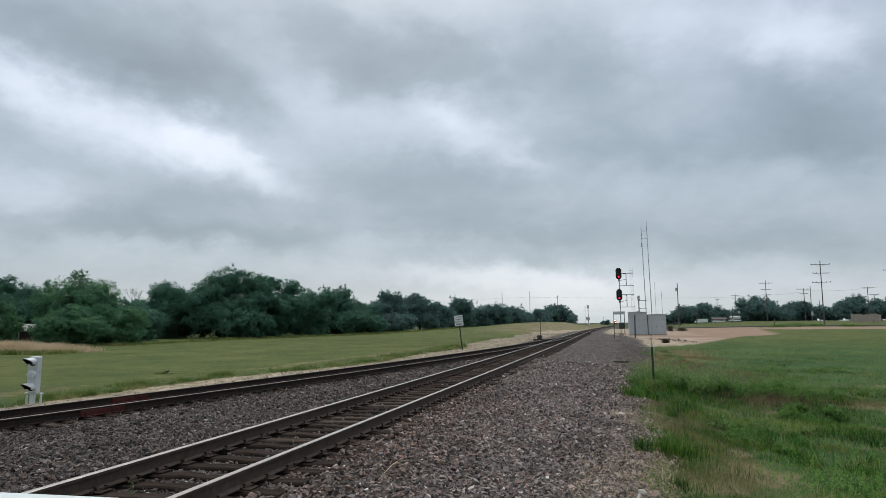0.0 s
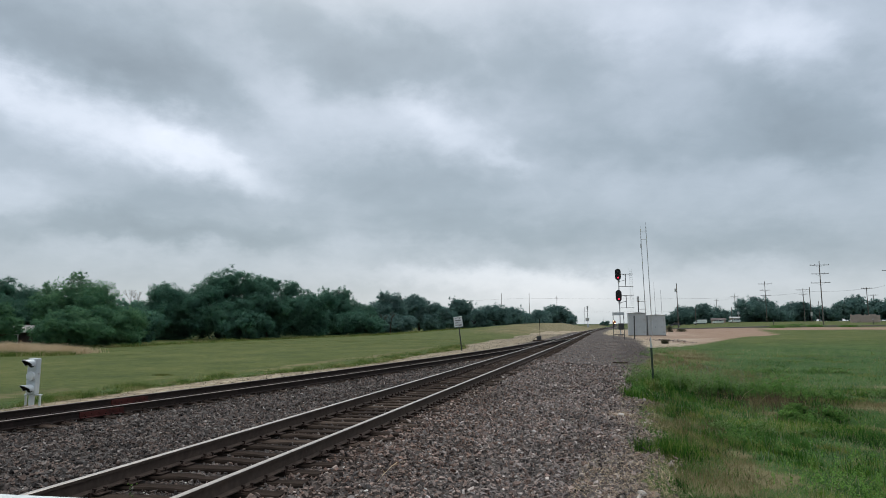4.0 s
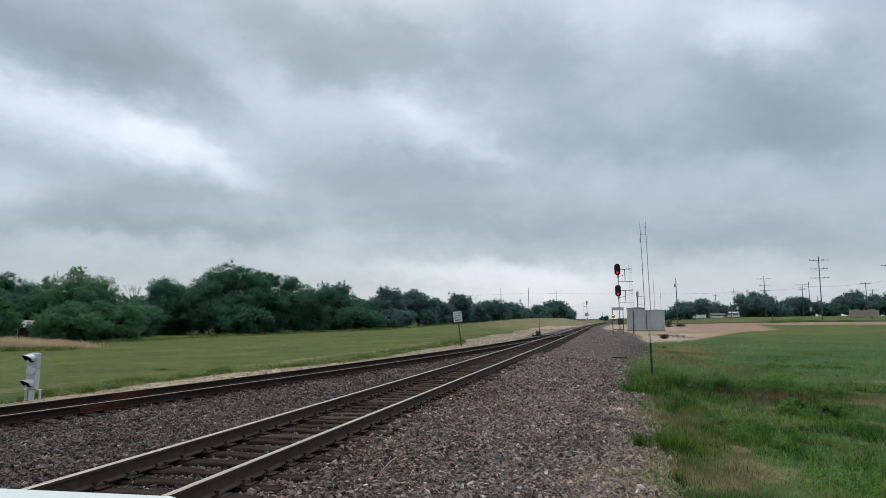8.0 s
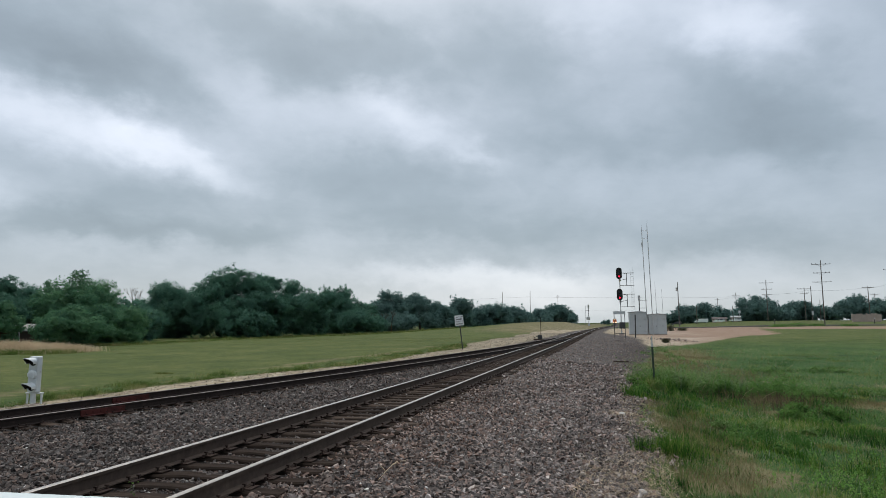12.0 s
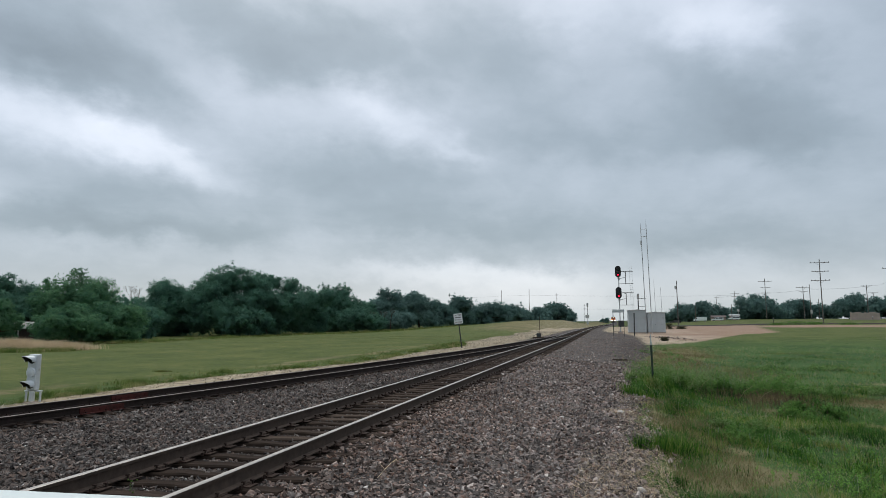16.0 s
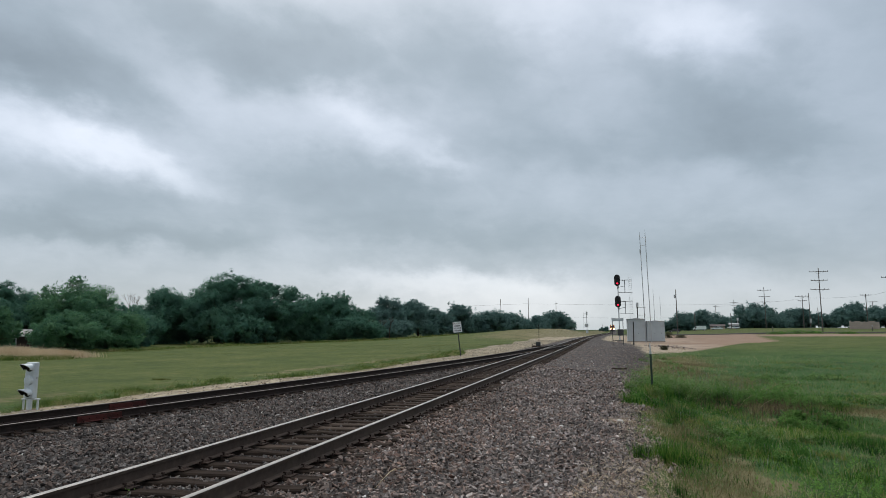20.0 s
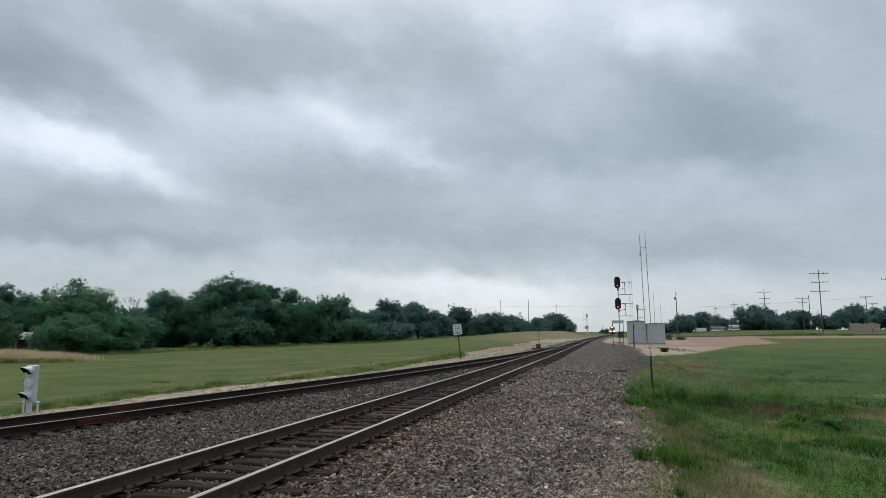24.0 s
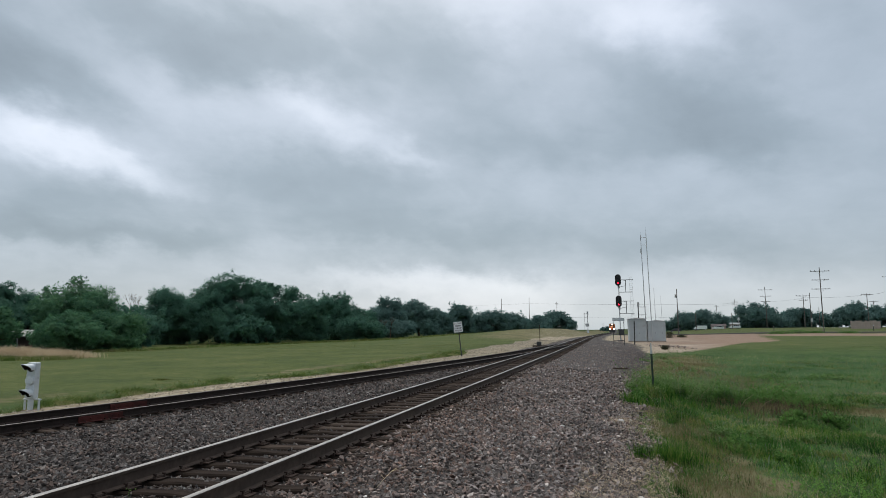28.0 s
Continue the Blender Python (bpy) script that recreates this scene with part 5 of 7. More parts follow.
POLES = (
    (24.1, 209.1, 13.6, (), 0.0, "transformer"), (62.2, 395.8, 15.0, ((0.8, 2.2),), 0, ""), (75.0, 414.0, 18.6, ((1.6, 4.5), (3.2, 3.5)), 0, ""),
    (66.4, 293.6, 18.6, ((1.2, 5.2), (3.8, 4.0), (6.0, 3.6)), 0, ""), (77.2, 280.8, 14.6, ((0.5, 5.0), (2.2, 3.0)), 0, ""), (79.4, 280.3, 15.2, (), 0, "meter"),
    (62.9, 207.0, 18.9, ((1.1, 5.0), (3.6, 4.4), (6.2, 4.9)), 0, ""), (94.0, 265.4, 13.9, ((0.4, 3.6),), 0, ""), (112.0, 312.0, 13.0, ((0.3, 3.6),), 0, ""),
    (86.0, 221.0, 17.0, ((0.3, 5.0),), 0, ""), (51.9, 286.1, 8.0, (), 0, ""), (38.3, 288.0, 8.1, (), 0, ""), (96.0, 330.0, 11.0, (), 0, ""), (-48.7, 325.6, 17.2, (), -0.8, ""), (-35.3, 327.5, 17.4, (), 0.4, ""), (-27.3, 398.7, 18.4, ((1.2, 1.6),), 0.3, ""), (-2.6, 560.0, 6.6, (), 0, ""))
for x, y, top, arms, lean, extra in POLES:
    build_pole(x, y, top, arms, lean, extra)


def build_wire(a, b, sag, r):
    bm = bmesh.new()
    a, b = Vector(a), Vector(b)
    pts = [a.lerp(b, k / 14) - Vector((0, 0, sag * 4 * (k / 14) * (1 - k / 14))) for k in range(15)]
    for p, q in zip(pts[:-1], pts[1:]):
        rod(bm, p, q, r, r, 4)
    ob = new("overhead_wire", mesh_from("overhead_wire", bm, M_WIRE))
    return tagged(ob, "thin dark overhead wire strung between poles", "wire", "overhead wires")


for a, b, sag in (
        ((-48.7, 325.6, 14.3), (-35.3, 327.5, 14.7), 0.1), ((-35.3, 327.5, 14.6), (24.1, 209.1, 8.9), 0.15),
        ((-75, 322, 13.7), (-48.7, 325.6, 14.3), 0.2), ((-27.3, 398.7, 8.9), (62.2, 395.8, 8.2), 0.3),
        ((24.1, 209.1, 8.9), (66.4, 293.6, 12.6), 0.3), ((66.4, 293.6, 12.6), (77.2, 280.8, 13.2), 0.3), ((77.2, 280.8, 13.6), (94.0, 265.4, 13.4), 0.5),
        ((62.2, 395.8, 14.2), (75.0, 414.0, 16.6), 0.5), ((94.0, 265.4, 13.4), (86.0, 221.0, 13.0), 0.4), ((86.0, 221.0, 13.0), (130, 190, 13.0), 0.6)):
    build_wire(a, b, sag, 0.022)


# ---- far side: crossing, vehicles, buildings ----
def wheel(parent, x, y, r, w=0.2, axis="x"):
    bm = bmesh.new()
    d = Vector((w / 2, 0, 0)) if axis == "x" else Vector((0, w / 2, 0))
    c = Vector((x, y, r))
    rod(bm, c - d, c + d, r, r, 16)
    ob = part("wheel", bm, M_RUBBER, parent)
    bm = bmesh.new()
    rod(bm, c - d * 1.08, c + d * 1.08, r * 0.55, r * 0.55, 12)
    part("rim", bm, M_GALV, ob)
    return ob


def build_car(name, m, paint_mat, label, roof_z=1.72, length=4.6, width=1.86, side_axis=True, group=""):
    """A car along its own y axis, nose towards +y."""
    t = thing(name, m, label, "car", group)
    hl = length / 2
    low = 0.36
    belt = 1.06 if roof_z > 1.6 else 0.92
    bm = bmesh.new()
    outline = ((-hl, 0.5), (-hl + 0.08, low), (hl - 0.1, low), (hl, 0.55), (hl - 0.03, 0.82), (hl - 0.25, belt - 0.1), (hl - 1.25, belt), (-hl + 0.1, belt), (-hl, 0.9))
    prism(bm, outline, "x", -width / 2, width / 2)
    bmesh.ops.bevel(bm, geom=list(bm.edges), offset=0.03, segments=2, profile=0.5, affect="EDGES", clamp_overlap=True)
    part("body", bm, paint_mat, t, smooth=False)
    # glasshouse
    bm = bmesh.new()
    prism(bm, ((hl - 1.3, belt - 0.02), (hl - 2.05, roof_z - 0.07), (-hl + 0.55, roof_z - 0.07), (-hl + 0.16, belt - 0.02)), "x", -width / 2 + 0.1, width / 2 - 0.1)
    for v in bm.verts:
        if v.co.z > belt + 0.2:
            v.co.x *= 0.84
    part("windows", bm, M_GLASS_DARK, t, "dark tinted windows")
    bm = bmesh.new()
    box(bm, (0, (-hl + 0.55 + hl - 2.05) / 2, roof_z - 0.05), (width * 0.76, length - 2.6 + 0.12, 0.1), None, 0.04)
    part("roof", bm, paint_mat, t, smooth=False)
    for s in (-1, 1):
        bm = bmesh.new()
        xw = s * (width / 2 - 0.1)
        for (y0, z0), (y1, z1) in (((hl - 1.3, belt), (hl - 2.05, roof_z - 0.07)), ((-0.35, belt), (-0.4, roof_z - 0.07)), ((-hl + 0.16, belt), (-hl + 0.55, roof_z - 0.07))):
            rod(bm, (xw, y0, z0), (xw * 0.84, y1, z1), 0.04, 0.035, 6)
        part("pillars", bm, paint_mat, t)
        for yy in (hl - 0.9, -hl + 0.85):
            wheel(t, s * (width / 2 - 0.12), yy, 0.35, 0.22)
        bm = bmesh.new()
        box(bm, (s * (width / 2 + 0.06), hl - 1.55, belt + 0.08), (0.2, 0.1, 0.14), None, 0.03)
        part("mirror", bm, paint_mat, t)
        bm = bmesh.new()
        box(bm, (s * (width / 2 - 0.3), hl - 0.06, 0.72), (0.36, 0.1, 0.14), None, 0.02)
        part("headlight", bm, M_LENS, t)
        for yy in (0.25, -0.75):
            bm = bmesh.new()
            box(bm, (s * (width / 2 + 0.005), yy, belt - 0.14), (0.03, 0.18, 0.03), None, 0.008)
            part("door_handle", bm, paint_mat, t)
    return t


# the white car beside which the viewer stands
build_car("car", pose(3.35, 0.87, gz(3.35, 0.87), 0, 0, 4), M_CAR, "white car parked on the gravel beside the main track", 1.716, 4.5, 1.8)

for x, y, turn, mt, lab in ((47.9, 296.5, 80, M_CAR, "pale car on the far road"), (54.2, 295.5, 95, M_CAR, "pale car on the far road"), (30.5, 292, 90, M_DARK, "dark car on the far road")):
    build_car("car", pose(x, y, gz(x, y), 0, 0, turn), mt, lab, 1.5, 4.6, 1.8, group="far cars")


def build_truck(x, y):
    t = thing("van", pose(x, y, gz(x, y)), "white van parked by the far road", "van")
    bm = bmesh.new()
    box(bm, (0.6, 0, 1.3), (3.9, 1.9, 1.5), None, 0.08)
    part("cargo_box", bm, M_CAR, t)
    bm = bmesh.new()
    prism(bm, ((-2.7, 0.5), (-1.3, 0.5), (-1.3, 1.95), (-1.7, 1.95), (-2.1, 1.25), (-2.7, 1.1)), "y", -0.9, 0.9)
    part("cab", bm, M_CAR, t)
    bm = bmesh.new()
    box(bm, (-1.5, 0, 1.55), (0.45, 1.84, 0.5))
    part("cab_window", bm, M_GLASS_DARK, t)
    for xx in (-2.0, 1.8):
        for s in (-0.82, 0.82):
            wheel(t, xx, s, 0.34, 0.22, "y")


build_truck(41.2, 297.8)


def build_house(x, y, w, d, h, turn, label, wall_mat, roof_mat):
    t = thing("building", pose(x, y, gz(x, y), 0, 0, turn), label, "building", "far buildings")
    bm = bmesh.new()
    box(bm, (0, 0, h / 2 - 0.1), (w, d, h + 0.2), None, 0.03)
    part("wall", bm, wall_mat, t)
    bm = bmesh.new()
    prism(bm, ((-d / 2 - 0.3, h), (d / 2 + 0.3, h), (d / 2 + 0.3, h + 0.12), (0, h + 0.2 + d * 0.16), (-d / 2 - 0.3, h + 0.12)), "x", -w / 2 - 0.3, w / 2 + 0.3)
    part("roof", bm, roof_mat, t)
    for k in range(max(2, int(w / 3))):
        bm = bmesh.new()
        box(bm, (-w / 2 + (k + 0.5) * w / max(2, int(w / 3)), -d / 2 - 0.02, h * 0.55), (1.1, 0.06, 1.1), None, 0.01)
        win = part("window", bm, M_SIGN, t)
        bm = bmesh.new()
        box(bm, (-w / 2 + (k + 0.5) * w / max(2, int(w / 3)), -d / 2 - 0.06, h * 0.55), (0.9, 0.03, 0.9))
        part("pane", bm, M_GLASS_DARK, win)


build_house(49.5, 306, 5.5, 4, 1.4, 0, "low pale house with a dull brown roof among the far trees", M_BEIGE, M_ROOF_RED)
build_house(56.0, 305.5, 3.5, 3, 1.8, 0, "small pale walled house among the far trees", M_BEIGE, M_GALV)
build_house(-60.5, 62, 6, 4, 1.5, 30, "low dark brown shed with a pale roof behind the trees", M_BOARDS, M_GALV)


def build_block_wall(x0, x1, y, h):
    z = gz((x0 + x1) / 2, y)
    t = thing("block_wall", pose((x0 + x1) / 2, y, z), "long beige concrete block wall by the far road", "wall")
    n = 6
    w = (x1 - x0) / n
    for k in range(n):
        bm = bmesh.new()
        box(bm, (-(x1 - x0) / 2 + (k + 0.5) * w, 0, h * (0.5 + 0.04 * math.sin(k * 2))), (w - 0.04, 0.3, h * (1 + 0.08 * math.sin(k * 2))), None, 0.02)
        part("wall_panel", bm, M_BEIGE, t)
        bm = bmesh.new()
        box(bm, (-(x1 - x0) / 2 + k * w, 0, h * 0.54), (0.4, 0.4, h * 1.08), None, 0.02)
        part("pier", bm, M_BEIGE, t)


build_block_wall(85.5, 94.5, 256.5, 2.6)


def build_crossbuck(x, y):
    t = thing("crossing_signal", pose(x, y, gz(x, y)), "white crossbuck on a pole at the far road crossing", "crossing signal", "crossing signals")
    bm = bmesh.new()
    rod(bm, (0, 0, -0.1), (0, 0, 4.6), 0.1, 0.09, 8)
    part("pole", bm, M_GALV, t)
    for a in (-45, 45):
        bm = bmesh.new()
        box(bm, (0, 0, 0), (1.3, 0.04, 0.22), None, 0.01)
        blade = part("blade", bm, M_SIGN, t, "white crossbuck blade")
        blade.matrix_basis = pose(0, -0.12 - 0.05 * (a > 0), 4.0, 0, a, 0)
    bm = bmesh.new()
    for s in (-0.45, 0.45):
        rod(bm, (s, -0.1, 2.8), (s, -0.16, 2.8), 0.3, 0.3, 12)
    part("lamp_targets", bm, M_BLACK, t)


build_crossbuck(56.0, 295.6)


def build_marker(x, y, h):
    t = thing("marker_post", pose(x, y, gz(x, y)), "short white and dark marker post in the grass", "post", "marker posts")
    bm = bmesh.new()
    rod(bm, (0, 0, -0.1), (0, 0, h), 0.09, 0.09, 8)
    part("shaft", bm, M_DARK, t)
    bm = bmesh.new()
    rod(bm, (0, 0, h), (0, 0, h + 0.35), 0.1, 0.08, 8)
    part("cap", bm, M_SIGN, t)


build_marker(49.5, 205, 1.4)
build_marker(79, 217.7, 1.4)


def build_road():
    """The far road, a low dark bank with an asphalt top."""
    xs = np.linspace(5, 260, 64)
    prof = ((-3.6, -0.25), (-3.2, 0.12), (3.2, 0.14), (3.6, -0.25))
    verts, faces = [], []
    for x in xs:
        y = 196 - 0.05 * (x - 14) + 30 * math.exp(-(x - 5) / 14)
        for dy, dz in prof:
            verts.append((x, y + dy, gz(x, y) + dz + 0.08))
    n = len(prof)
    for i in range(len(xs) - 1):
        for j in range(n - 1):
            faces.append((i * n + j, i * n + j + 1, (i + 1) * n + j + 1, (i + 1) * n + j))
    m = surface("worn_asphalt", ((0.3, (0.035, 0.033, 0.031)), (0.7, (0.075, 0.07, 0.066))), 2.0, 0.9)
    tagged(new("road", array_mesh("road", np.array(verts), np.array(faces), m)), "dark narrow asphalt road on a low bank", "road", kind="structure")


build_road()


# ---- locomotive ----
def build_locomotive():
    t = thing("locomotive", pose(0, 0, 0), "orange and black diesel locomotive with three lit lamps", "locomotive")
    bm = bmesh.new()
    prism(bm, ((-1.5, 1.25), (1.5, 1.25), (1.5, 1.55), (-1.5, 1.55)), "y", -11, 11)
    part("frame", bm, M_BLACK, t)
    bm = bmesh.new()
    box(bm, (0, 2.2, 2.9), (1.95, 17.0, 2.7), None, 0.12)
    part("long_hood", bm, M_ORANGE, t)
    bm = bmesh.new()
    box(bm, (0, 2.2, 4.32), (1.6, 17.0, 0.2), None, 0.05)
    part("hood_roof", bm, M_BLACK, t)
    bm = bmesh.new()
    prism(bm, ((-1.5, 1.55), (1.5, 1.55), (1.5, 3.9), (1.1, 4.5), (-1.1, 4.5), (-1.5, 3.9)), "y", -8.4, -6.0)
    part("cab", bm, M_ORANGE, t)
    bm = bmesh.new()
    prism(bm, ((-8.4, 1.55), (-10.2, 1.55), (-10.0, 2.9), (-8.4, 3.2)), "x", -0.95, 0.95)
    part("nose", bm, M_ORANGE, t)
    for s in (-0.62, 0.62):
        bm = bmesh.new()
        box(bm, (s, -8.44, 3.62), (0.95, 0.06, 0.62), None, 0.03)
        part("windshield", bm, M_GLASS_DARK, t)
    bm = bmesh.new()
    box(bm, (0, -8.45, 4.2), (1.5, 0.08, 0.3), None, 0.02)
    part("number_board", bm, M_BLACK, t)
    for s in (-0.14, 0.14):
        bm = bmesh.new()
        rod(bm, (s, -8.5, 4.08), (s, -8.6, 4.08), 0.22, 0.22, 14)
        part("headlight", bm, M_HEADLIGHT, t, "lit twin headlight")
    for s in (-1.0, 1.0):
        bm = bmesh.new()
        rod(bm, (s, -11.0, 1.75), (s, -11.15, 1.75), 0.3, 0.3, 14)
        part("ditch_light", bm, M_DITCH, t, "lit ditch light")
        bm = bmesh.new()
        rod(bm, (s * 1.4, -10.9, 1.5), (s * 1.4, -10.9, 2.6), 0.03, 0.03, 6)
        rod(bm, (s * 1.4, -10.9, 2.6), (s * 1.4, -8.5, 2.6), 0.03, 0.03, 6)
        part("handrail", bm, M_YELLOW, t)
    bm = bmesh.new()
    prism(bm, ((-11.1, 0.15), (-11.6, 0.15), (-11.2, 1.3), (-10.9, 1.3)), "x", -1.4, 1.4)
    part("plough", bm, M_BLACK, t)
    bm = bmesh.new()
    box(bm, (0, 0, 0.8), (2.6, 5.2, 0.9), None, 0.15)
    part("fuel_tank", bm, M_BLACK, t)
    for yc in (-6.6, 6.6):
        bm = bmesh.new()
        box(bm, (0, yc, 0.75), (2.4, 4.6, 0.6), None, 0.08)
        truck = part("bogie", bm, M_DARK, t)
        for dy in (-1.8, 0, 1.8):
            bm = bmesh.new()
            for s in (-0.752, 0.752):
                rod(bm, (s - 0.06, yc + dy, 0.51), (s + 0.06, yc + dy, 0.51), 0.51, 0.51, 20)
            rod(bm, (-0.8, yc + dy, 0.51), (0.8, yc + dy, 0.51), 0.09, 0.09, 8)
            part("wheelset", bm, M_STEEL_DULL, truck)
    return t


LOCO = build_locomotive()


# ---- bird ----
def build_bird():
    t = thing("bird", pose(-15.1, 26.05, gz(-15.1, 26.05)), "small black bird taking off from the grass", "bird")
    bm = bmesh.new()
    ball(bm, (0, 0, 0), 0.06, 12, (0.85, 1.7, 0.85))
    part("body", bm, M_BIRD, t, smooth=True)
    bm = bmesh.new()
    ball(bm, (0, 0.12, 0.03), 0.036, 10, (1, 1.1, 1))
    part("head", bm, M_BIRD, t, smooth=True)
    bm = bmesh.new()
    rod(bm, (0, 0.15, 0.03), (0, 0.19, 0.025), 0.012, 0.002, 8)
    part("beak", bm, M_DARK, t)
    bm = bmesh.new()
    prism(bm, ((-0.02, -0.07), (0.02, -0.07), (0.045, -0.24), (-0.045, -0.24)), "z", -0.006, 0.006)
    part("tail", bm, M_BIRD, t)
    wings = []
    for s in (-1, 1):
        bm = bmesh.new()
        prism(bm, ((0.0, 0.06), (s * 0.10, 0.085), (s * 0.21, 0.02), (s * 0.235, -0.05), (s * 0.12, -0.06), (0.0, -0.05)), "z", -0.005, 0.005)
        wings.append(part("wing", bm, M_BIRD, t))
    return t, wings


BIRD, WINGS = build_bird()

# ---- stones, grass and weeds ----
RNG = np.random.RandomState(5)


def stone_cloud(name, pts, sizes, material, label, seed, chips=False):
    """Broken stones, each an irregular angular lump, joined into one bed."""
    rnd = np.random.RandomState(seed)
    n = len(pts)
    if chips:
        base = np.array([(-1, -1, -1), (1, -1, -1), (1, 1, -1), (-1, 1, -1), (-1, -1, 1), (1, -1, 1), (1, 1, 1), (-1, 1, 1)], float) * 0.62
        tri = np.array([(0, 2, 1), (0, 3, 2), (4, 5, 6), (4, 6, 7), (0, 1, 5), (0, 5, 4), (1, 2, 6), (1, 6, 5), (2, 3, 7), (2, 7, 6), (3, 0, 4), (3, 4, 7)])
        v = base[None] * rnd.uniform(0.75, 1.2, (n, 8, 1)) + rnd.normal(scale=0.2, size=(n, 8, 3))
    else:
        base = np.array([(1, 0, 0), (0, 1, 0), (-1, 0, 0), (0, -1, 0), (0, 0, 1), (0, 0, -1)], float)
        tri = np.array([(0, 1, 4), (1, 2, 4), (2, 3, 4), (3, 0, 4), (1, 0, 5), (2, 1, 5), (3, 2, 5), (0, 3, 5)])
        v = base[None] * rnd.uniform(0.6, 1.25, (n, 6, 1)) + rnd.normal(scale=0.2, size=(n, 6, 3))
    v = v * np.stack([rnd.uniform(0.92, 1.3, n), rnd.uniform(0.66, 1.05, n), rnd.uniform(0.32, 0.58, n)], 1)[:, None, :]
    # turned every way
    q = rnd.normal(size=(n, 4)) * np.array([1.6, 0.6, 0.6, 1.6])
    q /= np.linalg.norm(q, axis=1)[:, None]
    w, u = q[:, None, :1], q[:, None, 1:]
    c = 2 * np.cross(np.broadcast_to(u, v.shape), v)
    v = v + w * c + np.cross(np.broadcast_to(u, v.shape), c)
    v = v * (sizes * 0.5)[:, None, None] + pts[:, None, :]
    f = tri[None] + (np.arange(n) * len(base))[:, None, None]
    ob = new(name, array_mesh(name, v.reshape(-1, 3), f.reshape(-1, 3), material, True))
    ob.parent = GROUND
    return tagged(ob, label, kind="stuff")


def gravel_points(n, x0, x1, y0, y1, power):
    u = RNG.rand(n)
    y = y0 + (y1 - y0) * u ** power
    x = RNG.uniform(x0, x1, n)
    g, s, d = zones(x, y)
    c, q = np.abs(x - main_x(y)), np.abs(x - side_x(y))
    on_rail = (np.abs(c - 0.752) < 0.11) | ((np.abs(q - 0.752) < 0.13) & (y < 84))
    phase = np.minimum(np.mod(y - 2.2 + 0.2475, 0.495), 9) - 0.2475
    on_tie = (c < 1.28) & (np.abs(phase) < 0.12) & (RNG.rand(n) > np.where(c < 1.0, 0.10, 0.25))
    phase = np.mod(y - 5.0 + 0.2475, 0.495) - 0.2475
    on_tie |= (q < 1.32) & (y < 66) & (np.abs(phase) < 0.12) & (RNG.rand(n) > 0.3)
    keep = (RNG.rand(n) < g * 1.1) & ~on_rail & ~on_tie
    return x[keep], y[keep]


x, y = gravel_points(190000, -13, 6.4, 5.0, 34, 1.45)
k = (x > 3.6 - 1.05 * y) & (RNG.rand(len(x)) > 0.45 * ease(15, 28, y))
x, y = x[k], y[k]
in_track = np.abs(x - main_x(y)) < 1.0
sz = np.clip(RNG.lognormal(-3.08, 0.42, len(x)), 0.02, 0.088) * (1 + 0.028 * np.maximum(0, y - 9)) * np.where(in_track, 0.75, 1.0)
in_side = np.abs(x - side_x(y)) < 1.1 + 0.25 * RNG.rand(len(x))
p = np.stack([x, y, ground_z(x, y) + sz * (-0.05 + 0.6 * RNG.rand(len(x)))], 1)
k = x > 0.9
near = y < 14
rusty = k & (RNG.rand(len(x)) < 0.75 * (1 - ease(1.0, 3.6, x)) * (1 - ease(11, 22, y)))
stone_cloud("rusty_ballast", p[rusty], sz[rusty], M_STONE_RUSTY, "rust stained crushed stone beside the main track's rail", 21, True)
k = k & ~rusty
stone_cloud("ballast", p[k & near], sz[k & near], M_STONE, "grey brown crushed stone ballast", 1, True)
stone_cloud("ballast", p[k & ~near], sz[k & ~near], M_STONE, "grey brown crushed stone ballast beside the track", 7)
# much darker stones between and close beside the siding's rails
stone_cloud("oily_ballast", p[in_side], sz[in_side], M_STONE_BLACKISH, "blackish ballast between the siding's rails", 10)
k2 = ~k & ~in_side & ~rusty
stone_cloud("grimy_ballast", p[k2 & near], sz[k2 & near], M_STONE_GRIMY, "darker soiled ballast in and between the tracks", 6, True)
stone_cloud("grimy_ballast", p[k2 & ~near], sz[k2 & ~near], M_STONE_GRIMY, "darker soiled ballast between the tracks further off", 8)
x, y = gravel_points(42000, -14, 7.5, 32, 100, 1.2)
k = RNG.rand(len(x)) > ease(55, 100, y)
x, y = x[k], y[k]
sz = np.clip(RNG.lognormal(-2.8, 0.3, len(x)), 0.04, 0.12)
stone_cloud("far_ballast", np.stack([x, y, ground_z(x, y) + sz * 0.1], 1), sz, M_STONE, "grey crushed stone ballast further along the track", 2)
# pale stony strip beside the siding
n = 15000
y = 8 + 110 * RNG.rand(n) ** 1.25
x = strip_left(y) + (gravel_left(y) + 0.5 - strip_left(y)) * RNG.rand(n)
k = RNG.rand(n) < 0.25 + 0.75 * ease(18, 34, y) + 0.4 * (patches(x * 1.7, y * 1.7) > 0.55)
x, y, n = x[k], y[k], int(k.sum())
sz = RNG.uniform(0.022, 0.08, n) * (1 + y * 0.004)
stone_cloud("pale_gravel", np.stack([x, y, ground_z(x, y) + sz * 0.1], 1), sz, M_PALE_GRAVEL, "pale grey and tan stones beside the siding", 4)
# scattered pale stones
n = 650
x = RNG.uniform(-8, 6, n)
y = 6 + 40 * RNG.rand(n) ** 1.6
g = zones(x, y)[0]
k = (g > 0.6) & (np.abs(np.abs(x) - 0.75) > 0.15)
sz = (RNG.uniform(0.025, 0.055, n) * (1 + 0.012 * y))[k]
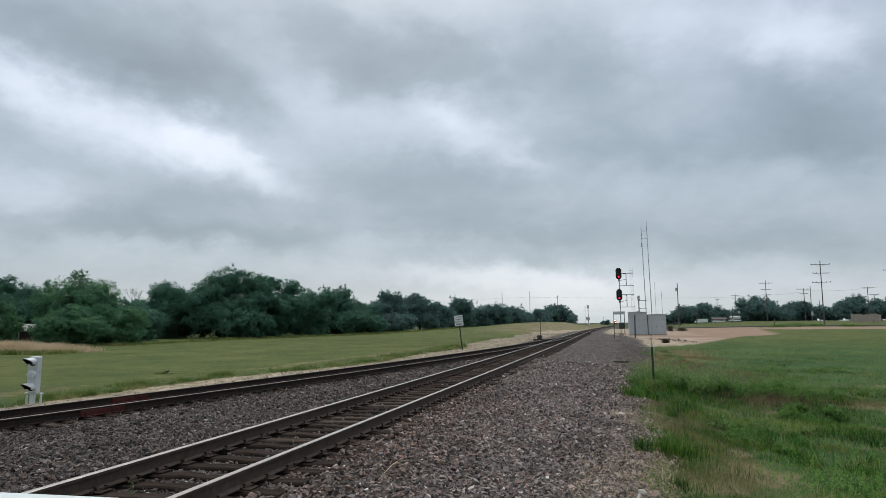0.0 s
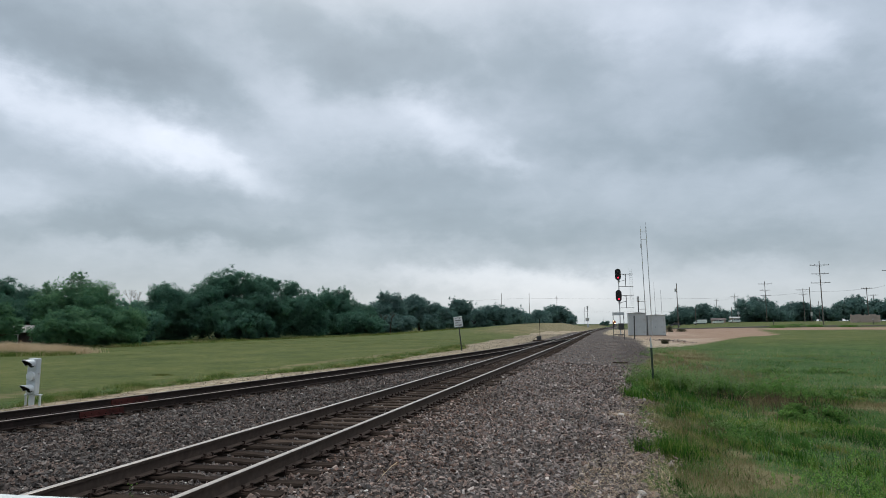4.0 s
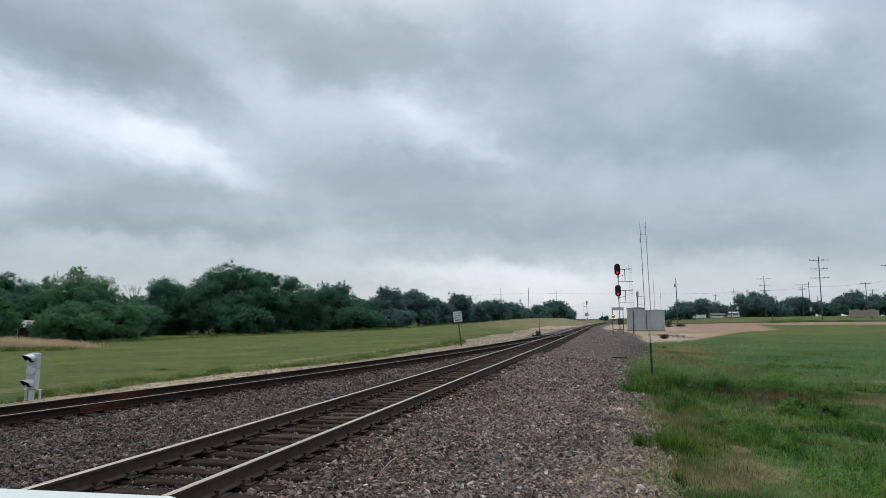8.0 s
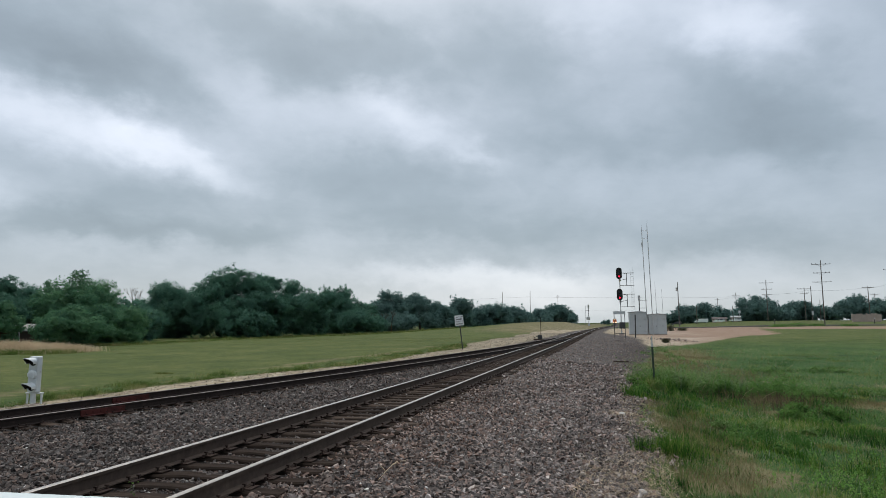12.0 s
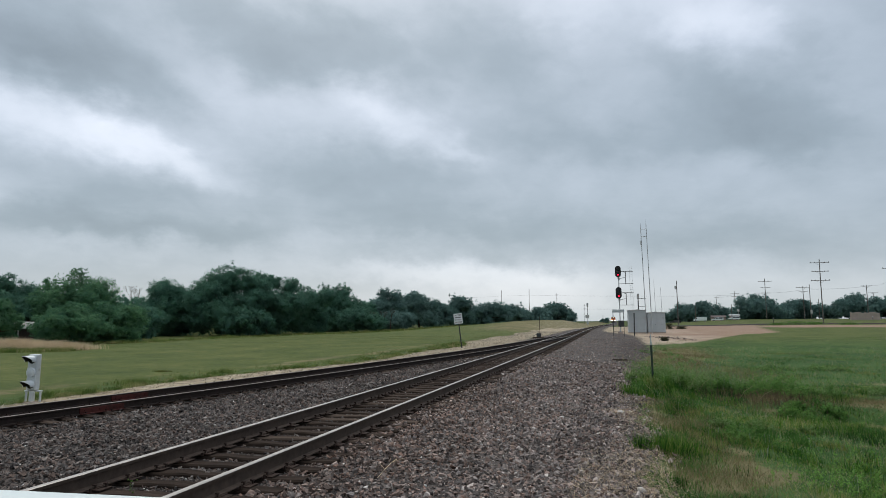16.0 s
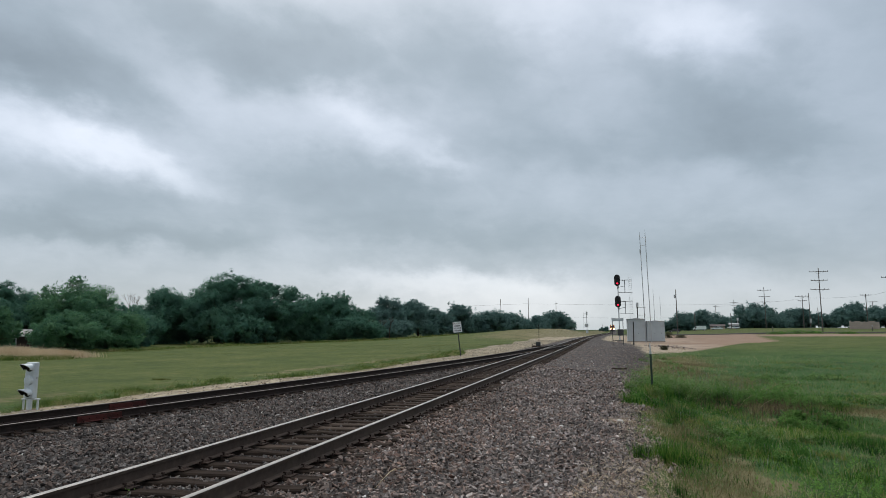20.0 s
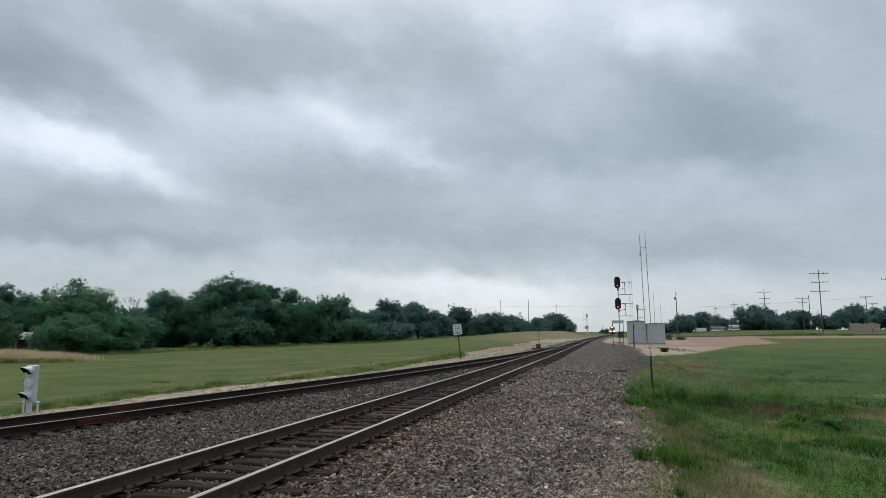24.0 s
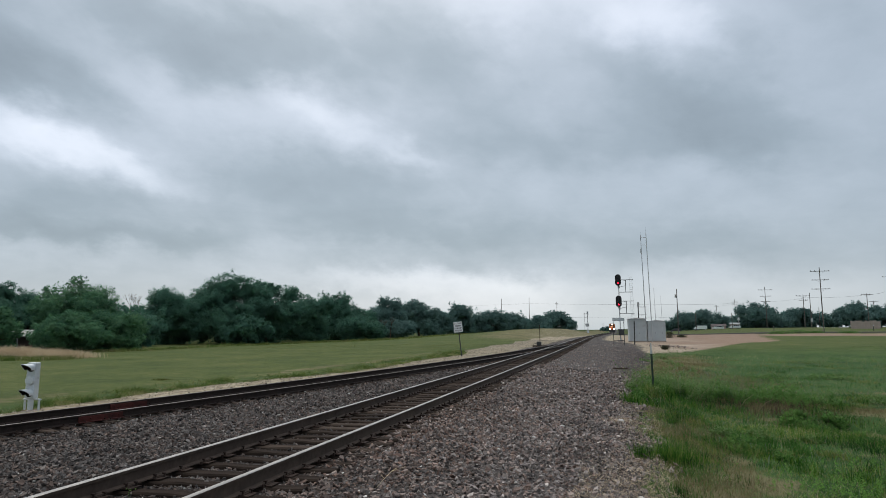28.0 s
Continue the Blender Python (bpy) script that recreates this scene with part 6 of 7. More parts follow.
stone_cloud("pale_stones", np.stack([x[k], y[k], ground_z(x[k], y[k]) + 0.03], 1), sz, M_WHITE_STONE, "scattered pale limestone lumps", 3)


def grass_field(name, x, y, height, width, material, label, seed, lean=0.35, lift=-0.02, short=False):
    """Blades of grass, joined: narrow bent blades, or plain slivers where the grass is short."""
    rnd = np.random.RandomState(seed)
    n = len(x)
    z = ground_z(x, y) + lift
    a = rnd.uniform(0, 6.28, n)
    h = height * rnd.uniform(0.5, 1.15, n)
    b = rnd.uniform(0, 6.28, n)
    tilt = h * np.abs(rnd.normal(scale=lean, size=n))
    w = width * rnd.uniform(0.6, 1.3, n)
    dx, dy = np.cos(a) * w / 2, np.sin(a) * w / 2
    tx, ty = np.cos(b) * tilt, np.sin(b) * tilt
    foot = [np.stack([x - dx, y - dy, z], 1), np.stack([x + dx, y + dy, z], 1)]
    tip = np.stack([x + tx, y + ty, z + h], 1)
    if short:
        v = np.stack(foot + [tip], 1)
        f = np.arange(n * 3).reshape(-1, 3)
    else:
        v = np.stack(foot + [
            np.stack([x + dx * 0.8 + tx * 0.35, y + dy * 0.8 + ty * 0.35, z + h * 0.55], 1),
            np.stack([x - dx * 0.8 + tx * 0.35, y - dy * 0.8 + ty * 0.35, z + h * 0.55], 1), tip], 1)
        k = (np.arange(n) * 5)[:, None]
        f = np.concatenate([k + np.array([(0, 1, 2)]), k + np.array([(0, 2, 3)]), k + np.array([(3, 2, 4)])])
    ob = new(name, array_mesh(name, v.reshape(-1, 3), f, material))
    return tagged(ob, label, "grass", kind="stuff")


def bank_points(n, seed, y0=6.0, y1=75.0, power=1.9, bare=1.15):
    rnd = np.random.RandomState(seed)
    y = y0 + (y1 - y0) * rnd.rand(n) ** power
    x = 5.0 + (2.2 + 0.95 * y) * rnd.rand(n) ** 1.15
    g, s, d = zones(x, y)
    keep = (rnd.rand(n) > g * 1.5) & (rnd.rand(n) > s) & (rnd.rand(n) > d * bare)
    return x[keep], y[keep]


# where the bank is lush: x, y, spread across, spread along, added height
LUSH = ((8.2, 26.8, 1.3, 1.8, 0.26), (10.2, 26.2, 1.2, 1.0, 0.22), (6.3, 24.6, 0.6, 1.2, 0.2), (7.4, 15.0, 0.7, 1.0, 0.12), (8.4, 17.5, 1.0, 0.9, 0.1), (5.9, 12.2, 0.35, 0.6, 0.15), (14, 39, 3.0, 1.8, 0.05), (11.0, 22.3, 0.9, 0.5, 0.14), (9.0, 11.0, 1.2, 0.8, 0.06))


def lush(x, y):
    return sum(a * np.exp(-((x - cx) / sx) ** 2 - ((y - cy) / sy) ** 2) for cx, cy, sx, sy, a in LUSH)


# short grass over the whole bank
x, y = bank_points(205000, 11, 6, 30, 1.45, 0.9)
x2, y2 = bank_points(120000, 10, 24, 80, 1.6, 1.25)
x, y = np.concatenate([x, x2]), np.concatenate([y, y2])
g = patches(x, y)
grass_field("grass", x, y, (0.05 + 0.12 * g ** 1.5) * (1 - 0.6 * ease(22, 38, y)) + 0.3 * lush(x, y), 0.0065 + 0.00042 * y, M_GRASS, "green ungrazed grass on the bank beside the gravel", 12, 1.1, short=True)
# longer blades, thicker where the bank is lush
x, y = bank_points(110000, 13, 6, 45, 1.5, 0.95)
g, q = patches(x, y), lush(x, y)
k = np.random.RandomState(4).rand(len(x)) < (0.22 + 0.5 * g ** 2) * (1 - 0.9 * ease(20, 30, y)) + 3.2 * q
x, y, g, q = x[k], y[k], g[k], q[k]
grass_field("tall_grass", x, y, 0.10 + 0.16 * g ** 2 + 0.85 * q, 0.006 + 0.00028 * y, M_GRASS, "longer green grass blades standing out of the bank", 14, 0.6)
# dry stems among the green
x, y = bank_points(90000, 17, 6, 60, 1.7, 0.1)
d = zones(x, y)[2]
k = np.random.RandomState(5).rand(len(x)) < 0.2 + 1.3 * d + 0.35 * (1 - patches(x * 0.7, y * 0.7)) ** 2
x, y = x[k], y[k]
grass_field("dry_grass", x, y, 0.11 + 0.1 * patches(x * 2, y * 2), 0.004 + 0.0003 * y, M_GRASS_DRY, "pale dry stems among the green grass", 15, 0.9, short=True)
x, y = 5 + 20 * np.random.RandomState(8).rand(90000) ** 2, 8 + 40 * np.random.RandomState(9).rand(90000) ** 2.2
k = zones(x, y)[2] * (x > 5.2) > 0.22 + 0.3 * np.random.RandomState(7).rand(90000)
grass_field("straw_patches", x[k], y[k], 0.05, 0.005 + 0.0003 * y[k], M_GRASS_DRY, "dry bleached patches in the green bank", 23, 1.8, short=True)
# brown thatch of old growth near the gravel
x, y = 5.6 + 1.6 * np.random.RandomState(44).rand(15000) ** 1.3, 8 + 14 * np.random.RandomState(45).rand(15000) ** 1.4
k = (patches(x * 1.3 + 5, y * 1.3) > 0.3 + 0.35 * np.random.RandomState(46).rand(15000)) & (zones(x, y)[0] < 0.5)
grass_field("thatch", x[k], y[k], 0.14, 0.0065, M_THATCH, "brown old growth standing among the green grass", 47, 0.8, short=True)
# the same on the near slope above the ditch and round the bare earth in it
rnd = np.random.RandomState(48)
x = np.concatenate([9.4 + 0.9 * rnd.normal(size=5000), 12.8 + 1.2 * rnd.normal(size=3500), 6.4 + 0.4 * rnd.normal(size=5000)])
y = np.concatenate([22.9 + 0.9 * rnd.normal(size=5000), 24.2 + 1.0 * rnd.normal(size=3500), 15.5 + 3.5 * rnd.normal(size=5000)])
k = (patches(x * 1.6 + 2, y * 1.6) > 0.25 + 0.4 * rnd.rand(len(x))) & (zones(x, y)[0] < 0.5)
grass_field("thatch", x[k], y[k], 0.2, 0.009, M_THATCH, "brown old growth on the slope above the ditch", 49, 0.8, short=True)
# tufts along the gravel's edge, round the post and on the bank
rnd = np.random.RandomState(15)
tufts = [(5.2, 11.8, 0.06, 90, 0.36), (5.28, 12.0, 0.08, 80, 0.3), (5.72, 11.9, 0.12, 260, 0.38), (5.85, 12.2, 0.14, 240, 0.34), (5.6, 12.5, 0.1, 120, 0.28), (5.75, 20.4, 0.12, 160, 0.3), (5.3, 20.8, 0.16, 200, 0.3), (5.5, 22.0, 0.25, 300, 0.36), (6.0, 24.0, 0.2, 320, 0.5), (6.4, 24.6, 0.25, 320, 0.45), (5.6, 9.6, 0.06, 60, 0.2), (6.4, 8.6, 0.1, 120, 0.2)]


def tuft_field(name, spots, material, label, seed, lean):
    rnd = np.random.RandomState(seed)
    x = np.concatenate([cx + sp * rnd.normal(size=n) for cx, cy, sp, n, hh in spots])
    y = np.concatenate([cy + sp * rnd.normal(size=n) for cx, cy, sp, n, hh in spots])
    h = np.concatenate([np.full(n, hh) for cx, cy, sp, n, hh in spots])
    grass_field(name, x, y, h, 0.0065 + 0.0003 * y, material, label, seed, lean)


def scattered(count, seed, lo, hi, wide, near=8.4, deep=20.0):
    """Places for clumps all over the bank, none on the bare patches."""
    rnd = np.random.RandomState(seed)
    out = []
    while len(out) < count:
        cy = near + deep * rnd.rand() ** 1.3
        cx = 5.6 + (1.0 + 0.62 * cy) * rnd.rand() ** 1.2
        g, sd, d = zones(np.array([cx]), np.array([cy]))
        if rnd.rand() > d[0] * 1.2 and g[0] < 0.3:
            out.append((cx, cy, wide * rnd.uniform(0.5, 1.4), rnd.randint(40, 110), rnd.uniform(lo, hi)))
    return out


tuft_field("grass_tufts", tufts + scattered(120, 51, 0.12, 0.26, 0.12), M_GRASS, "green grass tufts along the gravel and on the bank", 16, 0.5)
tuft_field("deep_green_tufts", scattered(190, 52, 0.12, 0.26, 0.17), M_GRASS_DEEP, "dark green grass clumps on the bank", 17, 0.6)
tuft_field("deep_green_tufts", scattered(120, 54, 0.08, 0.17, 0.6, 26.0, 24.0), M_GRASS_DEEP, "dark green grass clumps on the bank", 57, 0.7)
tuft_field("yellow_green_tufts", scattered(100, 53, 0.10, 0.20, 0.2) + scattered(150, 55, 0.08, 0.15, 0.7, 27.0, 28.0), M_GRASS_YELLOW, "yellowing grass clumps on the bank", 18, 0.7)
x, y = 8.8 + 1.9 * rnd.normal(size=9000), 50 + 9 * rnd.normal(size=9000)
x = x + 0.14 * (y - 50)
k = (zones(x, y)[0] < 0.4) & (patches(x * 1.5, y) > 0.35 + 0.3 * rnd.rand(9000))
grass_field("sparse_grass", x[k], y[k], 0.16, 0.02, M_VERGE, "sparse yellowing grass on the bare ground beyond the post", 29, 0.8, short=True)
x = 9.2 + 1.7 * rnd.normal(size=20000)
y = 42 + 8 * rnd.normal(size=20000)
k = (zones(x, y)[0] < 0.4) & (patches(x * 0.9 + 4, y * 0.6) > 0.22 + 0.3 * rnd.rand(20000))
pale = rnd.rand(20000) < 0.4
grass_field("thatch", x[k & ~pale], y[k & ~pale], 0.24, 0.018, M_THATCH, "brown old growth on the bare ground beyond the post", 50, 0.8, short=True)
grass_field("dry_grass", x[k & pale], y[k & pale], 0.2, 0.016, M_GRASS_DRY, "pale dry grass on the bare ground beyond the post", 51, 0.9, short=True)
# straw lying on the gravel's edge
x = np.concatenate([5.55 - 1.3 * rnd.rand(2600) ** 1.3, 4.9 + 0.22 * rnd.normal(size=420), rnd.uniform(4.9, 5.8, 2200)])
y = np.concatenate([9.3 + 1.3 * rnd.normal(size=2600), 16.3 + 0.25 * rnd.normal(size=420), rnd.uniform(9, 24, 2200)])
grass_field("straw", x, y, 0.04, 0.007, M_STRAW_TALL, "dry straw lying on the edge of the gravel", 22, 4.0, 0.045, short=True)
# rough verge along the siding
y = 9 + 50 * rnd.rand(64000) ** 1.3
x = strip_left(y) + 0.1 - np.abs(rnd.normal(scale=1.0, size=len(y)))
k = rnd.rand(len(x)) < 0.2 + 0.8 * patches(x * 2.6, y * 1.9) ** 1.5
x, y = x[k], y[k]
grass_field("verge_grass", x, y, 0.05 + 0.26 * patches(x * 2.6, y * 1.9) ** 2, 0.008 + 0.0003 * y, M_VERGE, "rough grass verge along the siding", 18, 1.0, short=True)
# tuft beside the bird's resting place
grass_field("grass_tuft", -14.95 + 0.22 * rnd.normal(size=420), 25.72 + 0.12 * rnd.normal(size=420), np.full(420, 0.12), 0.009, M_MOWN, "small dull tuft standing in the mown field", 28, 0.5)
y = 9 + 60 * rnd.rand(14000) ** 1.3
x = strip_left(y) + 0.5 - 1.5 * rnd.rand(14000)
k = rnd.rand(len(x)) > 0.7 * patches(x * 2, y * 2)
x, y = x[k], y[k]
grass_field("verge_straw", x, y, 0.07, 0.014, M_GRASS_DRY, "yellowed dry grass along the siding's stony edge", 26, 1.2)
y = 12 + 75 * rnd.rand(110000) ** 1.3
x = strip_left(y) - 0.4 - 36 * rnd.rand(110000) ** 1.2
k = rnd.rand(len(x)) < 0.25 + 0.75 * patches(x * 0.8, y * 0.8)
x, y = x[k], y[k]
grass_field("mown_grass", x, y, 0.045, 0.010 + 0.0006 * y, M_MOWN, "short mown grass of the field", 19, 1.3, short=True)
# tall dry grass below the trees
u = rnd.uniform(-1, 0.8, 22000)
x = -41.6 + 3.4 * u + 0.7 * rnd.normal(size=22000)
y = 43.8 + 2.0 * u + 1.1 * rnd.normal(size=22000)
grass_field("tall_dry_grass", x, y, (0.5 + 0.45 * patches(x * 1.5, y * 1.5)) * (1.05 - 0.35 * u), 0.024, M_STRAW_TALL, "tall straw coloured dry grass below the trees", 20, 0.75)
u = rnd.uniform(-1, 0.8, 9000)
x = -40.6 + 3.4 * u + 0.7 * rnd.normal(size=9000)
y = 41.6 + 2.0 * u + 0.7 * rnd.normal(size=9000)
grass_field("field_edge_grass", x, y, 0.28 + 0.2 * patches(x * 1.5, y), 0.024, M_VERGE, "rough olive grass in front of the dry grass", 27, 0.7)

# rough grass along the foot of the trees
u = rnd.rand(16000)
y = 58 + 150 * u ** 1.3
x = np.interp(y, (58, 90, 115, 145, 200, 210), (-46.5, -46, -37.5, -37.5, -34, -34)) + 1.4 * rnd.normal(size=16000)
grass_field("field_edge_grass", x, y, 0.15 + 0.45 * patches(x, y) ** 2, 0.02 + 0.0003 * y, M_VERGE, "pale rough grass along the foot of the trees", 24, 0.7)


def weed_patch(name, cx, cy, spread, n, height, leaf, label, seed, mat=M_WEED):
    rnd = np.random.RandomState(seed)
    x = cx + rnd.normal(size=n) * spread[0]
    y = cy + rnd.normal(size=n) * spread[1]
    z = ground_z(x, y) + height * rnd.rand(n)
    p = np.stack([x, y, z], 1)
    nrm = rnd.normal(size=(n, 3)) + np.array([0, 0, 1.0])
    nrm /= np.linalg.norm(nrm, axis=1)[:, None]
    a = np.cross(nrm, rnd.normal(size=(n, 3)))
    a /= np.linalg.norm(a, axis=1)[:, None]
    b = np.cross(nrm, a)
    s = leaf * rnd.uniform(0.5, 1.2, (n, 1))
    v = np.stack([p - a * s, p - b * s * 0.4, p + a * s, p + b * s * 0.4], 1).reshape(-1, 3)
    return tagged(new(name, array_mesh(name, v, np.arange(n * 4).reshape(-1, 4), mat)), label, "weeds", kind="stuff")




def leafy_weeds(name, cx, cy, spread, n, height, leaf, label, seed, mat):
    """Upright weeds: each a stalk with leaves standing off it all the way up."""
    rnd = np.random.RandomState(seed)
    x = np.repeat(cx + rnd.normal(size=n) * spread[0], 16)
    y = np.repeat(cy + rnd.normal(size=n) * spread[1], 16)
    hh = np.repeat(height * rnd.uniform(0.5, 1.1, n), 16)
    sway = np.repeat(rnd.normal(scale=0.25, size=(n, 2)), 16, 0)
    f = np.tile(np.arange(16) / 15.0, n)
    z = ground_z(x, y)
    x, y, z = x + sway[:, 0] * hh * f, y + sway[:, 1] * hh * f, z + hh * (0.08 + 0.92 * f)
    a = rnd.uniform(0, 6.28, n * 16)
    s = leaf * rnd.uniform(0.6, 1.2, n * 16) * (1.15 - 0.6 * f)
    out = np.stack([np.cos(a), np.sin(a), rnd.uniform(-0.1, 0.7, n * 16)], 1)
    side = np.stack([-np.sin(a), np.cos(a), rnd.normal(scale=0.3, size=n * 16)], 1)
    p = np.stack([x, y, z], 1)
    s = s[:, None]
    v = np.stack([p, p + out * s * 0.55 + side * s * 0.28, p + out * s * 1.1, p + out * s * 0.55 - side * s * 0.28], 1).reshape(-1, 3)
    return tagged(new(name, array_mesh(name, v, np.arange(n * 64).reshape(-1, 4), mat)), label, "weeds", kind="stuff")


def clump_spots(seed, count, cx, cy, sx, sy, size, height):
    rnd = np.random.RandomState(seed)
    return [(cx + sx * rnd.normal(), cy + sy * rnd.normal(), size * rnd.uniform(0.6, 1.3), height * rnd.uniform(0.6, 1.15)) for k in range(count)]


def weed_clumps(name, spots, per, leaf, label, seed, mat):
    """Domed clumps of leafy weeds, joined: low at the rim of each clump and tall in its middle."""
    rnd = np.random.RandomState(seed)
    at, n = [], 14
    for cx, cy, size, hh in spots:
        r, q = size * np.sqrt(rnd.rand(per)), rnd.uniform(0, 6.28, per)
        at.append(np.stack([cx + r * np.cos(q), cy + r * np.sin(q), hh * (1.05 - 0.75 * (r / size) ** 2) * rnd.uniform(0.75, 1.1, per)], 1))
    at = np.repeat(np.concatenate(at), n, 0)
    m = len(at)
    f = np.tile(np.arange(n) / (n - 1.0), m // n)
    sway = np.repeat(rnd.normal(scale=0.3, size=(m // n, 2)), n, 0)
    p = np.stack([at[:, 0] + sway[:, 0] * at[:, 2] * f, at[:, 1] + sway[:, 1] * at[:, 2] * f, ground_z(at[:, 0], at[:, 1]) + at[:, 2] * (0.1 + 0.9 * f)], 1)
    a = rnd.uniform(0, 6.28, m)
    s = (leaf * rnd.uniform(0.6, 1.25, m) * (1.2 - 0.55 * f))[:, None]
    out = np.stack([np.cos(a), np.sin(a), rnd.uniform(-0.2, 0.8, m)], 1)
    side = np.stack([-np.sin(a), np.cos(a), rnd.normal(scale=0.35, size=m)], 1)
    v = np.stack([p, p + out * s * 0.55 + side * s * 0.3, p + out * s * 1.15, p + out * s * 0.55 - side * s * 0.3], 1).reshape(-1, 3)
    return tagged(new(name, array_mesh(name, v, np.arange(m * 4).reshape(-1, 4), mat)), label, "weeds", kind="stuff")


weed_clumps("weeds", clump_spots(61, 24, 8.4, 27.4, 1.1, 1.2, 0.42, 0.98) + clump_spots(72, 9, 6.9, 26.2, 0.5, 0.9, 0.36, 0.85) + clump_spots(62, 5, 6.1, 24.6, 0.4, 0.7, 0.3, 0.55), 26, 0.085, "leafy pale green weeds on the bank", 31, M_WEED)
weed_clumps("weeds", clump_spots(63, 17, 9.8, 26.2, 1.0, 0.8, 0.4, 0.85) + clump_spots(64, 8, 8.2, 25.4, 0.8, 0.6, 0.34, 0.6) + clump_spots(65, 12, 10.4, 21.4, 0.6, 0.5, 0.34, 0.4), 26, 0.085, "dark green weeds above and in the ditch", 38, M_WEED_DARK)
weed_clumps("weeds", clump_spots(66, 7, 7.3, 15.0, 0.45, 0.7, 0.24, 0.36) + clump_spots(67, 4, 5.55, 22.0, 0.15, 1.0, 0.24, 0.5), 24, 0.06, "dark green weeds in the grass by the gravel", 39, M_WEED_DARK)
weed_clumps("weeds", clump_spots(68, 6, 7.9, 16.4, 0.6, 0.8, 0.22, 0.3) + clump_spots(69, 5, 12.5, 27.0, 1.4, 0.9, 0.4, 0.45), 24, 0.06, "leafy weeds with pale tips in the grass", 32, M_WEED)
weed_clumps("weeds", clump_spots(70, 9, 14.0, 38.5, 2.6, 1.2, 0.7, 0.35) + clump_spots(71, 8, 9.0, 46.0, 1.1, 6.0, 0.4, 0.4), 24, 0.08, "clumps of weeds beyond the bank", 35, M_WEED)
leafy_weeds("weeds", 8.9, 11.4, (0.8, 0.7), 210, 0.22, 0.05, "low bright leafy weeds in the near grass", 33, M_WEED_BRIGHT)
leafy_weeds("weeds", 10.0, 14.3, (1.0, 0.9), 170, 0.22, 0.05, "bright leafy weeds in front of the ditch", 35, M_WEED_BRIGHT)
weed_patch("weeds", -0.2, 6.1, (0.025, 0.025), 34, 0.2, 0.016, "small green weed growing between the ties", 34)
for cx, cy, w, h in ((16.3, 144, 1.0, 1.2), (19.2, 150, 1.3, 0.6), (9.9, 70.0, 0.4, 0.4)):
    weed_patch("low_shrub", cx, cy, (w * 0.4, w * 0.3), 2200, h, 0.03 + 0.0003 * cy, "low dull brown weeds growing on bare earth", int(cx * 10), M_SHRUB)
n = 240
x = np.clip(11.0 + 1.1 * rnd.normal(size=n), 8.5, 13.2)
y = 74.5 - 2.0 * (x - 11.6) + 1.8 * rnd.normal(size=n)
for cx, cy, w, h in ((45.8, 183.6, 3.0, 0.7), (50.5, 186.0, 3.6, 0.9), (55.3, 187.5, 3.0, 0.6), (62.0, 184.0, 2.6, 0.5)):
    weed_patch("low_shrub", cx, cy, (w * 0.4, 0.6), 1300, h, 0.11, "low dull green brush beside the far road", int(cx * 10), M_WEED_DARK)
stone_cloud("rubble", np.stack([x, y, ground_z(x, y) + 0.06], 1), rnd.uniform(0.05, 0.2, n), M_STONE, "grey clods and rubble on the edge of the bare earth", 9)

# brown stalks and pale seed heads on the bank
def seed_heads(cx, cy, sx, sy, n, lo, hi, seed):
    """Thin stems, each with a small pale feathery head, joined."""
    rnd = np.random.RandomState(seed)
    x, y, h = cx + sx * rnd.normal(size=n), cy + sy * rnd.normal(size=n), rnd.uniform(lo, hi, n)
    foot = np.stack([x, y, ground_z(x, y)], 1)
    tip = foot + np.stack([0.15 * h * rnd.normal(size=n), 0.15 * h * rnd.normal(size=n), h], 1)
    a = rnd.uniform(0, 3.14, n)
    w = np.stack([np.cos(a), np.sin(a), 0 * a], 1)
    neck = foot + (tip - foot) * 0.88
    stem = np.stack([foot - w * 0.003, foot + w * 0.003, neck + w * 0.002, neck - w * 0.002], 1)
    mid = (neck + tip) / 2
    r = rnd.uniform(0.006, 0.013, (n, 1))
    head = np.stack([neck, mid + w * r, tip, mid - w * r], 1)
    v = np.concatenate([stem, head]).reshape(-1, 3)
    tagged(new("seed_heads", array_mesh("seed_heads", v, np.arange(n * 8).reshape(-1, 4), M_SEED)), "pale seed heads on thin stems above the weeds", "grass", kind="stuff")


seed_heads(8.3, 26.8, 1.0, 1.2, 190, 0.45, 1.0, 81)
seed_heads(8.0, 16.0, 1.2, 2.6, 70, 0.15, 0.26, 82)
x = 9.6 + 1.0 * rnd.normal(size=900)
y = 23.6 + 1.4 * rnd.normal(size=900)
grass_field("dead_stalks", x, y, 0.36, 0.011, M_STALK, "brown dead stalks standing in the grass", 25, 0.4)
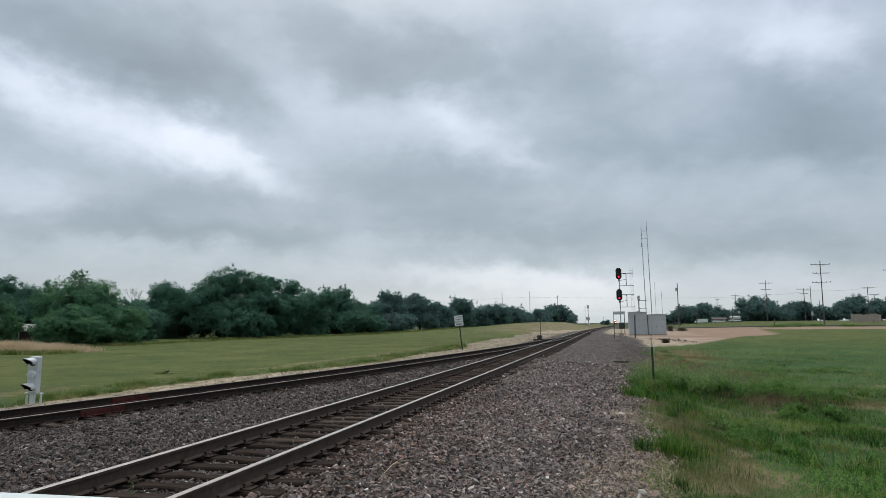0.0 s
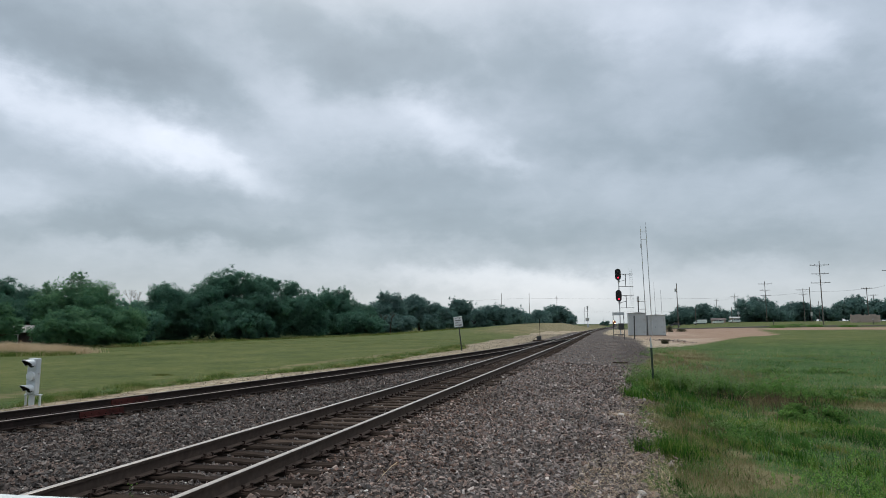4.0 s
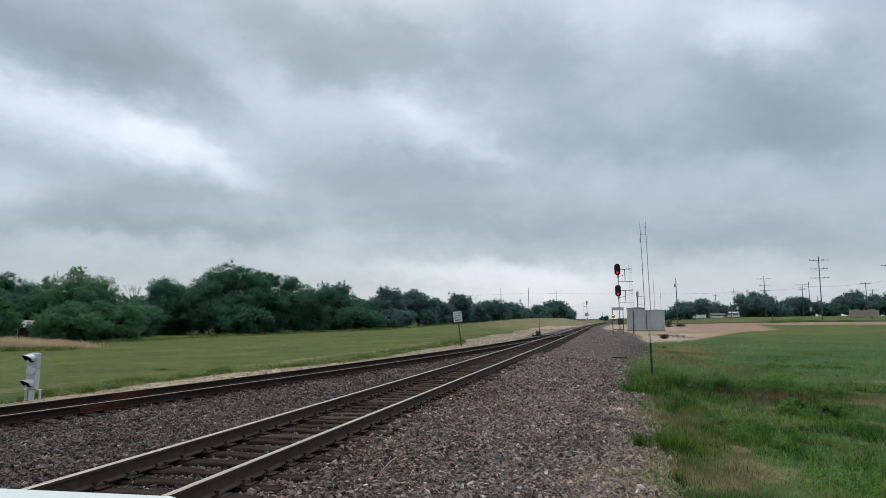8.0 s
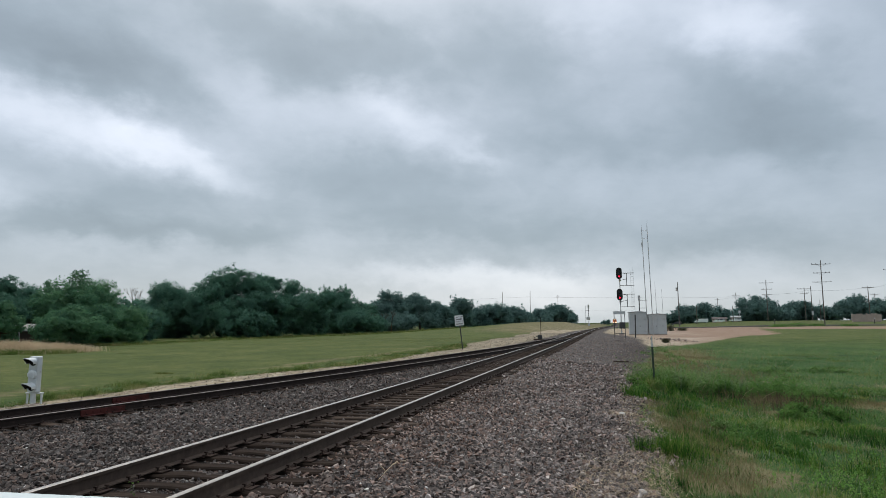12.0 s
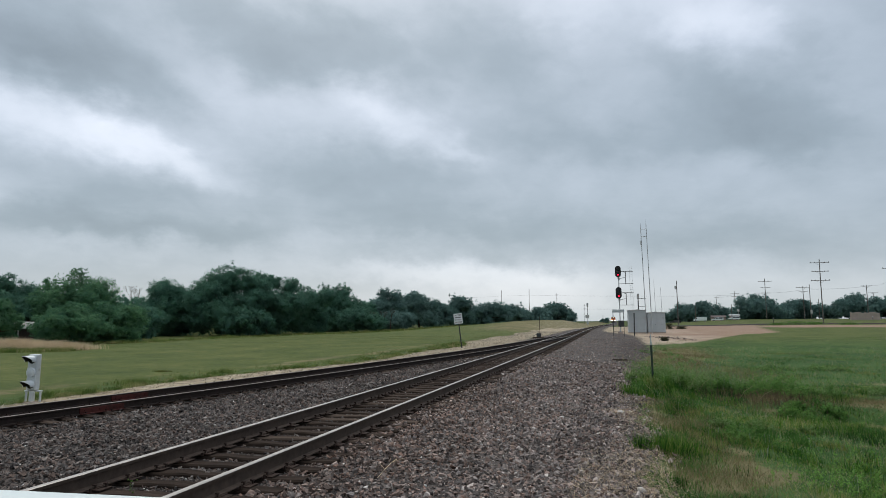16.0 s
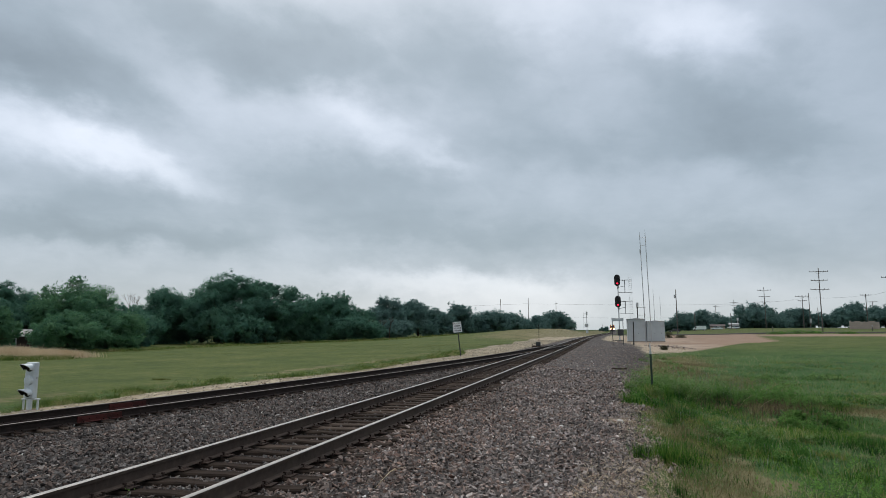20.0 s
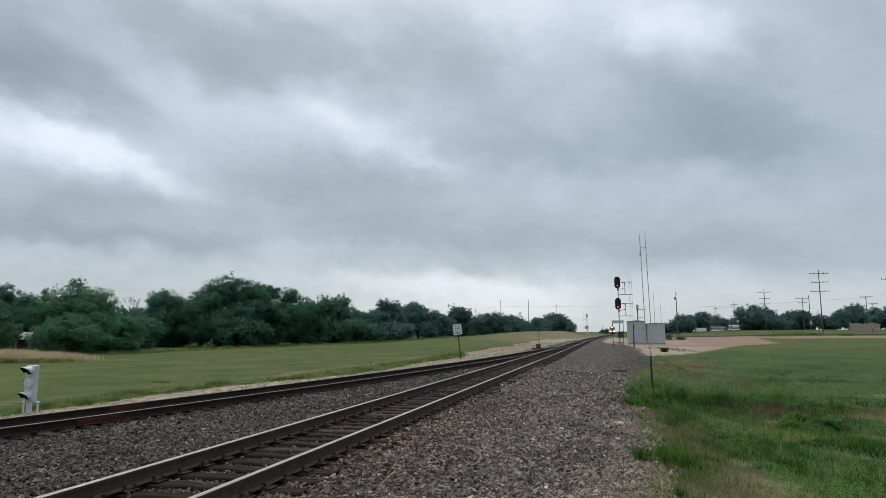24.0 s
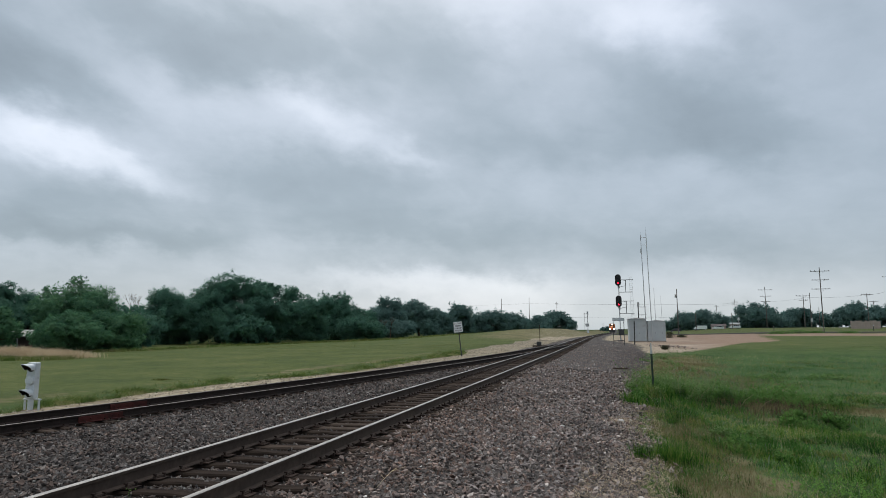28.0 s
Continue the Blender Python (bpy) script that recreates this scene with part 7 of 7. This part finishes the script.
for sx, sy, dx, dy, hh in ((7.35, 24.6, 0.25, -0.3, 0.62), (7.6, 24.3, 0.3, -0.4, 0.55), (8.7, 23.2, 0.32, -0.35, 0.5), (9.2, 22.9, 0.4, -0.2, 0.42), (7.1, 25.4, -0.1, -0.2, 0.8), (8.1, 25.2, 0.2, -0.2, 0.85), (6.0, 20.9, -0.25, -0.1, 0.4)):
    bm = bmesh.new()
    rod(bm, (0, 0, -0.02), (dx * 0.5, dy * 0.5, hh * 0.6), 0.007, 0.006, 5)
    rod(bm, (dx * 0.5, dy * 0.5, hh * 0.6), (dx * 1.2, dy * 1.2, hh), 0.006, 0.004, 5)
    ob = new("dead_stalk", mesh_from("dead_stalk", bm, M_GRASS_DRY))
    ob.matrix_basis = pose(sx, sy, gz(sx, sy))
    tagged(ob, "pale dead stalk leaning out of the weeds", "stalk", "dead stalks on the bank")
weed_patch("seed_heads", 8.6, 26.6, (1.2, 1.6), 130, 0.6, 0.018, "small pale seed heads over the weeds", 41, M_STRAW_TALL)
weed_patch("seed_heads", 7.6, 17.0, (0.9, 2.0), 110, 0.4, 0.012, "tiny pale seed heads in the near grass", 42, M_STRAW_TALL)


def build_rock(x, y, size, label, seed):
    """A single broken rock."""
    rnd = random.Random(seed)
    bm = bmesh.new()
    bmesh.ops.create_icosphere(bm, subdivisions=2, radius=0.5)
    for v in bm.verts:
        k = 1 + 0.28 * noise.noise(v.co * 2.2 + Vector((seed, 0, 0)))
        v.co = Vector((v.co.x * k * 1.2, v.co.y * k * 0.85, v.co.z * k * 0.7)) * size
    ob = new("rock", mesh_from("rock", bm, M_WHITE_STONE))
    ob.matrix_basis = pose(x, y, gz(x, y) + size * 0.22, rnd.uniform(-15, 15), rnd.uniform(-15, 15), rnd.uniform(0, 360))
    return tagged(ob, label, "rock", "pale rocks")


build_rock(4.93, 16.25, 0.17, "pale rock lying on the ballast", 3)
build_rock(5.11, 9.00, 0.10, "pale rock lying on the ballast", 4)
build_rock(-4.74, 24.63, 0.16, "pale rock lying on the ballast", 5)
build_rock(3.68, 14.59, 0.11, "pale rock lying on the ballast", 6)
build_rock(3.28, 12.87, 0.08, "pale rock lying on the ballast", 7)
build_rock(2.55, 7.82, 0.05, "pale rock lying on the ballast", 8)
build_rock(-4.11, 9.77, 0.07, "pale rock lying on the ballast", 9)


def build_plank(x, y, length, turn):
    """A broken piece of old tie lying on the ballast."""
    rnd = random.Random(3)
    bm = bmesh.new()
    rings = []
    for k in range(7):
        u = -length / 2 + length * k / 6
        w, h = 0.09 * rnd.uniform(0.6, 1.1), 0.05 * rnd.uniform(0.7, 1.2)
        rings.append([bm.verts.new((u, a, b)) for a, b in ((-w, -0.03), (w, -0.03), (w * 0.9, h), (-w * 0.8, h * 0.9))])
    for a, b in zip(rings[:-1], rings[1:]):
        for k in range(4):
            bm.faces.new((a[k], a[(k + 1) % 4], b[(k + 1) % 4], b[k]))
    bm.faces.new(rings[0][::-1])
    bm.faces.new(rings[-1])
    bmesh.ops.recalc_face_normals(bm, faces=bm.faces)
    ob = new("timber_piece", mesh_from("timber_piece", bm, M_TIE))
    ob.matrix_basis = pose(x, y, gz(x, y) + 0.05, 0, 0, turn)
    return tagged(ob, "dark broken piece of old timber lying on the gravel", "timber")


build_plank(5.15, 37.29, 0.8, 4)


def build_stick(points, r, mat, label):
    """A fallen twig: a bent tapering rod with side shoots."""
    a = Vector(points[0])
    t = thing("fallen_twig", Matrix.Translation(a), label, "twig")
    bm = bmesh.new()
    for k in range(len(points) - 1):
        rod(bm, Vector(points[k]) - a, Vector(points[k + 1]) - a, r * (1 - 0.25 * k), r * (0.75 - 0.25 * k), 6)
    part("stem", bm, mat, t)
    for k, s in ((1, 0.16), (2, -0.12)):
        bm = bmesh.new()
        p = Vector(points[k]) - a
        rod(bm, p, p + Vector((s, 0.12, 0.05)), r * 0.5, r * 0.25, 5)
        part("side_shoot", bm, mat, t)


build_stick([(x, y, gz(x, y) + h) for x, y, h in ((5.12, 12.1, 0.09), (5.24, 11.75, 0.1), (5.36, 11.4, 0.09), (5.46, 11.0, 0.06))], 0.014, M_BARK, "dark broken twig lying at the gravel's edge")
build_stick([(x, y, gz(x, y) + h) for x, y, h in ((2.02, 8.35, 0.09), (2.03, 8.1, 0.1), (2.05, 7.8, 0.09), (2.06, 7.5, 0.06))], 0.007, M_STRAW_TALL, "pale dry twig lying on the ballast")

# single stones that lie nearest, each a piece of its own
STONES = []
for s in range(8):
    bm = bmesh.new()
    r2 = random.Random(s)
    bmesh.ops.create_icosphere(bm, subdivisions=1, radius=0.5)
    for v in bm.verts:
        k = r2.uniform(0.75, 1.25)
        v.co = Vector((v.co.x * k * 1.25, v.co.y * k * 0.85, v.co.z * k * 0.55))
    STONES.append(mesh_from("stone", bm, M_STONE_PIECE))
r2 = random.Random(77)
made = 0
while made < 300:
    sx, sy = r2.uniform(0.95, 5.4), r2.uniform(6.0, 11.0)
    size = r2.uniform(0.035, 0.062)
    ob = piece("stone", STONES[made % 8], GROUND, pose(sx, sy, gz(sx, sy) + size * 0.2, r2.uniform(-25, 25), r2.uniform(-25, 25), r2.uniform(0, 360)))
    ob.scale = (size, size, size)
    made += 1


# ---- what moves ----
def motions():
    # clouds drift with the wind
    walk(CLOUD_LAYER, [(0, pose(4.8, 0, 0)), (28, pose(4.8 - 395, -260, 0))])
    # the train comes on along the main track
    rows = []
    for t in np.arange(0, 28.01, 2.0):
        y = 725 - 13.0 * t
        turn = -math.degrees(math.atan(float(main_x(y + 2) - main_x(y - 2)) / 4))
        rise = math.degrees(math.atan(float(rail_z(y + 2) - rail_z(y - 2)) / 4))
        rows.append((float(t), pose(float(main_x(y)), float(y), float(rail_z(y)), rise, 0, turn)))
    walk(LOCO, rows)
    # the bird stands in the grass, takes off and flies away to the right
    rest = (-15.1, 26.05, gz(-15.1, 26.05) + 0.05)
    flight = (
        (0.0, rest), (1.4, rest), (1.6, (-15.2, 26.2, -0.42)), (1.8, (-15.0, 26.4, -0.22)), (2.0, (-14.57, 26.7, -0.05)), (2.2, (-14.0, 27.1, -0.01)), (2.4, (-13.5, 28.0, 0.12)), (2.6, (-12.8, 29.05, 0.22)), (2.8, (-12.0, 30.1, 0.37)),
        (3.0, (-10.98, 31.2, 0.57)), (3.2, (-9.75, 32.4, 0.74)), (3.4, (-8.33, 33.5, 0.8)), (3.5, (-7.52, 33.9, 0.94)), (4.5, (2.5, 43.0, 2.2)), (5.5, (12.6, 118, 3.0)), (7.0, (46.0, 250, 5.0)), (9.0, (62.0, 352, 6.0)), (28.0, (62.5, 353, 6.0)))
    rows = []
    for i, (t, p) in enumerate(flight):
        q = flight[min(i + 1, len(flight) - 1)][1]
        o = flight[max(i - 1, 0)][1]
        d = Vector(q) - Vector(o)
        head = math.degrees(math.atan2(-d.x, d.y)) if d.length > 0.5 else -60.0
        rows.append((t, pose(*p, 8, 0, max(-75.0, min(10.0, head)))))
    walk(BIRD, rows)
    for s, wing in zip((-1, 1), WINGS):
        beats = [(0.0, pose(0, 0, 0.02, 0, s * 70, 0)), (1.4, pose(0, 0, 0.02, 0, s * 70, 0))]
        for k in range(1, 42):
            beats.append((1.4 + 0.1 * k, pose(0, 0, 0.02, 0, s * (30 if k % 2 else -42), 0)))
        beats.append((28.0, pose(0, 0, 0.02, 0, s * 30, 0)))
        walk(wing, beats)


motions()
